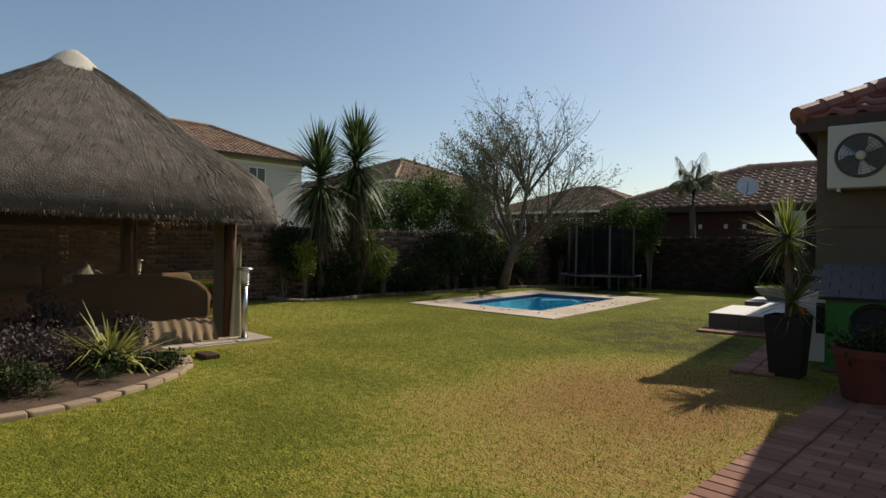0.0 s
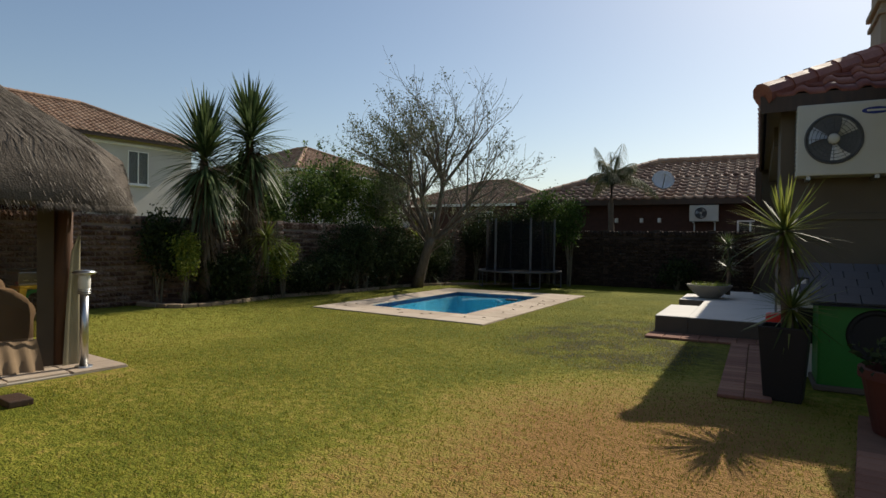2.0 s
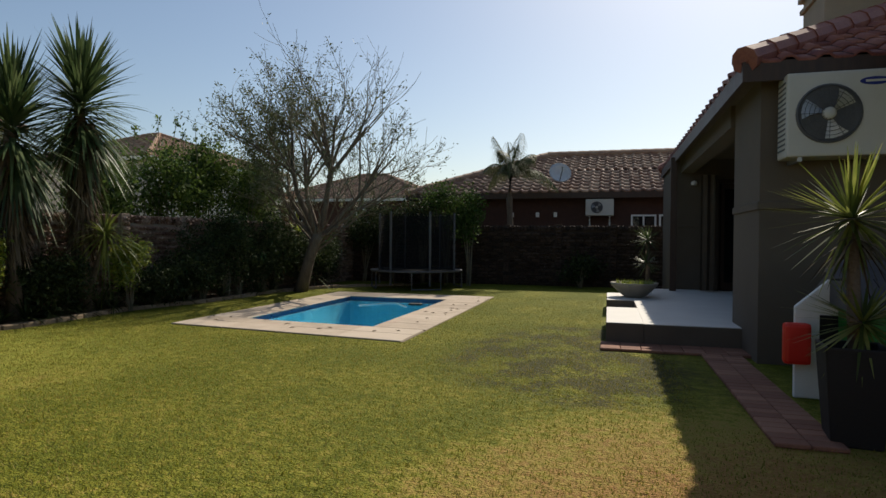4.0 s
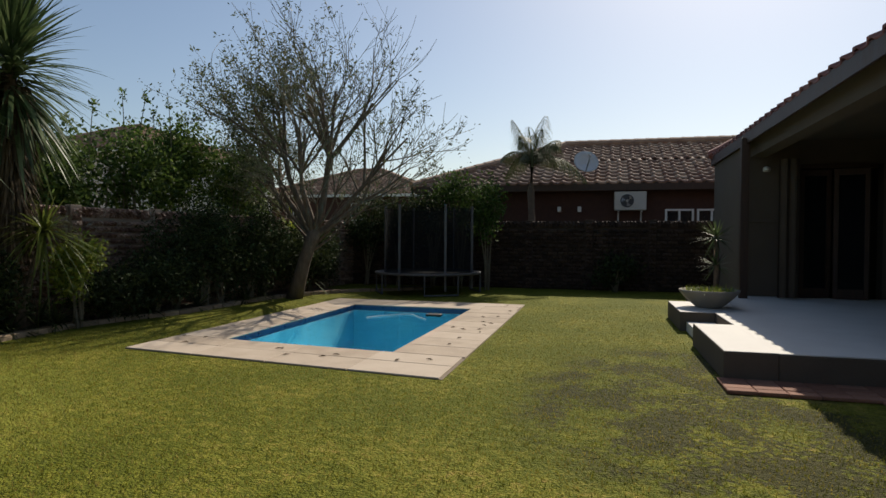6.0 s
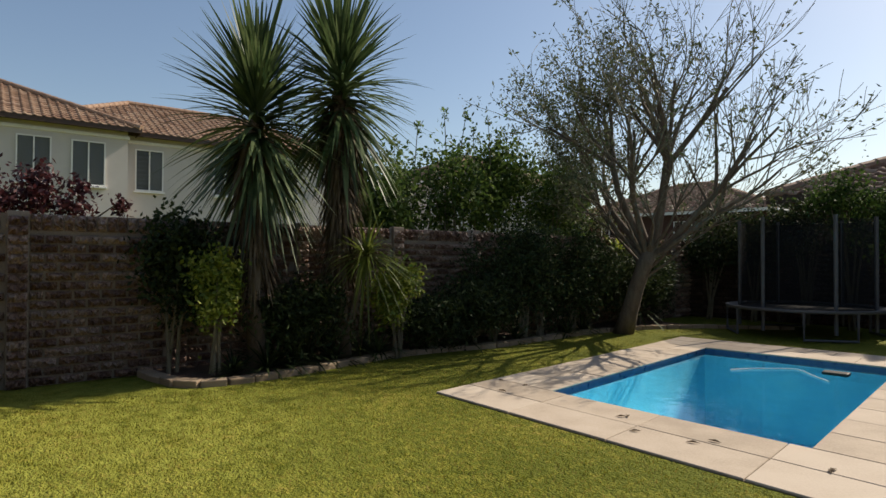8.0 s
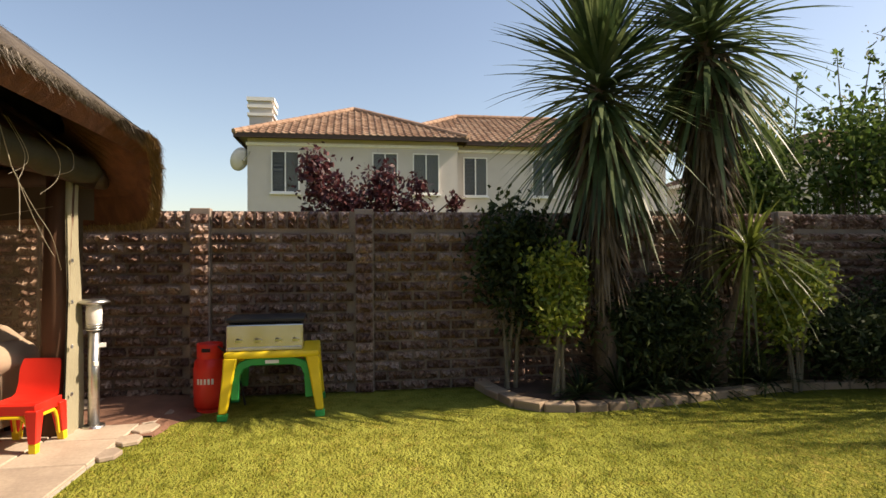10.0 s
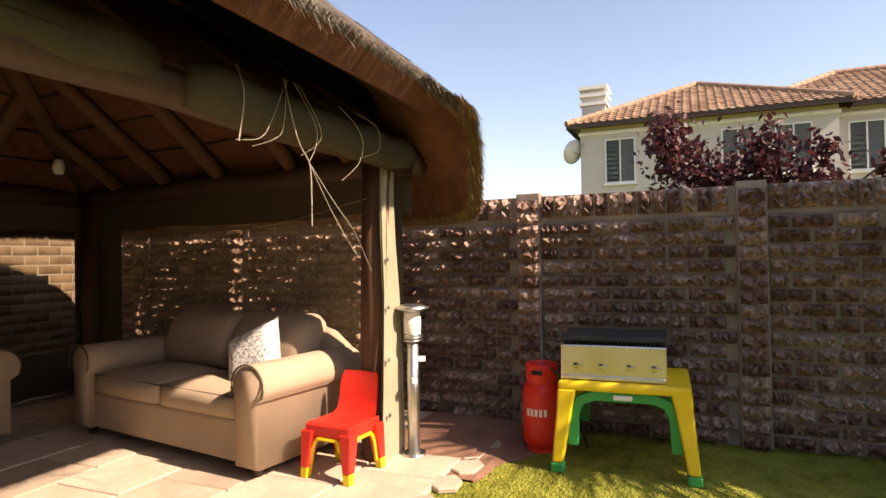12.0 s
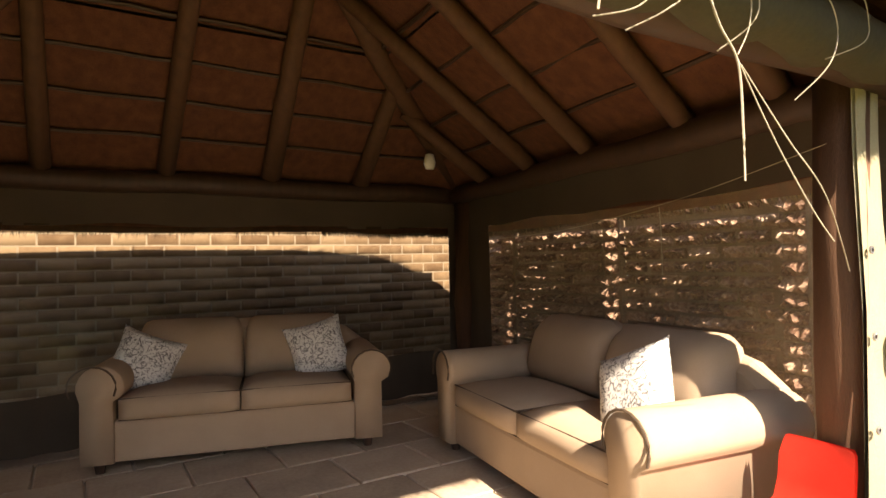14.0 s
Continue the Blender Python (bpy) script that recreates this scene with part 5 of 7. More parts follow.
    for side in (0, 1):
        cx = 0.13 if side == 0 else w - 0.13
        sg = -1 if side == 0 else 1
        prof = [(cx - 0.085, 0.06), (cx + 0.085, 0.06), (cx + 0.085, 0.42)]
        for q in range(13):
            t = radians(-25 + 230 * q / 12)
            prof.append((cx + 0.125 * math.cos(t) + sg * 0.02, 0.5 + 0.12 * math.sin(t)))
        prof.append((cx - 0.085, 0.42))
        if side == 0:
            prof = [(2 * cx - x, z) for x, z in prof][::-1]
        rings = []
        for y, sc in ((0.0, 0.97), (0.02, 1.0), (d * 0.3, 1.0), (d * 0.65, 1.0), (d - 0.06, 1.0), (d - 0.03, 0.96)):
            rings.append([(cx + (x - cx) * sc, y, 0.3 + (z - 0.3) * sc) for x, z in prof])
        out.append(("arm", Geo().loft(rings).mesh("arm", M["sofa"], True)))
        roll = [(cx + 0.125 * math.cos(radians(-25 + 230 * q / 12)) * (1 if side else -1) + sg * 0.02 * 1, -0.004, 0.5 + 0.12 * math.sin(radians(-25 + 230 * q / 12))) for q in range(13)]
        out.append(("piping", Geo().tube(roll, 0.006, 6).mesh("piping", M["piping"])))
    return out


def sofa(m, w, d, label):
    s = thing("sofa", label, "sofa", m, group="sofas under the thatch")
    for name, me in sofa_mesh(w, d):
        part(name, me, None, s, "dark brown piping" if name == "piping" else "")
    for x in (0.1, w - 0.16):
        for y in (0.08, d - 0.14):
            part("foot", Geo().tube([(x + 0.03, y, 0), (x + 0.03, y, 0.065)], [0.025, 0.035], 10), M["dark_timber"], s)
    return s


def facing(x, y, deg):
    return Matrix.Translation((x, y, 0.03)) @ Matrix.Rotation(radians(deg), 4, "Z")


sofa(facing(-8.66, 6.98, 81.0), 1.93, 0.86, "tan fabric two-seater sofa with rolled arms, half in sunlight")
sofa(facing(-6.68, 6.33, 164.0), 1.8, 0.78, "tan fabric two-seater sofa with rolled arms, in shade at the back")
sofa(facing(-6.4, 9.2, -90.0), 1.85, 0.86, "tan fabric sofa with its back against the plastic curtain")


def cushion_material():
    m = shade("cushion_print", [(0.3, 0.28, 0.27), (0.34, 0.32, 0.3)], 6, 0.9, 0.2, 150)
    t = m.node_tree
    n, ln = t.nodes, t.links
    tc = n.new("ShaderNodeTexCoord")
    vo = n.new("ShaderNodeTexNoise")
    vo.inputs["Scale"].default_value, vo.inputs["Detail"].default_value, vo.inputs["Distortion"].default_value = 30, 3, 2.2
    ln.new(tc.outputs["Object"], vo.inputs["Vector"])
    r = n.new("ShaderNodeValToRGB")
    r.color_ramp.elements[0].position, r.color_ramp.elements[0].color = 0.38, (0.16, 0.15, 0.15, 1)
    r.color_ramp.elements[1].position, r.color_ramp.elements[1].color = 0.52, (0.68, 0.66, 0.62, 1)
    ln.new(vo.outputs[0], r.inputs[0]), ln.new(r.outputs[0], n["Principled BSDF"].inputs["Base Color"])
    return m


CUSH = cushion_material()


def scatter_cushion(m):
    g = Geo()
    n = 12
    for sgn in (1, -1):
        rows = []
        for j in range(n + 1):
            row = []
            for i in range(n + 1):
                u, v = 2 * i / n - 1, 2 * j / n - 1
                pin = 1 - 0.1 * (1 - u * u) * abs(v) ** 3
                pin2 = 1 - 0.1 * (1 - v * v) * abs(u) ** 3
                z = sgn * 0.075 * ((1 - u ** 4) * (1 - v ** 4)) ** 0.6
                row.append((0.2 * u * pin2, 0.2 * v * pin, z))
            rows.append(row if sgn > 0 else list(reversed(row)))
        g.sheet(rows)
    return single("scatter_cushion", g, CUSH, "grey and white leaf-print scatter cushion on a sofa", "cushion", smooth=True, group="scatter cushions", at=m)


scatter_cushion(Matrix.Translation((-8.76, 8.5, 0.62)) @ Matrix.Rotation(radians(-6), 4, "Z") @ Matrix.Rotation(radians(66), 4, "Y") @ Matrix.Rotation(radians(25), 4, "Z"))
scatter_cushion(Matrix.Translation((-8.13, 6.32, 0.62)) @ Matrix.Rotation(radians(164), 4, "Z") @ Matrix.Rotation(radians(72), 4, "X") @ Matrix.Rotation(radians(14), 4, "Z"))
scatter_cushion(Matrix.Translation((-7.08, 6.06, 0.6)) @ Matrix.Rotation(radians(176), 4, "Z") @ Matrix.Rotation(radians(68), 4, "X") @ Matrix.Rotation(radians(-24), 4, "Z"))
scatter_cushion(Matrix.Translation((-5.75, 7.7, 0.66)) @ Matrix.Rotation(radians(-80), 4, "Z") @ Matrix.Rotation(radians(60), 4, "X"))


def child_chair(m):
    """Moulded child's chair, front towards -y."""
    c = thing("child_chair", "red moulded plastic child's chair with yellow inner legs", "chair", m)
    w, d, hs, hb = 0.36, 0.36, 0.36, 0.64
    rows = []
    for y, z, wd in ((-0.17, hs - 0.02, 0.34), (-0.16, hs, 0.35), (-0.05, hs - 0.012, 0.34), (0.08, hs - 0.01, 0.33), (0.14, hs + 0.02, 0.32), (0.165, hs + 0.1, 0.31), (0.18, hs + 0.2, 0.31), (0.2, hb - 0.02, 0.29), (0.202, hb, 0.27)):
        rows.append([(wd * (k / 8 - 0.5), y + (0.012 * (1 - (2 * k / 8 - 1) ** 2) if z > hs + 0.05 else 0), z - (0.008 * (1 - (2 * k / 8 - 1) ** 2) if z < hs + 0.05 else 0)) for k in range(9)])
    g = Geo().sheet(rows)
    back = [[(x, y + 0.016, z - 0.016 if z < hs + 0.05 else z) for x, y, z in r] for r in reversed(rows)]
    g.sheet(back)
    part("seat_shell", g, M["red_plastic"], c, smooth=True)
    ap = Geo()
    for sx in (-1, 1):
        ap.box(min(sx * 0.178, sx * 0.165), max(sx * 0.178, sx * 0.165), -0.17, 0.17, hs - 0.085, hs - 0.005)
    ap.box(-0.178, 0.178, -0.178, -0.165, hs - 0.085, hs - 0.012)
    part("apron", ap, M["red_plastic"], c, bevel=0.004, seg=1)
    for sx in (-1, 1):
        for sy in (-1, 1):
            top = Vector((sx * 0.155, sy * 0.15, hs - 0.05))
            bot = Vector((sx * 0.175, sy * 0.185, 0.0))
            g = Geo()
            rings = []
            for t, s in ((0, 0.046), (0.5, 0.036), (0.78, 0.03)):
                p = top.lerp(bot, t)
                rings.append([(p.x - s, p.y - s, p.z), (p.x + s, p.y - s, p.z), (p.x + s, p.y + s, p.z), (p.x - s, p.y + s, p.z)])
            g.loft(rings)
            leg = part("leg", g, M["red_plastic"], c, bevel=0.006, seg=1)
            rings = []
            for t, s in ((0.78, 0.029), (1.0, 0.026)):
                p = top.lerp(bot, t)
                rings.append([(p.x - s, p.y - s, p.z), (p.x + s, p.y - s, p.z), (p.x + s, p.y + s, p.z), (p.x - s, p.y + s, p.z)])
            part("foot", Geo().loft(rings), M["yellow_plastic"], leg, "yellow plastic foot", bevel=0.004, seg=1)
    for a, b in (((-0.15, -0.17), (0.15, -0.17)), ((-0.15, 0.165), (0.15, 0.165)), ((-0.165, -0.15), (-0.165, 0.15)), ((0.165, -0.15), (0.165, 0.15))):
        pts = []
        for k in range(13):
            t = k / 12
            x, y = a[0] + (b[0] - a[0]) * t, a[1] + (b[1] - a[1]) * t
            pts.append((x, y, 0.06 + 0.2 * min(1.0, 1.25 * math.sin(math.pi * t) ** 0.5)))
        part("arch_trim", Geo().tube(pts, 0.014, 6), M["yellow_plastic"], c, "yellow arch between the legs")
    return c


child_chair(Matrix.Translation((-8.68, 9.18, 0.03)) @ Matrix.Rotation(radians(85), 4, "Z") @ Matrix.Scale(0.82, 4))


def play_table(m):
    t = thing("child_table", "yellow and green moulded plastic child's table on the lawn", "table", m)
    w, d, h = 0.7, 0.6, 0.5
    part("tabletop", Geo().box(-w / 2, w / 2, -d / 2, d / 2, h - 0.05, h), M["yellow_plastic"], t, bevel=0.018)
    for sx in (-1, 1):
        for sy in (-1, 1):
            p0, p1 = Vector((sx * (w / 2 - 0.05), sy * (d / 2 - 0.05), h - 0.04)), Vector((sx * (w / 2 + 0.005), sy * (d / 2 + 0.0), 0.05))
            rings = []
            for q, s in ((0, 0.052), (0.25, 0.043), (1, 0.03)):
                p = p0.lerp(p1, q)
                rings.append([(p.x - s, p.y - s, p.z), (p.x + s, p.y - s, p.z), (p.x + s, p.y + s, p.z), (p.x - s, p.y + s, p.z)])
            leg = part("leg", Geo().loft(rings), M["yellow_plastic"], t, bevel=0.01, seg=1)
            part("foot", Geo().box(p1.x - 0.036, p1.x + 0.036, p1.y - 0.036, p1.y + 0.036, 0, 0.05), M["green_plastic"], leg, "green plastic foot", bevel=0.006, seg=1)
    for sy in (-1, 1):
        y = sy * (d / 2 - 0.045)
        pts = [(-w / 2 + 0.075, y, 0.14), (-w / 2 + 0.085, y, 0.32), (-w / 2 + 0.12, y, 0.395), (-w / 2 + 0.2, y, 0.425), (w / 2 - 0.2, y, 0.425), (w / 2 - 0.12, y, 0.395), (w / 2 - 0.085, y, 0.32), (w / 2 - 0.075, y, 0.14)]
        g = Geo()
        rings = []
        for i, p in enumerate(pts):
            a, b = Vector(pts[max(i - 1, 0)]), Vector(pts[min(i + 1, 7)])
            dd = (b - a).normalized()
            nn = Vector((-dd.z, 0, dd.x)) * 0.03
            q = Vector(p)
            rings.append([q - nn + Vector((0, -0.02, 0)), q + nn + Vector((0, -0.02, 0)), q + nn + Vector((0, 0.02, 0)), q - nn + Vector((0, 0.02, 0))])
        part("arch", g.loft(rings), M["green_plastic"], t, "green arch under the tabletop", bevel=0.006, seg=1)
    part("maker_plate", Geo().box(-0.05, 0.05, -d / 2 + 0.015, -d / 2 + 0.024, 0.41, 0.435), M["white_paint"], t)
    return t


TABLE = Matrix.Translation((-9.5, 10.61, 0)) @ Matrix.Rotation(radians(92), 4, "Z")
play_table(TABLE)


def gas_grill(m):
    b = thing("gas_grill", "stainless steel gas grill with black top standing on the child's table", "grill", m)
    w, d, h = 0.57, 0.42, 0.2
    rings = []
    for z, y0 in ((0.0, -d / 2), (0.02, -d / 2), (h, -d / 2 + 0.004)):
        rings.append([(-w / 2, y0, z), (w / 2, y0, z), (w / 2, d / 2, z), (-w / 2, d / 2, z)])
    part("body", Geo().loft(rings), M["grill_steel"], b, bevel=0.008)
    part("drip_tray", Geo().box(-w / 2 + 0.01, w / 2 - 0.01, -d / 2 - 0.012, -d / 2 + 0.02, 0.005, 0.03), M["steel"], b, bevel=0.004, seg=1)
    g = Geo()
    for k in range(26):
        x = -w / 2 + 0.02 + (w - 0.04) * k / 25
        g.box(x - 0.004, x + 0.004, -d / 2 + 0.04, d / 2, h + 0.002, h + 0.014)
    part("grate", g, M["black_metal"], b, "black cooking grate")
    part("hood", Geo().box(-w / 2 - 0.006, w / 2 + 0.006, -d / 2 + 0.03, d / 2 + 0.01, h + 0.016, h + 0.045), M["black_metal"], b, "black lid", bevel=0.012)
    for x in (-0.2, -0.06, 0.09, 0.22):
        kn = part("knob", Geo().lathe([(0.001, 0.028), (0.014, 0.028), (0.017, 0.02), (0.018, 0)], 14), M["black_metal"], b, at=Matrix.Translation((x, -d / 2 + 0.018, 0.085)) @ Matrix.Rotation(radians(100), 4, "X"), smooth=True)
        part("knob_bar", Geo().box(-0.018, 0.036, -0.008, 0.008, 0.02, 0.034), M["steel"], kn)
    return b


gas_grill(Matrix.Translation((-9.47, 10.555, 0.5)) @ Matrix.Rotation(radians(92), 4, "Z"))


def gas_bottle(m):
    b = thing("gas_cylinder", "red gas cylinder with pale lettering standing on the grass", "gas cylinder", m)
    part("shell", Geo().lathe([(0.001, 0.02), (0.1, 0.02), (0.125, 0.05), (0.13, 0.1), (0.13, 0.36), (0.12, 0.42), (0.08, 0.46), (0.04, 0.475), (0.001, 0.48)], 28), M["red_plastic"], b, smooth=True)
    part("foot_ring", Geo().lathe([(0.105, 0), (0.105, 0.05), (0.098, 0.05), (0.098, 0)], 24), M["red_plastic"], b)
    collar = part("collar", Geo().lathe([(0.098, 0.43), (0.104, 0.47), (0.104, 0.55), (0.1, 0.565), (0.094, 0.56), (0.097, 0.5), (0.092, 0.44)], 26), M["red_plastic"], b, smooth=True)
    # Dark boxes laid on the collar stand for the shade in its slots.
    for a in (-0.7, 1.4, 3.5):
        part("hand_slot", Geo().box(0.1, 0.1065, -0.035, 0.035, 0.5, 0.53), M["pot_dark"], collar, "dark hand slot", bevel=0.002, seg=1, at=Matrix.Rotation(a, 4, "Z"))
    part("valve", Geo().tube([(0, 0, 0.48), (0, 0, 0.53)], [0.022, 0.016], 10).box(-0.035, 0.035, -0.012, 0.012, 0.52, 0.54), M["galv"], b)
    g = Geo()
    for k in range(5):
        a = radians(-66 + 13 * k)
        c, s = math.cos(a), math.sin(a)
        g.box(-0.009, 0.009, -0.001, 0.002, 0.24, 0.285, Matrix.Translation((0.1315 * c, 0.1315 * s, 0)) @ Matrix.Rotation(a + radians(90), 4, "Z"))
    part("lettering_bar", g, M["white_paint"], b, "pale lettering")
    hose = [(0, 0, 0.52), (0.1, 0.03, 0.54), (0.15, 0.12, 0.45), (0.16, 0.2, 0.2), (0.15, 0.24, 0.03)]
    part("gas_hose", Geo().tube(hose, 0.009, 8), M["black_metal"], b)


gas_bottle(Matrix.Translation((-9.53, 10.1, 0)) @ Matrix.Rotation(radians(35), 4, "Z") @ Matrix.Scale(0.95, 4))


def bollard(m, h, clips=()):
    b = thing("bollard_light", "stainless steel bollard garden light on the paving", "garden light", m, group="bollard lights")
    part("pole", Geo().tube([(0, 0, 0), (0, 0, h - 0.2)], 0.037, 20), M["steel"], b, smooth=True)
    part("base_plate", Geo().lathe([(0.001, 0.012), (0.07, 0.012), (0.075, 0)], 20), M["steel"], b)
    part("lamp_glass", Geo().lathe([(0.042, h - 0.2), (0.05, h - 0.19), (0.053, h - 0.1), (0.048, h - 0.05)], 20), M["drape"], b, "frosted lamp glass", smooth=True)
    g = Geo()
    for k in range(3):
        g.lathe([(0.043, h - 0.225 + k * 0.018), (0.056, h - 0.222 + k * 0.018), (0.056, h - 0.214 + k * 0.018), (0.043, h - 0.211 + k * 0.018)], 20)
    part("louvre_ring", g, M["steel"], b, smooth=True)
    for z, a in clips:
        part("clip", Geo().box(-0.012, 0.03, -0.014, 0.014, -0.014, 0.014), M["white_paint"], b, "small white plastic clip", at=Matrix.Rotation(a, 4, "Z") @ Matrix.Translation((0.045, 0, z)))
    part("cap", Geo().lathe([(0.046, h - 0.05), (0.1, h - 0.03), (0.104, h - 0.022), (0.066, h - 0.004), (0.001, h)], 24), M["steel"], b, smooth=True)
    return b


bollard(Matrix.Translation((-9.08, 9.42, 0.03)), 0.9, ((0.57, 1.9), (0.45, 0.6)))
bollard(Matrix.Translation((-5.12, 9.4, 0.03)), 0.9)


# ---- trampoline, toys, pots ----
def trampoline(m, r=1.25):
    t = thing("trampoline", "round garden trampoline with black safety net", "trampoline", m)
    z = 0.45
    ring = [(r * math.cos(k * math.pi / 18), r * math.sin(k * math.pi / 18), z) for k in range(37)]
    part("frame_ring", Geo().tube(ring, 0.025, 8), M["ac_dark"], t, smooth=True)
    part("mat", Geo().lathe([(0.001, z - 0.02), (r * 0.88, z - 0.015), (r * 0.88, z - 0.025), (0.001, z - 0.03)], 36), M["black_metal"], t)
    part("edge_pad", Geo().lathe([(r * 0.86, z + 0.005), (r * 1.02, z + 0.02), (r * 1.02, z + 0.005), (r * 0.86, z - 0.01)], 36), M["ac_dark"], t)
    for k in range(4):
        a = radians(20 + 90 * k)
        b = radians(20 + 90 * k + 36)
        p, q = Vector((r * math.cos(a), r * math.sin(a), 0)), Vector((r * math.cos(b), r * math.sin(b), 0))
        part("leg", Geo().tube([p + Vector((0, 0, z)), p + Vector((0, 0, 0.03)), q + Vector((0, 0, 0.03)), q + Vector((0, 0, z))], 0.022, 8), M["ac_dark"], t)
    for k in range(6):
        a = radians(15 + 60 * k)
        p = Vector((r * 0.84 * math.cos(a), r * 0.84 * math.sin(a), 0.1))
        part("net_pole", Geo().tube([p, p + Vector((0, 0, 1.8))], 0.03, 8), M["ac_dark"], t)
    rows = [[(r * 0.82 * math.cos(k * math.pi / 18), r * 0.82 * math.sin(k * math.pi / 18), zz) for k in range(37)] for zz in (z, 1.2, 1.85)]
    part("safety_net", Geo().sheet(rows), M["net"], t, "black mesh safety net")
    return t


trampoline(Matrix.Translation((-7.2, 21.75, 0)), 1.15)


def tall_planter():
    p = thing("tall_planter", "tall dark square planter with a spiky yucca", "planter", Matrix.Translation((0.24, 12.42, 0)))
    rings = []
    for z, s in ((0, 0.135), (0.56, 0.175), (0.6, 0.18), (0.6, 0.155), (0.52, 0.15)):
        rings.append([(-s, -s, z), (s, -s, z), (s, s, z), (-s, s, z)])
    part("pot", Geo().loft(rings), M["pot_dark"], p, bevel=0.012)
    part("soil", Geo().box(-0.15, 0.15, -0.15, 0.15, 0.5, 0.55), M["soil"], p)
    part("stem", Geo().tube([(0.02, 0, 0.5), (0.0, 0.01, 0.8), (-0.01, 0, 1.1), (-0.02, 0, 1.36)], [0.05, 0.04, 0.035, 0.03], 10), M["yucca_trunk"], p, smooth=True)
    for name, c, n, ln in (("crown", (-0.02, 0, 1.37), 150, 0.48), ("low_rosette", (0.04, -0.02, 0.74), 110, 0.42)):
        d = rng.normal(size=(n, 3)) * [1, 1, 0.75] + [0, 0, 0.18]
        base = np.array(c) + d / np.linalg.norm(d, axis=1)[:, None] * 0.02
        lens, droop = rng.uniform(0.7, 1.1, n) * ln, rng.uniform(0, 0.12, n)
        for k in range(n):
            strips("leaf", base[k:k + 1], d[k:k + 1], lens[k:k + 1], 0.028, droop[k:k + 1], M["leaf_spike"], p, 3)
    d = rng.normal(size=(40, 3)) * [1, 1, 0.5] + [0, 0, -0.6]
    strips("dry_leaf", np.array([[0, 0, 1.25]] * 40), d, rng.uniform(0.2, 0.36, 40), 0.024, 0.4, M["leaf_dead"], p, 3)


tall_planter()


def bowl_planter():
    p = thing("bowl_planter", "wide shallow concrete bowl planted with low grass", "planter", HM @ Matrix.Translation((2.78, 3.95, 0.257)))
    part("bowl", Geo().lathe([(0.001, 0), (0.16, 0), (0.2, 0.03), (0.33, 0.15), (0.39, 0.22), (0.4, 0.25), (0.37, 0.25), (0.34, 0.2), (0.001, 0.19)], 32), M["bowl"], p, smooth=True)
    n = 500
    a, r = rng.uniform(0, 6.283, n), 0.33 * np.sqrt(rng.uniform(0, 1, n))
    base = np.stack([r * np.cos(a), r * np.sin(a), np.full(n, 0.19)], 1)
    d = rng.normal(size=(n, 3)) * 0.5 + [0, 0, 1]
    strips("grass_tuft", base, d, rng.uniform(0.12, 0.24, n), 0.012, 0.4, M["leaf_lime"], p, 2)


bowl_planter()


def rosette(name, label, c, n, ln, wd, mat, droop=0.3, up=0.25, category="plant"):
    p = thing(name, label, category, Matrix.Translation(c))
    d = rng.normal(size=(n, 3)) * [1, 1, 0.7] + [0, 0, up]
    strips("leaf", d / np.linalg.norm(d, axis=1)[:, None] * 0.03 + [0, 0, 0.05], d, rng.uniform(0.65, 1.1, n) * ln, wd, rng.uniform(0.1, 1.0, n) * droop, mat, p, 3)
    return p


def agave_tall():
    p = thing("young_yucca", "young spiky yucca beside the patio", "plant", HM @ Matrix.Translation((3.05, 5.0, 0.25)))
    part("stem", Geo().tube([(0, 0, 0), (0.02, 0, 0.5), (0, 0, 0.95)], [0.05, 0.045, 0.035], 10), M["yucca_trunk"], p, smooth=True)
    for z, n, l in ((1.0, 90, 0.4), (0.55, 70, 0.36)):
        d = rng.normal(size=(n, 3)) * [1, 1, 0.8] + [0, 0, 0.2]
        strips("crown", np.array([[0, 0, z]] * n), d, rng.uniform(0.7, 1.1, n) * l, 0.026, 0.1, M["leaf_yucca"], p, 3)


agave_tall()


def play_house():
    p = thing("play_house", "green plastic children's playhouse with grey shingled roof", "playhouse", HM @ Matrix.Translation((4.05, -2.15, 0)))
    w, d, h = 1.5, 1.0, 0.76
    part("wall_panel", Geo().box(0, w, 0, d, 0, h), M["play_green"], p, bevel=0.02)
    part("base_strip", Geo().box(-0.03, w + 0.03, -0.04, d + 0.03, 0, 0.05), M["plaster"], p, bevel=0.01, seg=1)
    part("round_window", Geo().lathe([(0.001, 0.004), (0.17, 0.004), (0.19, 0.02), (0.21, 0.02), (0.22, 0)], 28), M["pot_dark"], p, at=Matrix.Translation((0.42, -0.001, 0.5)) @ Matrix.Rotation(radians(90), 4, "X"))
    rows = 5
    for r in range(rows):
        for c in range(9):
            x0 = -0.06 + c * 0.18 - (0.09 if r % 2 else 0)
            y0 = -0.08 + r * 0.115
            m = Matrix.Translation((x0, y0, h + 0.0 + r * 0.062)) @ Matrix.Rotation(radians(28), 4, "X")
            part("shingle", Geo().box(0.004, 0.176, 0, 0.15, 0, 0.018), M["play_roof"], p, at=m)
    part("roof", Geo().add([(-0.06, -0.08, h - 0.02), (w + 0.06, -0.08, h - 0.02), (w + 0.06, d / 2, h + 0.29), (-0.06, d / 2, h + 0.29), (-0.06, d + 0.08, h - 0.02), (w + 0.06, d + 0.08, h - 0.02)], ((0, 1, 2, 3), (3, 2, 5, 4), (0, 3, 4), (1, 5, 2), (0, 4, 5, 1))), M["play_roof"], p)


play_house()


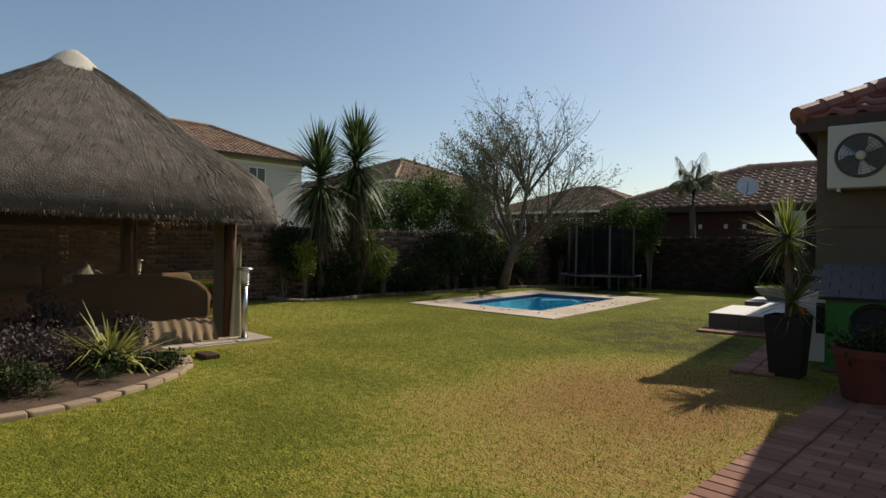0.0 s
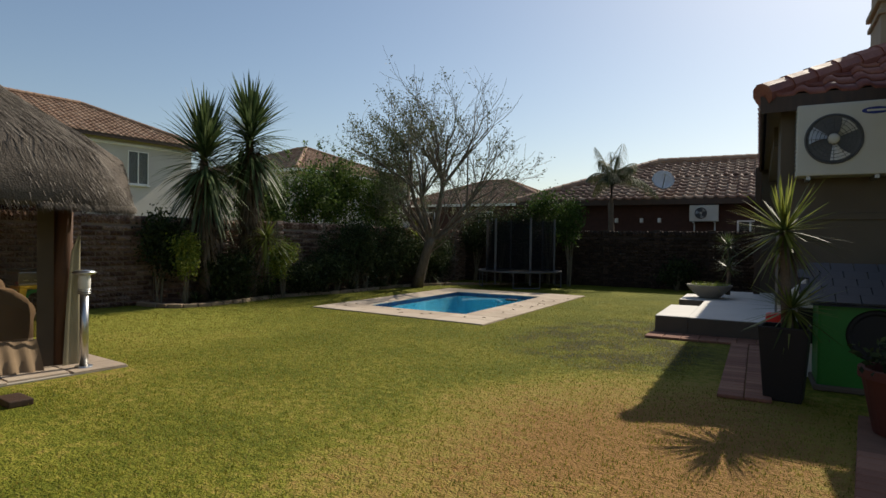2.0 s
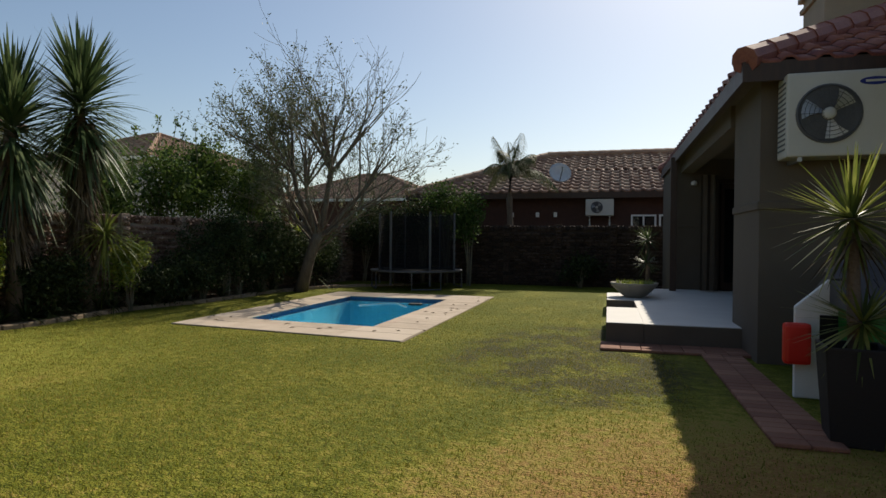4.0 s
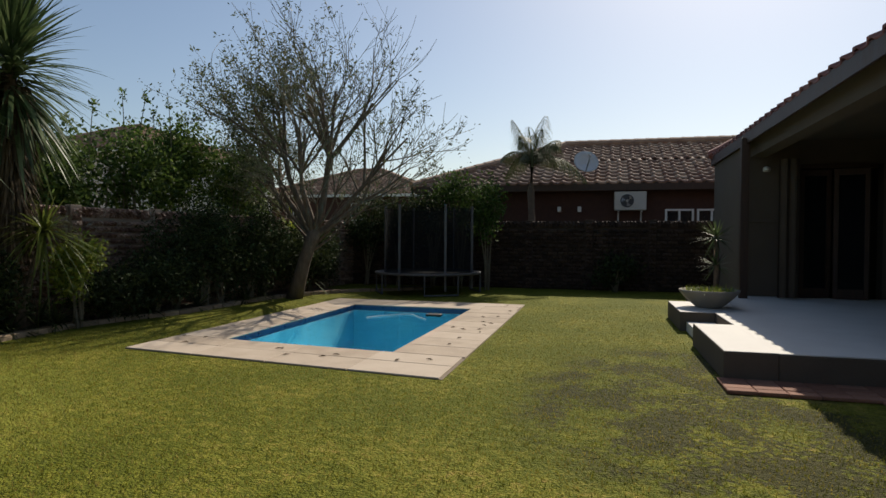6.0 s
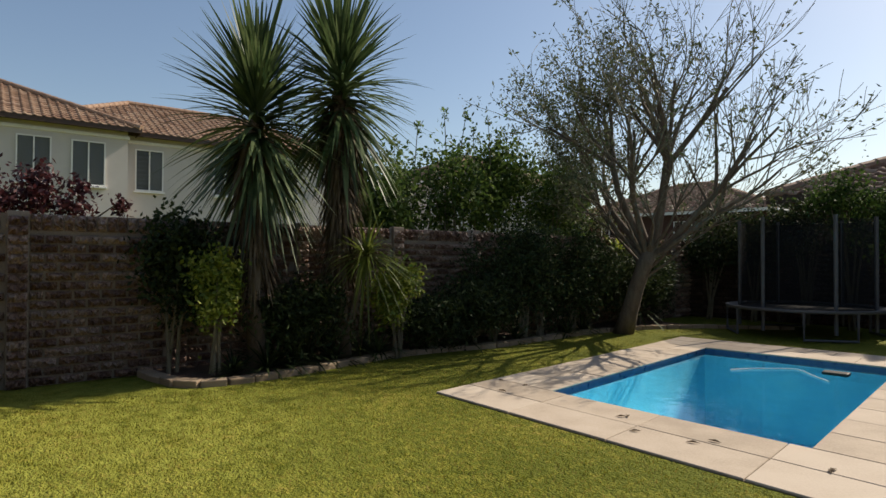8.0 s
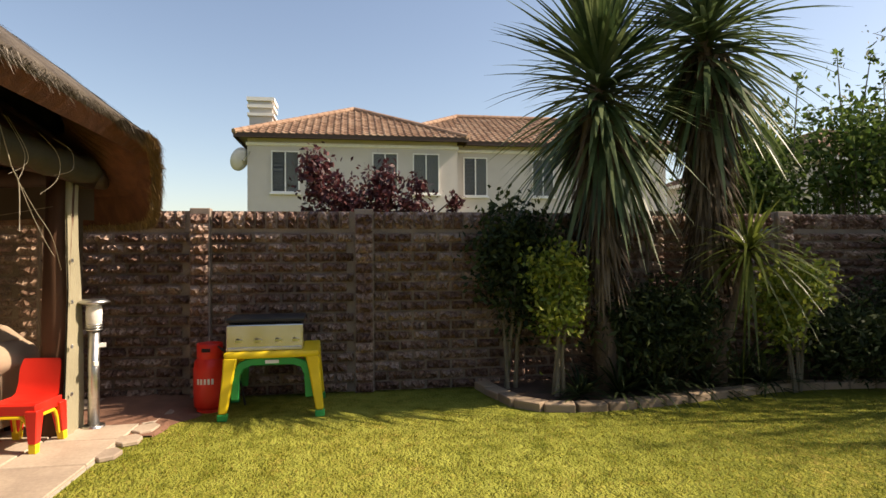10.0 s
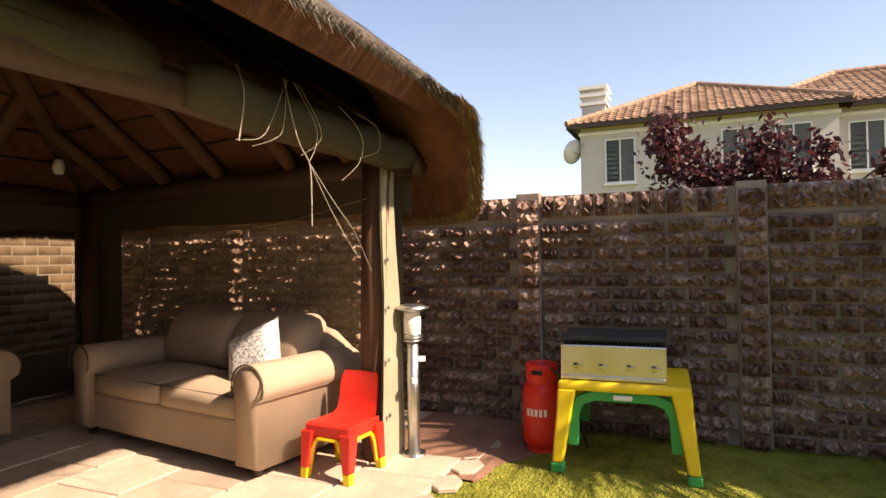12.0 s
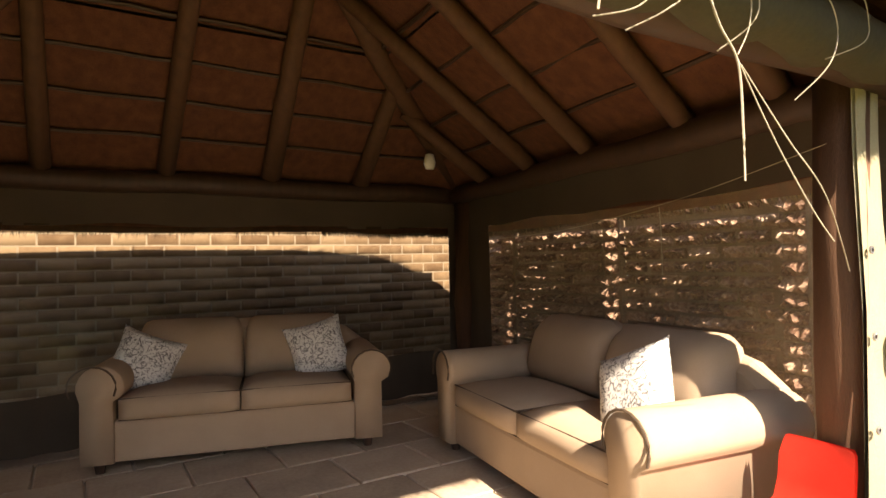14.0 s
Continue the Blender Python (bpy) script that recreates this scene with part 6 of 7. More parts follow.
def toy_kennel():
    p = thing("toy_house_front", "white plastic toy house front with arched window and red flap", "toy", Matrix.Translation((0.07, 13.47, 0)) @ Matrix.Rotation(radians(7), 4, "Z"))
    g = Geo()
    pts = [(0, 0), (0.5, 0), (0.5, 0.72), (0.25, 0.95), (0, 0.72)]
    g.loft([[(x, 0.0, z) for x, z in pts], [(x, 0.05, z) for x, z in pts]])
    part("front_panel", g, M["white_paint"], p, bevel=0.012)
    part("arch_window", Geo().box(0.17, 0.37, -0.006, -0.002, 0.32, 0.66), M["pot_dark"], p)
    part("flap", Geo().box(-0.1, 0.09, -0.12, -0.02, 0.28, 0.6), M["red_plastic"], p, bevel=0.03)


toy_kennel()


def red_pot():
    p = thing("plant_pot", "terracotta red plant pot with a dark shrub on the paving", "plant pot", Matrix.Translation((1.02, 11.75, 0.03)))
    part("pot", Geo().lathe([(0.001, 0), (0.2, 0), (0.27, 0.36), (0.29, 0.36), (0.29, 0.42), (0.25, 0.42), (0.24, 0.36), (0.001, 0.36)], 28), M["pot_red"], p, smooth=False)
    leaflets("foliage", rng.normal(size=(500, 3)) * [0.13, 0.13, 0.06] + [0, 0, 0.47], 0.03, M["leaf_dark"], p, rng)


red_pot()


# ---- planting ----
def yucca(x, y, h, head, n, trunk_r, label, extra=None):
    p = thing("yucca_tree", label, "tree", Matrix.Translation((x, y, 0)))
    pts = [(0.03 * math.sin(k * 1.1), 0.03 * math.cos(k * 1.7), h * k / 6) for k in range(7)]
    part("trunk", Geo().tube(pts, [trunk_r * (1.25 - 0.07 * k) for k in range(7)], 14), M["yucca_trunk"], p, smooth=True)
    t = rng.uniform(0, 1, n)
    ph = rng.uniform(0, 6.283, n)
    el = np.radians(86 - 140 * t ** 0.95)
    d = np.stack([np.cos(el) * np.cos(ph), np.cos(el) * np.sin(ph), np.sin(el)], 1) + rng.normal(0, 0.12, (n, 3))
    base = np.stack([0.05 * np.cos(ph), 0.05 * np.sin(ph), h + 0.12 - 0.95 * t], 1)
    strips("crown", base, d, head * rng.uniform(0.62, 1.0, n) * (1 - 0.15 * t), rng.uniform(0.045, 0.072, n), rng.uniform(0.0, 0.2, n) + 0.34 * t, M["leaf_yucca"], p, 5, shape=0.5)
    m = int(n * 1.7)
    z = h - 0.55 - rng.uniform(0, 1, m) ** 1.4 * (h - 1.75)
    ph = rng.uniform(0, 6.283, m)
    d = np.stack([np.cos(ph) * 0.3, np.sin(ph) * 0.3, -np.ones(m)], 1) + rng.normal(0, 0.16, (m, 3))
    r0 = trunk_r * (1.0 + 0.9 * np.clip((z - h + 1.6) / 1.0, 0, 1))
    base = np.stack([r0 * np.cos(ph), r0 * np.sin(ph), z], 1)
    strips("dead_skirt", base, d, rng.uniform(0.25, 0.6, m), rng.uniform(0.03, 0.055, m), 0.12, M["leaf_dead"], p, 3)
    if extra:
        for (dx, dy, z), q, ln in extra:
            d = rng.normal(size=(q, 3)) * [1, 1, 0.8] + [0, 0, 0.55]
            strips("side_rosette", np.array([[dx, dy, z]] * q), d, ln * rng.uniform(0.7, 1.1, q), 0.042, rng.uniform(0.2, 0.7, q), M["leaf_spike"], p, 4)
            part("side_stem", Geo().tube([(0.1, 0.05, max(0.05, z - 0.9)), (dx, dy, z)], [0.05, 0.035], 8), M["yucca_trunk"], p)
    return p


yucca(-9.5, 13.4, 3.05, 1.2, 540, 0.085, "tall yucca tree with a skirt of dry leaves against the wall")
yucca(-9.5, 14.42, 3.55, 1.24, 540, 0.095, "taller yucca tree with a spiky crown and dry leaves", [((0.3, 0.18, 1.25), 120, 0.78)])


def shrub(name, label, c, r, n, size, mat, stems=6, flat=0.0, core=0.5, trunk_h=0.0, aspect=0.5, lumps=9):
    """Bush of many small leaves in uneven clumps on thin stems."""
    p = thing(name, label, "shrub" if trunk_h < 1.2 else "tree", Matrix.Translation((c[0], c[1], 0)))
    r = np.asarray(r, float)
    cl = rng.normal(size=(lumps, 3))
    cl /= np.linalg.norm(cl, axis=1)[:, None]
    cl *= rng.uniform(0.35, 0.85, lumps)[:, None]
    k = rng.integers(lumps, size=n)
    q = cl[k] + rng.normal(size=(n, 3)) * 0.26
    pos = q * r + [0, 0, c[2]]
    pos[:, 2] = np.maximum(pos[:, 2], 0.05)
    leaflets("foliage", pos, size, mat, p, rng, flat, aspect)
    for s in range(stems):
        tip = cl[s % lumps] * r * 0.8 + [0, 0, c[2]]
        part("stem", Geo().tube([(0.05 * math.sin(s * 2.1), 0.05 * math.cos(s * 2.1), 0), (tip[0] * 0.4, tip[1] * 0.4, max(0.1, tip[2] * 0.5)), tuple(tip)], [0.022, 0.016, 0.006], 6), M["twig"], p)
    return p


shrub("lime_shrub", "lime green leafy shrub in front of the wall", (-9.36, 12.93, 0.9), (0.22, 0.27, 0.4), 2900, 0.032, M["leaf_lime"], stems=3, lumps=14)
shrub("wall_shrub", "dark green shrub climbing the wall", (-9.68, 12.6, 1.1), (0.3, 0.42, 0.6), 3600, 0.036, M["leaf_dark"], stems=4, lumps=14)
shrub("lime_shrub", "round lime green shrub beside the yucca", (-9.3, 15.1, 0.82), (0.26, 0.34, 0.4), 2800, 0.032, M["leaf_lime"], lumps=14)
for k, (y, h) in enumerate(((13.9, 0.6), (16.4, 0.62), (16.9, 0.85), (17.4, 1.0), (17.9, 1.02), (18.5, 1.0), (19.1, 0.98), (19.8, 0.95), (20.5, 0.9), (15.7, 0.42), (21.2, 0.8))):
    shrub("dark_shrub", "dark straggly garden shrub in the bed", (-9.5 + 0.14 * (k % 2), y, h), (0.45, 0.55, h * 0.72), 4600, 0.042, M["leaf_dark"], lumps=13, aspect=0.3)
for k, (x, y, l) in enumerate(((-9.35, 13.8, 0.55), (-9.4, 14.9, 0.5), (-9.3, 16.2, 0.6), (-9.35, 17.2, 0.65), (-9.3, 18.3, 0.5), (-9.5, 18.9, 0.7), (-9.25, 13.1, 0.4), (-9.45, 13.65, 0.9), (-9.5, 14.0, 1.0), (-9.4, 14.3, 0.9), (-9.55, 14.75, 0.95), (-9.3, 13.45, 0.7))):
    rosette("strap_leaf_plant", "strap-leaved plant with arching dark leaves", (x, y, 0), 60, l, 0.035, M["leaf_dark"], 0.8, 0.6)
rosette("strap_leaf_plant", "upright strap-leaved plant at the wall", (-9.6, 20.6, 0.3), 110, 1.25, 0.05, M["leaf_dark"], 0.3, 1.3)
rosette("yellow_strap_plant", "yellowish strap-leaved plant at the wall", (-9.7, 20.2, 1.3), 70, 0.6, 0.04, M["leaf_lime"], 0.4, 0.6)
for k, (y, z, ry) in enumerate(((15.9, 1.95, 0.6), (16.6, 2.15, 0.8), (17.7, 2.5, 0.9), (18.8, 2.6, 0.85), (19.9, 2.5, 0.8), (20.9, 2.25, 0.7))):
    shrub("tall_hedge", "tall leafy green hedge tree beyond the wall", (-11.2 - 0.3 * (k % 2), y, z), (0.7, ry, 0.95), 4800, 0.05, M["leaf_hedge"], stems=8, lumps=18, trunk_h=1.5)
p = thing("hedge_shoots", "thin upright shoots of the hedge against the sky", "plant", Matrix.Translation((-11.2, 16.8, 0)))
for k in range(7):
    y = -0.5 + 0.35 * k
    hh = 3.0 + 0.5 * rng.random() + (0.5 if k > 2 else 0)
    part("shoot", Geo().tube([(0, y, 1.6), (0.03, y + 0.05 * math.sin(k), hh * 0.8), (0.02, y + 0.12 * math.sin(k * 2), hh)], [0.014, 0.01, 0.005], 5), M["twig"], p)
    leaflets("tip_leaves", rng.normal(size=(22, 3)) * [0.04, 0.05, 0.07] + [0.02, y + 0.12 * math.sin(k * 2), hh - 0.05], 0.05, M["leaf_hedge"], p, rng)


def branching(seed, base, direction, length, radius, depth, spread, lift, out, tips):
    r = random.Random(seed)

    def grow(p, d, ln, rad, lev):
        pts, rs = [p], [rad]
        q, dd = p.copy(), d.copy()
        steps = 4
        for s in range(steps):
            dd = (dd + Vector((r.gauss(0, 0.09), r.gauss(0, 0.09), r.gauss(0, 0.05) + lift))).normalized()
            q = q + dd * (ln / steps)
            pts.append(q.copy())
            rs.append(max(0.004, rad * (1 - 0.45 * (s + 1) / steps)))
        out.append((pts, rs, lev))
        if lev >= 2:
            tips.extend(pts[2:])
        if lev >= depth:
            return
        for k in range(r.choice((2, 3, 3)) if lev else 5):
            s = r.randint(2, steps)
            dirn = (dd + Vector((r.gauss(0, spread), r.gauss(0, spread), r.gauss(0.05, spread * 0.5)))).normalized()
            grow(pts[s] if lev else pts[-1], dirn, ln * r.uniform(0.6, 0.85), rs[s] * 0.72, lev + 1)

    grow(Vector(base), Vector(direction).normalized(), length, radius, 0)


def bare_tree():
    p = thing("bare_tree", "leaning garden tree with bare winter twigs and few small leaves", "tree", Matrix.Translation((-9.05, 19.4, 0)))
    out, tips = [], []
    trunk = [(0, 0, -0.02), (0.12, 0, 0.35), (0.26, -0.02, 0.75), (0.42, -0.02, 1.15), (0.5, 0, 1.35)]
    part("trunk", Geo().tube(trunk, [0.17, 0.135, 0.12, 0.12, 0.13], 14), M["bark"], p, smooth=True)
    limbs = [((-0.85, 0.1, 0.8), 1.6, 0.07), ((-0.3, -0.25, 1.0), 1.75, 0.08), ((0.0, 0.2, 1.1), 1.8, 0.085), ((0.35, -0.1, 0.95), 1.75, 0.08), ((0.95, 0.15, 0.75), 1.6, 0.065), ((-0.45, 0.4, 1.0), 1.6, 0.06), ((0.15, -0.5, 0.95), 1.5, 0.06), ((-1.2, -0.1, 0.7), 1.6, 0.055), ((1.2, -0.2, 0.55), 1.4, 0.05)]
    for k, (d, ln, rad) in enumerate(limbs):
        branching(100 + k, (0.47, 0, 1.22), d, ln * 0.9, rad, 4, 0.46, 0.05, out, tips)
    for k in range(9):
        a = 0.7 * k + 0.3
        branching(160 + k, (0.3 + 0.025 * k, 0, 0.85 + 0.06 * k), (math.cos(a) * 1.0, math.sin(a) * 0.8, 0.75), 0.95, 0.028, 3, 0.5, 0.03, out, tips)
    for lev, name in ((0, "limb"), (1, "branch")):
        for pts, rs, l in out:
            if l == lev:
                part(name, Geo().tube(pts, rs, 7, False), M["bark"], p, smooth=True)
    g = Geo()
    for pts, rs, l in out:
        if l >= 2:
            g.tube(pts, [max(0.0036, q * 0.85) for q in rs], 4, False)
    tagged(part("twig", g, M["twig"], p), kind="stuff")
    T = np.array([tuple(t) for t in tips])
    w = np.clip(0.35 + (0.3 - T[:, 0]) * 0.4, 0.12, 1.0)
    T = T[rng.uniform(0, 1, len(T)) < w]
    pos = np.repeat(T, 8, 0) + rng.normal(0, 0.08, (len(T) * 8, 3))
    leaflets("foliage", rng.permutation(pos)[:15000], 0.042, M["leaf_olive"], p, rng, aspect=0.35)


bare_tree()
for k, (x, y, z, rx, rz) in enumerate(((-8.6, 23.1, 1.7, 0.8, 0.6), (-7.7, 23.2, 1.95, 0.8, 0.65), (-6.9, 23.0, 2.1, 0.75, 0.65), (-6.2, 22.9, 1.85, 0.5, 0.7), (-9.4, 22.9, 1.6, 0.7, 0.7))):
    shrub("creeper", "dense green creeper over the back wall behind the trampoline", (x, y, z), (rx, 0.4, rz), 2600, 0.045, M["leaf_green"] if k in (2, 3) else M["leaf_dark"], lumps=16, trunk_h=1.5)
shrub("dark_shrub", "low dark shrub at the back wall", (-3.4, 23.6, 0.5), (0.6, 0.4, 0.4), 1200, 0.045, M["leaf_dark"])


def feather_palm():
    p = thing("feather_palm", "slender feather palm at the back wall", "palm", Matrix.Translation((-5.55, 24.4, 0)))
    part("trunk", Geo().tube([(0, 0, 0), (0.05, 0, 1.2), (0.0, 0, 2.4), (0.03, 0, 3.1)], [0.13, 0.1, 0.09, 0.07], 10), M["yucca_trunk"], p, smooth=True)
    fr = []
    for k in range(15):
        az = k * 2.4 + rng.normal(0, 0.2)
        up = 0.8 + 0.17 * k if k < 8 else 2.0 + 0.3 * (k - 8)
        fr.append(((math.cos(az), math.sin(az), up), rng.uniform(1.3, 1.9), 0.85 - 0.045 * k))
    for d, ln, dr in fr:
        d = np.array(d) / np.linalg.norm(d)
        s = np.linspace(0, 1, 90)
        spine = np.array([0.03, 0, 3.05]) + d * (ln * s)[:, None] + np.array([0, 0, -1.0]) * (dr * ln * s * s)[:, None]
        fp = part("frond_stem", Geo().tube(spine[::9], [0.018 - 0.0014 * k for k in range(len(spine[::9]))], 5), M["leaf_green"], p)
        tg = np.gradient(spine, axis=0)
        tg /= np.linalg.norm(tg, axis=1)[:, None]
        sd = np.cross(tg, [0, 0, 1.0])
        sd /= np.linalg.norm(sd, axis=1)[:, None] + 1e-9
        b = np.concatenate([spine[4:], spine[4:], spine[6:]])
        dd = np.concatenate([sd[4:] + tg[4:] * 0.6, -sd[4:] + tg[4:] * 0.6, tg[6:] + [0, 0, -0.7]])
        strips("frond", b, dd + rng.normal(0, 0.1, dd.shape), np.concatenate([0.42 * np.sin(np.pi * (0.12 + 0.8 * s[4:]))] * 2 + [0.3 * np.sin(np.pi * (0.12 + 0.8 * s[6:]))]), 0.013, 0.9, M["leaf_olive"], p, 2)


feather_palm()


def plum_tree():
    p = thing("purple_plum_tree", "purple-leaved plum tree beyond the wall", "tree", Matrix.Translation((-11.6, 11.5, 0)))
    part("trunk", Geo().tube([(0, 0, 0), (0.0, 0.03, 0.7), (0, 0, 1.3)], [0.07, 0.06, 0.05], 10), M["bark"], p, smooth=True)
    for y, z, r, n in ((-0.7, 2.25, 0.2, 420), (-0.6, 2.0, 0.26, 620), (-0.35, 1.8, 0.28, 700), (0.0, 1.85, 0.28, 700), (0.1, 2.1, 0.2, 380), (0.42, 1.8, 0.22, 400), (0.5, 2.05, 0.13, 180), (0.95, 1.85, 0.12, 150), (-0.75, 1.65, 0.14, 130)):
        part("branch", Geo().tube([(0, 0, 1.2), (0.0, y * 0.5, (1.2 + z) / 2), (0.02, y, z + r * 0.7)], [0.03, 0.018, 0.006], 6), M["bark"], p)
        leaflets("foliage", rng.normal(size=(n, 3)) * [r * 0.55, r * 0.48, r * 0.58] + [0, y, z], 0.04, M["leaf_plum"], p, rng)


plum_tree()

# bed beside the shelter
rosette("phormium", "yellow variegated flax with arching leaves in the bed", (-4.15, 7.6, 0.02), 150, 0.7, 0.036, M["leaf_phormium"], 0.75, 0.9)
for k, (x, y, z, r, mt, lab) in enumerate(((-4.75, 7.95, 0.25, 0.22, "leaf_purple", "low shrub with silvery purple flowers"), (-4.4, 7.35, 0.2, 0.36, "leaf_purple", "low dark purple groundcover shrub"), (-3.9, 7.5, 0.14, 0.22, "leaf_dark", "small dark green tussock shrub"),
                                          (-3.95, 7.95, 0.12, 0.2, "leaf_dark", "small green tussock shrub"), (-4.7, 6.9, 0.28, 0.4, "leaf_purple", "low dark purple groundcover shrub"), (-3.6, 6.75, 0.16, 0.24, "leaf_dark", "small green tussock shrub"), (-4.3, 6.2, 0.2, 0.4, "leaf_purple", "low dark groundcover shrub"), (-5.0, 7.1, 0.4, 0.35, "leaf_purple", "flowering lavender shrub in the bed"))):
    shrub("bed_shrub", lab, (x, y, z), (r, r, z * 0.8), 1100, 0.022, M[mt], lumps=14)
for x, y in ((-3.45, 6.95), (-3.95, 7.75), (-3.6, 7.4), (-4.1, 7.95)):
    rosette("grass_tussock", "low dark grass tussock at the kerb", (x, y, 0), 130, 0.2, 0.008, M["leaf_dark"], 0.7, 0.6)

# beds of soil
g = Geo()
edge = [(-9.62, 12.45), (-9.1, 12.58), (-8.99, 13.05), (-9.06, 13.6), (-9.2, 14.2), (-9.38, 15.0), (-9.36, 15.8), (-9.2, 16.6), (-9.3, 17.8), (-9.4, 19.0), (-9.2, 20.2), (-8.7, 21.2)]
g.sheet([[(x, y, 0.035) for x, y in edge], [(-10.0, y, 0.06) for x, y in edge]])
single("flower_bed", g, M["soil"], "dark mulched flower bed along the wall", "flower bed", kind="structure")
edge2 = [(-2.9, 5.6), (-3.0, 6.3), (-3.02, 6.85), (-3.15, 7.2), (-3.35, 7.6), (-3.6, 7.95), (-4.0, 8.24), (-4.5, 8.4)]
single("flower_bed", Geo().sheet([[(x, y, 0.03) for x, y in edge2], [(-5.2, 5.4 + 0.42 * k, 0.05) for k in range(8)]]), M["soil"], "dark flower bed beside the shelter", "flower bed", kind="structure")


def resample(pts, step):
    out, acc = [Vector((*pts[0], 0))], 0.0
    P2 = [Vector((*p, 0)) for p in pts]
    for a, b in zip(P2, P2[1:]):
        L = (b - a).length
        t = step - acc
        while t < L:
            out.append(a.lerp(b, t / L))
            t += step
        acc = (acc + L) % step
    return out


def kerb_line(pts, label, w=0.14, h=0.07, step=0.25):
    k = thing("garden_kerb", label, "kerb", kind="structure")
    q = resample(pts, step)
    me = [Geo().loft([[(-step / 2 + 0.006, -w / 2, z), (step / 2 - 0.006, -w / 2, z), (step / 2 - 0.006, w / 2, z), (-step / 2 + 0.006, w / 2, z)] for z in (-0.03, h)]).mesh("kerb_stone", M["kerb"], False, 0.014, 2) for _ in range(1)]
    for i, (a, b) in enumerate(zip(q, q[1:])):
        d = b - a
        m = Matrix.Translation((a + b) / 2 + Vector((0, 0, -0.012 * rng.random()))) @ Matrix.Rotation(math.atan2(d.y, d.x) + rng.normal(0, 0.04), 4, "Z") @ Matrix.Rotation(rng.normal(0, 0.03), 4, "X")
        part("kerb_stone", me[0], None, k, at=m)


kerb_line([(-9.95, 12.4)] + edge + [(-7.5, 22.3)], "sandy stone kerb edging the wall bed")
kerb_line(edge2, "sandy stone kerb edging the shelter bed", 0.12, 0.045, 0.23)
single("drain_cover", Geo().box(-4.45, -4.18, 8.5, 8.66, 0, 0.05), M["dark_timber"], "small dark drain cover in the grass", "drain", bevel=0.01)

# ---- paved surfaces, piece by piece ----
def shared_slab(cache, name, w, d, h, mat, bev):
    key = (round(w, 3), round(d, 3))
    if key not in cache:
        cache[key] = Geo().box(-w / 2, w / 2, -d / 2, d / 2, 0, h).mesh(name, mat, False, bev, 1)
    return cache[key]


def lay(parent, name, x0, x1, y0, y1, w, d, h, mat, joint=0.012, bond=0.0, bev=0.006, z=0.0, lift=0.004, m=None):
    cache = {}
    ny = max(1, round((y1 - y0) / d))
    d = (y1 - y0) / ny
    for j in range(ny):
        off = bond * w if j % 2 else 0.0
        x = x0 - off
        while x < x1 - 0.02:
            a, b = max(x, x0), min(x + w, x1)
            if b - a > 0.05:
                me = shared_slab(cache, name, b - a - joint, d - joint, h, mat, bev)
                part(name, me, None, parent, at=Matrix.Translation(((a + b) / 2, y0 + d * (j + 0.5), z + lift * rng.random())) @ Matrix.Rotation(rng.normal(0, 0.002), 4, "X"))
            x += w


def lay_warped(parent, name, x0, x1, y0, y1, w, d, z0, z1, mat, joint=0.006, bond=0.0):
    """Slabs in rows over a stretch of the deck's plan, each cut to the deck's askew outline."""
    ny = max(1, round((y1 - y0) / d))
    d = (y1 - y0) / ny
    for j in range(ny):
        x = x0 - (bond * w if j % 2 else 0.0)
        while x < x1 - 0.02:
            a, b = max(x, x0) + joint / 2, min(x + w, x1) - joint / 2
            if b - a > 0.05:
                lift = 0.003 * rng.random()
                c = [(a, y0 + d * j + joint / 2), (b, y0 + d * j + joint / 2), (b, y0 + d * (j + 1) - joint / 2), (a, y0 + d * (j + 1) - joint / 2)]
                part(name, Geo().loft([[pool_point(*q, z) for q in c] for z in (z0, z1 + lift)]), mat, parent, bevel=0.005, seg=1)
            x += w


deck = thing("pool_deck", "sandy concrete slab surround of the pool", "paving", HM, kind="structure")
u0, u1, v0, v1 = DECK
a0, a1, b0, b1 = WATER
g = Geo()
for q in ((u0, u1, v0, b0), (u0, u1, b1, v1), (u0, a0, b0, b1), (a1, u1, b0, b1)):
    g.loft([[pool_point(q[0], q[2], z), pool_point(q[1], q[2], z), pool_point(q[1], q[3], z), pool_point(q[0], q[3], z)] for z in (-0.03, 0.005)])
part("deck_bed", g, M["deck_joint"], deck)
lay_warped(deck, "paving_slab", u0, u1, v0, v0 + 0.42, 0.9, 0.42, 0.0, 0.015, M["deck"])
lay_warped(deck, "paving_slab", u0, u1, v0 + 0.42, b0 + 0.03, 0.9, 0.5, 0.0, 0.015, M["deck"], bond=0.5)
lay_warped(deck, "paving_slab", u0, u1, b1 - 0.03, v1, 0.6, 0.42, 0.0, 0.015, M["deck"], bond=0.5)
lay_warped(deck, "paving_slab", u0, a0 + 0.03, b0 + 0.03, b1 - 0.03, 0.4, 0.44, 0.0, 0.015, M["deck"])
lay_warped(deck, "paving_slab", a1 - 0.03, u1, b0 + 0.03, b1 - 0.03, 0.8, 0.44, 0.0, 0.015, M["deck"])
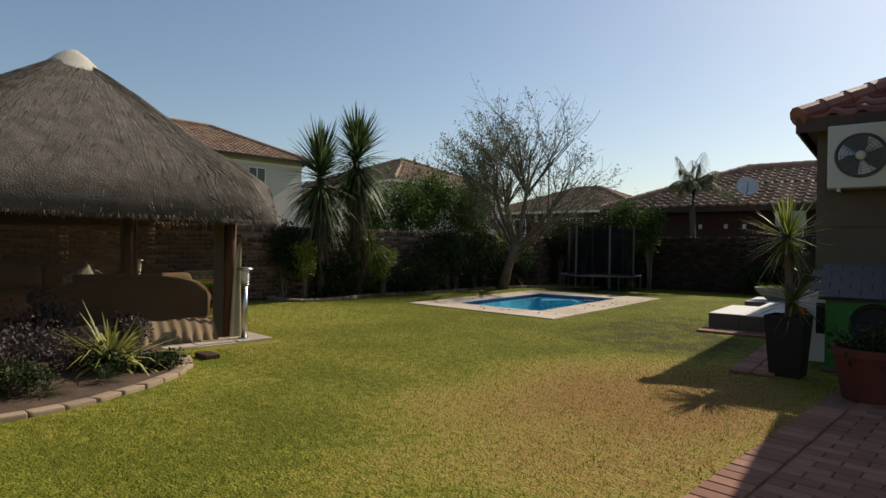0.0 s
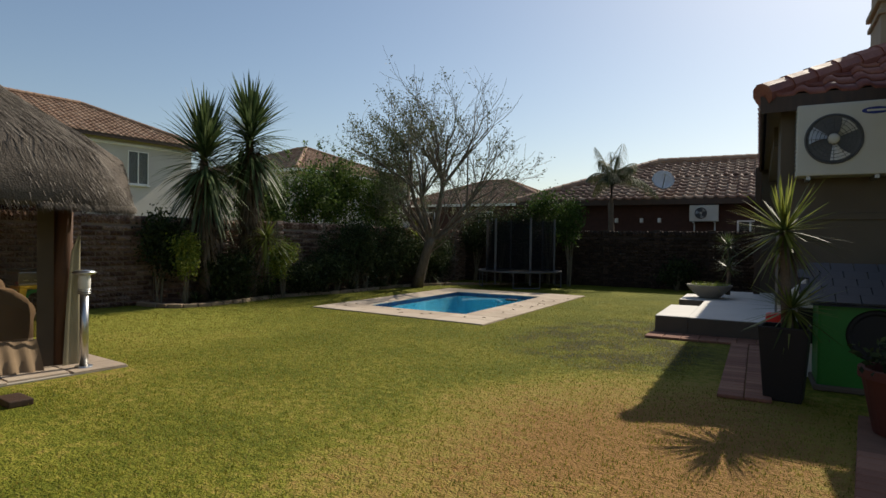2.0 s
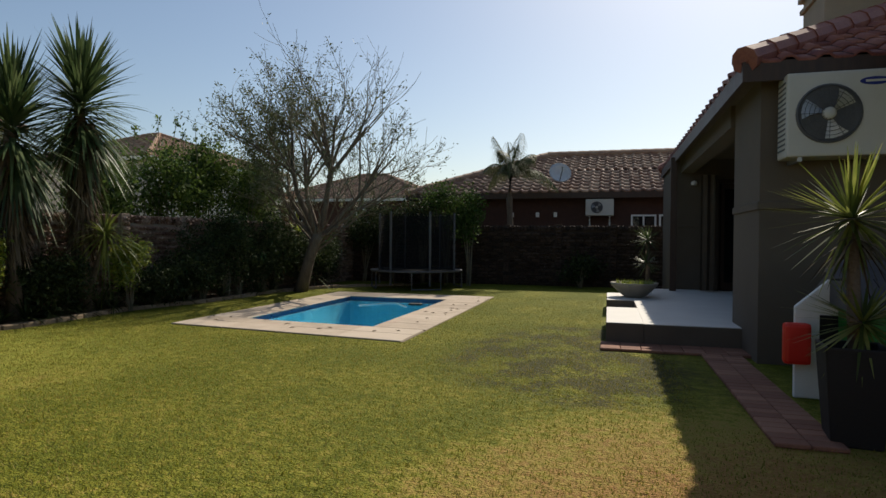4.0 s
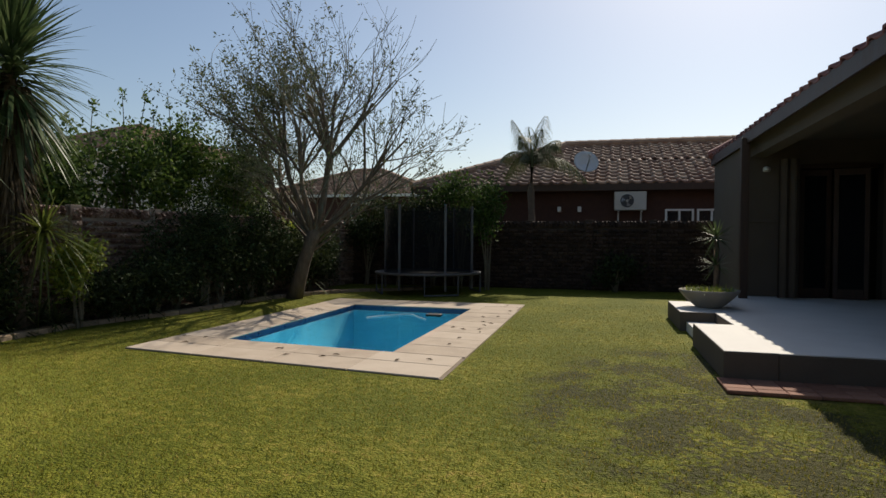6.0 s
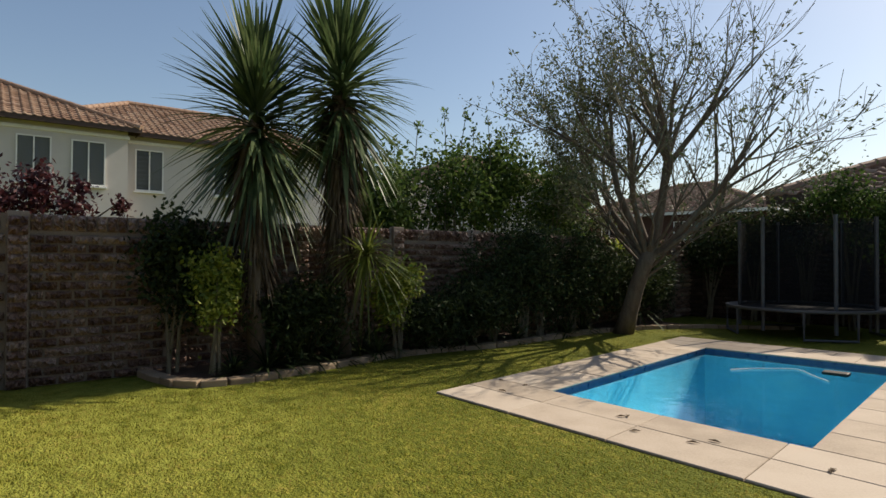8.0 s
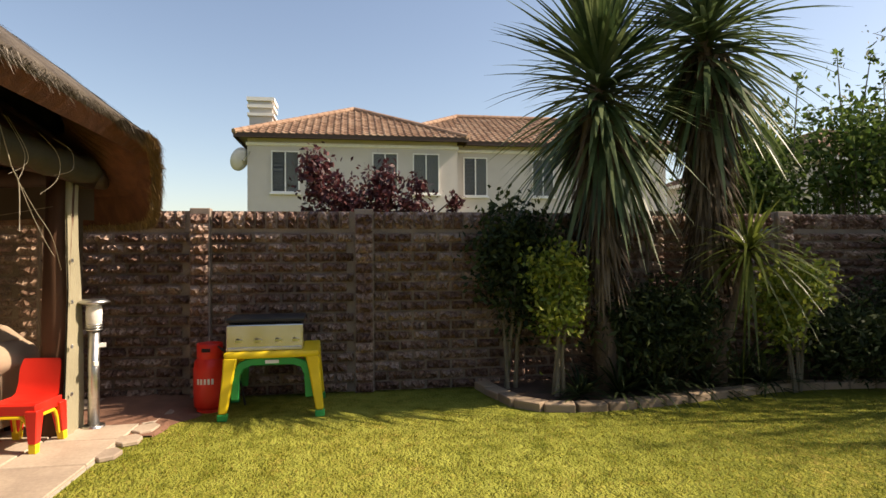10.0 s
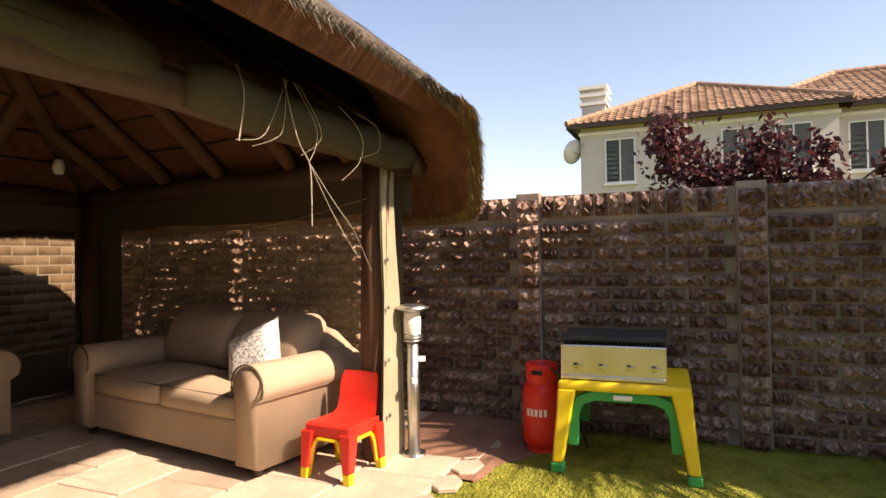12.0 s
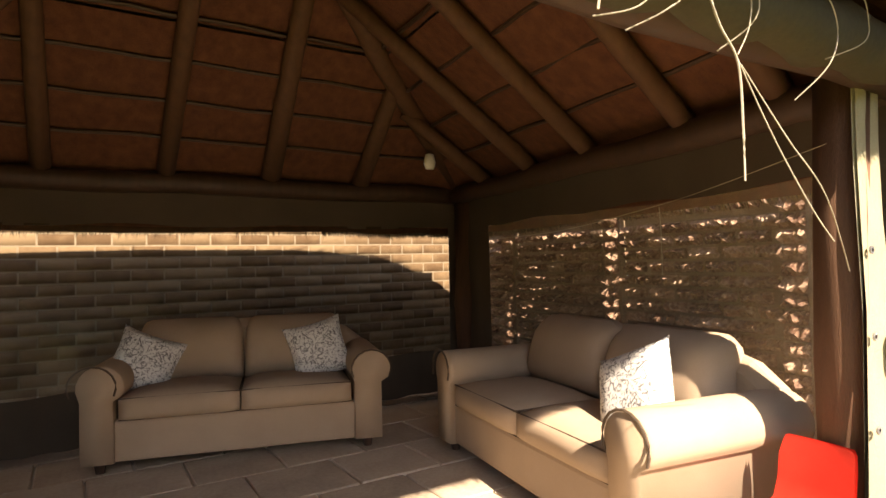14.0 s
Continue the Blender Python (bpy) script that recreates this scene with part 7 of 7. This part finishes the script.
for k in range(26):
    q = rng.uniform(0, 1)
    u, v = (rng.uniform(-0.75, -0.05), rng.uniform(0.2, 4.9)) if k < 18 else (rng.uniform(-3.6, -0.2), rng.uniform(0.1, 0.9))
    single("fallen_leaf", Geo().add([(-0.045, 0, 0.0), (0, -0.014, 0.012), (0.05, 0, 0.004), (0, 0.014, 0.012)], ((0, 1, 2), (0, 2, 3))), M["leaf_dead"], "dry brown leaf fallen on the pool deck", "leaf", group="fallen leaves", at=HM @ Matrix.Translation(pool_point(u, v, 0.02)) @ Matrix.Rotation(rng.uniform(0, 6.28), 4, "Z"))

floor = thing("shelter_floor", "worn sandy concrete slab floor under the thatch", "floor", kind="structure")
part("floor_bed", Geo().box(-10.0, -4.95, 4.9, 9.72, -0.1, 0.012), M["mortar"], floor)
lay(floor, "floor_slab", -10.0, -4.95, 4.9, 9.72, 0.5, 0.5, 0.028, M["slab"], bond=0.5)
g = Geo()
rows = []
for k in range(15):
    x = -10.1 + 0.09 * k
    lie = min(1.0, max(0.0, (-9.02 - x) / 0.16))
    far = 10.02 + 0.1 * noise.noise(Vector((x * 4, 0, 0))) - 0.16 * max(0.0, (x + 9.3) / 0.5)
    rows.append([(x, y, 0.014 + z * lie) for y, z in ((9.05, 0.0), (9.2, 0.026), (9.5, 0.03), (9.74, 0.024), (9.88, 0.008))] + [(x, far, 0.003)])
g.sheet(rows)
single("bare_soil", g, M["red_soil"], "bare reddish soil between floor and lawn", "soil", kind="structure")
side = thing("broken_paving", "broken sandy paving stones at the edge of the floor", "paving", kind="structure")
for k, (x, y, r) in enumerate(((-9.2, 9.76, 0.11), (-9.0, 9.79, 0.13), (-8.74, 9.77, 0.12), (-8.45, 9.75, 0.11), (-9.42, 9.8, 0.09))):
    ring = [(x + r * (0.8 + 0.4 * rng.random()) * math.cos(a * 1.047 + k), y + 0.7 * r * (0.8 + 0.4 * rng.random()) * math.sin(a * 1.047 + k)) for a in range(6)]
    part("floor_slab", Geo().loft([[(*q, z) for q in ring] for z in (0.0, 0.03)]), M["slab"], side, bevel=0.006, seg=1)

pave = thing("brick_paving", "red brick paving beside the house", "paving", kind="structure")
part("paving_bed", Geo().box(0.74, 4.0, 6.4, 12.15, -0.1, 0.02), M["red_soil"], pave)
lay(pave, "paver", 0.74, 0.96, 8.2, 11.2, 0.22, 0.115, 0.03, M["paver"], joint=0.006)
lay(pave, "paver", 0.97, 2.6, 8.2, 12.1, 0.22, 0.11, 0.028, M["paver"], joint=0.004, bond=0.5)
step = thing("brick_step", "brick paving strip in front of the patio platform", "paving", HM, kind="structure")
lay(step, "paver", 2.26, 4.0, 0.0, 0.46, 0.22, 0.115, 0.03, M["paver"], joint=0.005)
lay(step, "paver", 3.3, 3.7, -2.9, -0.02, 0.2, 0.11, 0.03, M["paver"], joint=0.005)

# ---- walls, last ----
cast_wall("wall_west", "brown precast wall with rough brick relief and pillars", Matrix.Translation((W1, 0, 0)), 13.3, PIL0, near=(9.85, 12.7))
cast_wall("wall_west_rear", "brown precast wall with rough brick relief behind the shelter", Matrix.Translation((W1, PIL0, 0)) @ Matrix.Rotation(radians(-4.8), 4, "Z"), 4 * PITCH - 0.01, -4 * PITCH)
cast_wall("wall_north", "brown precast garden wall at the back, shade put into its colour", HM @ Matrix.Translation((0, 9.35, 0)) @ Matrix.Rotation(radians(-90), 4, "Z"), 17.5, -7.4, face="cast_brick_shaded", cast="cast_wall_shaded")
plain_bricks("wall_south", "pale brick garden wall behind the shelter, sunlit above", Matrix.Translation((-10.0, 4.72, 0)) @ Matrix.Rotation(radians(90), 4, "Z") @ Matrix.Translation((0, -14.2, 0)), 15.0, 2.0, 0.24, 0.085, 0.014, M["pale_brick"], M["mortar"])
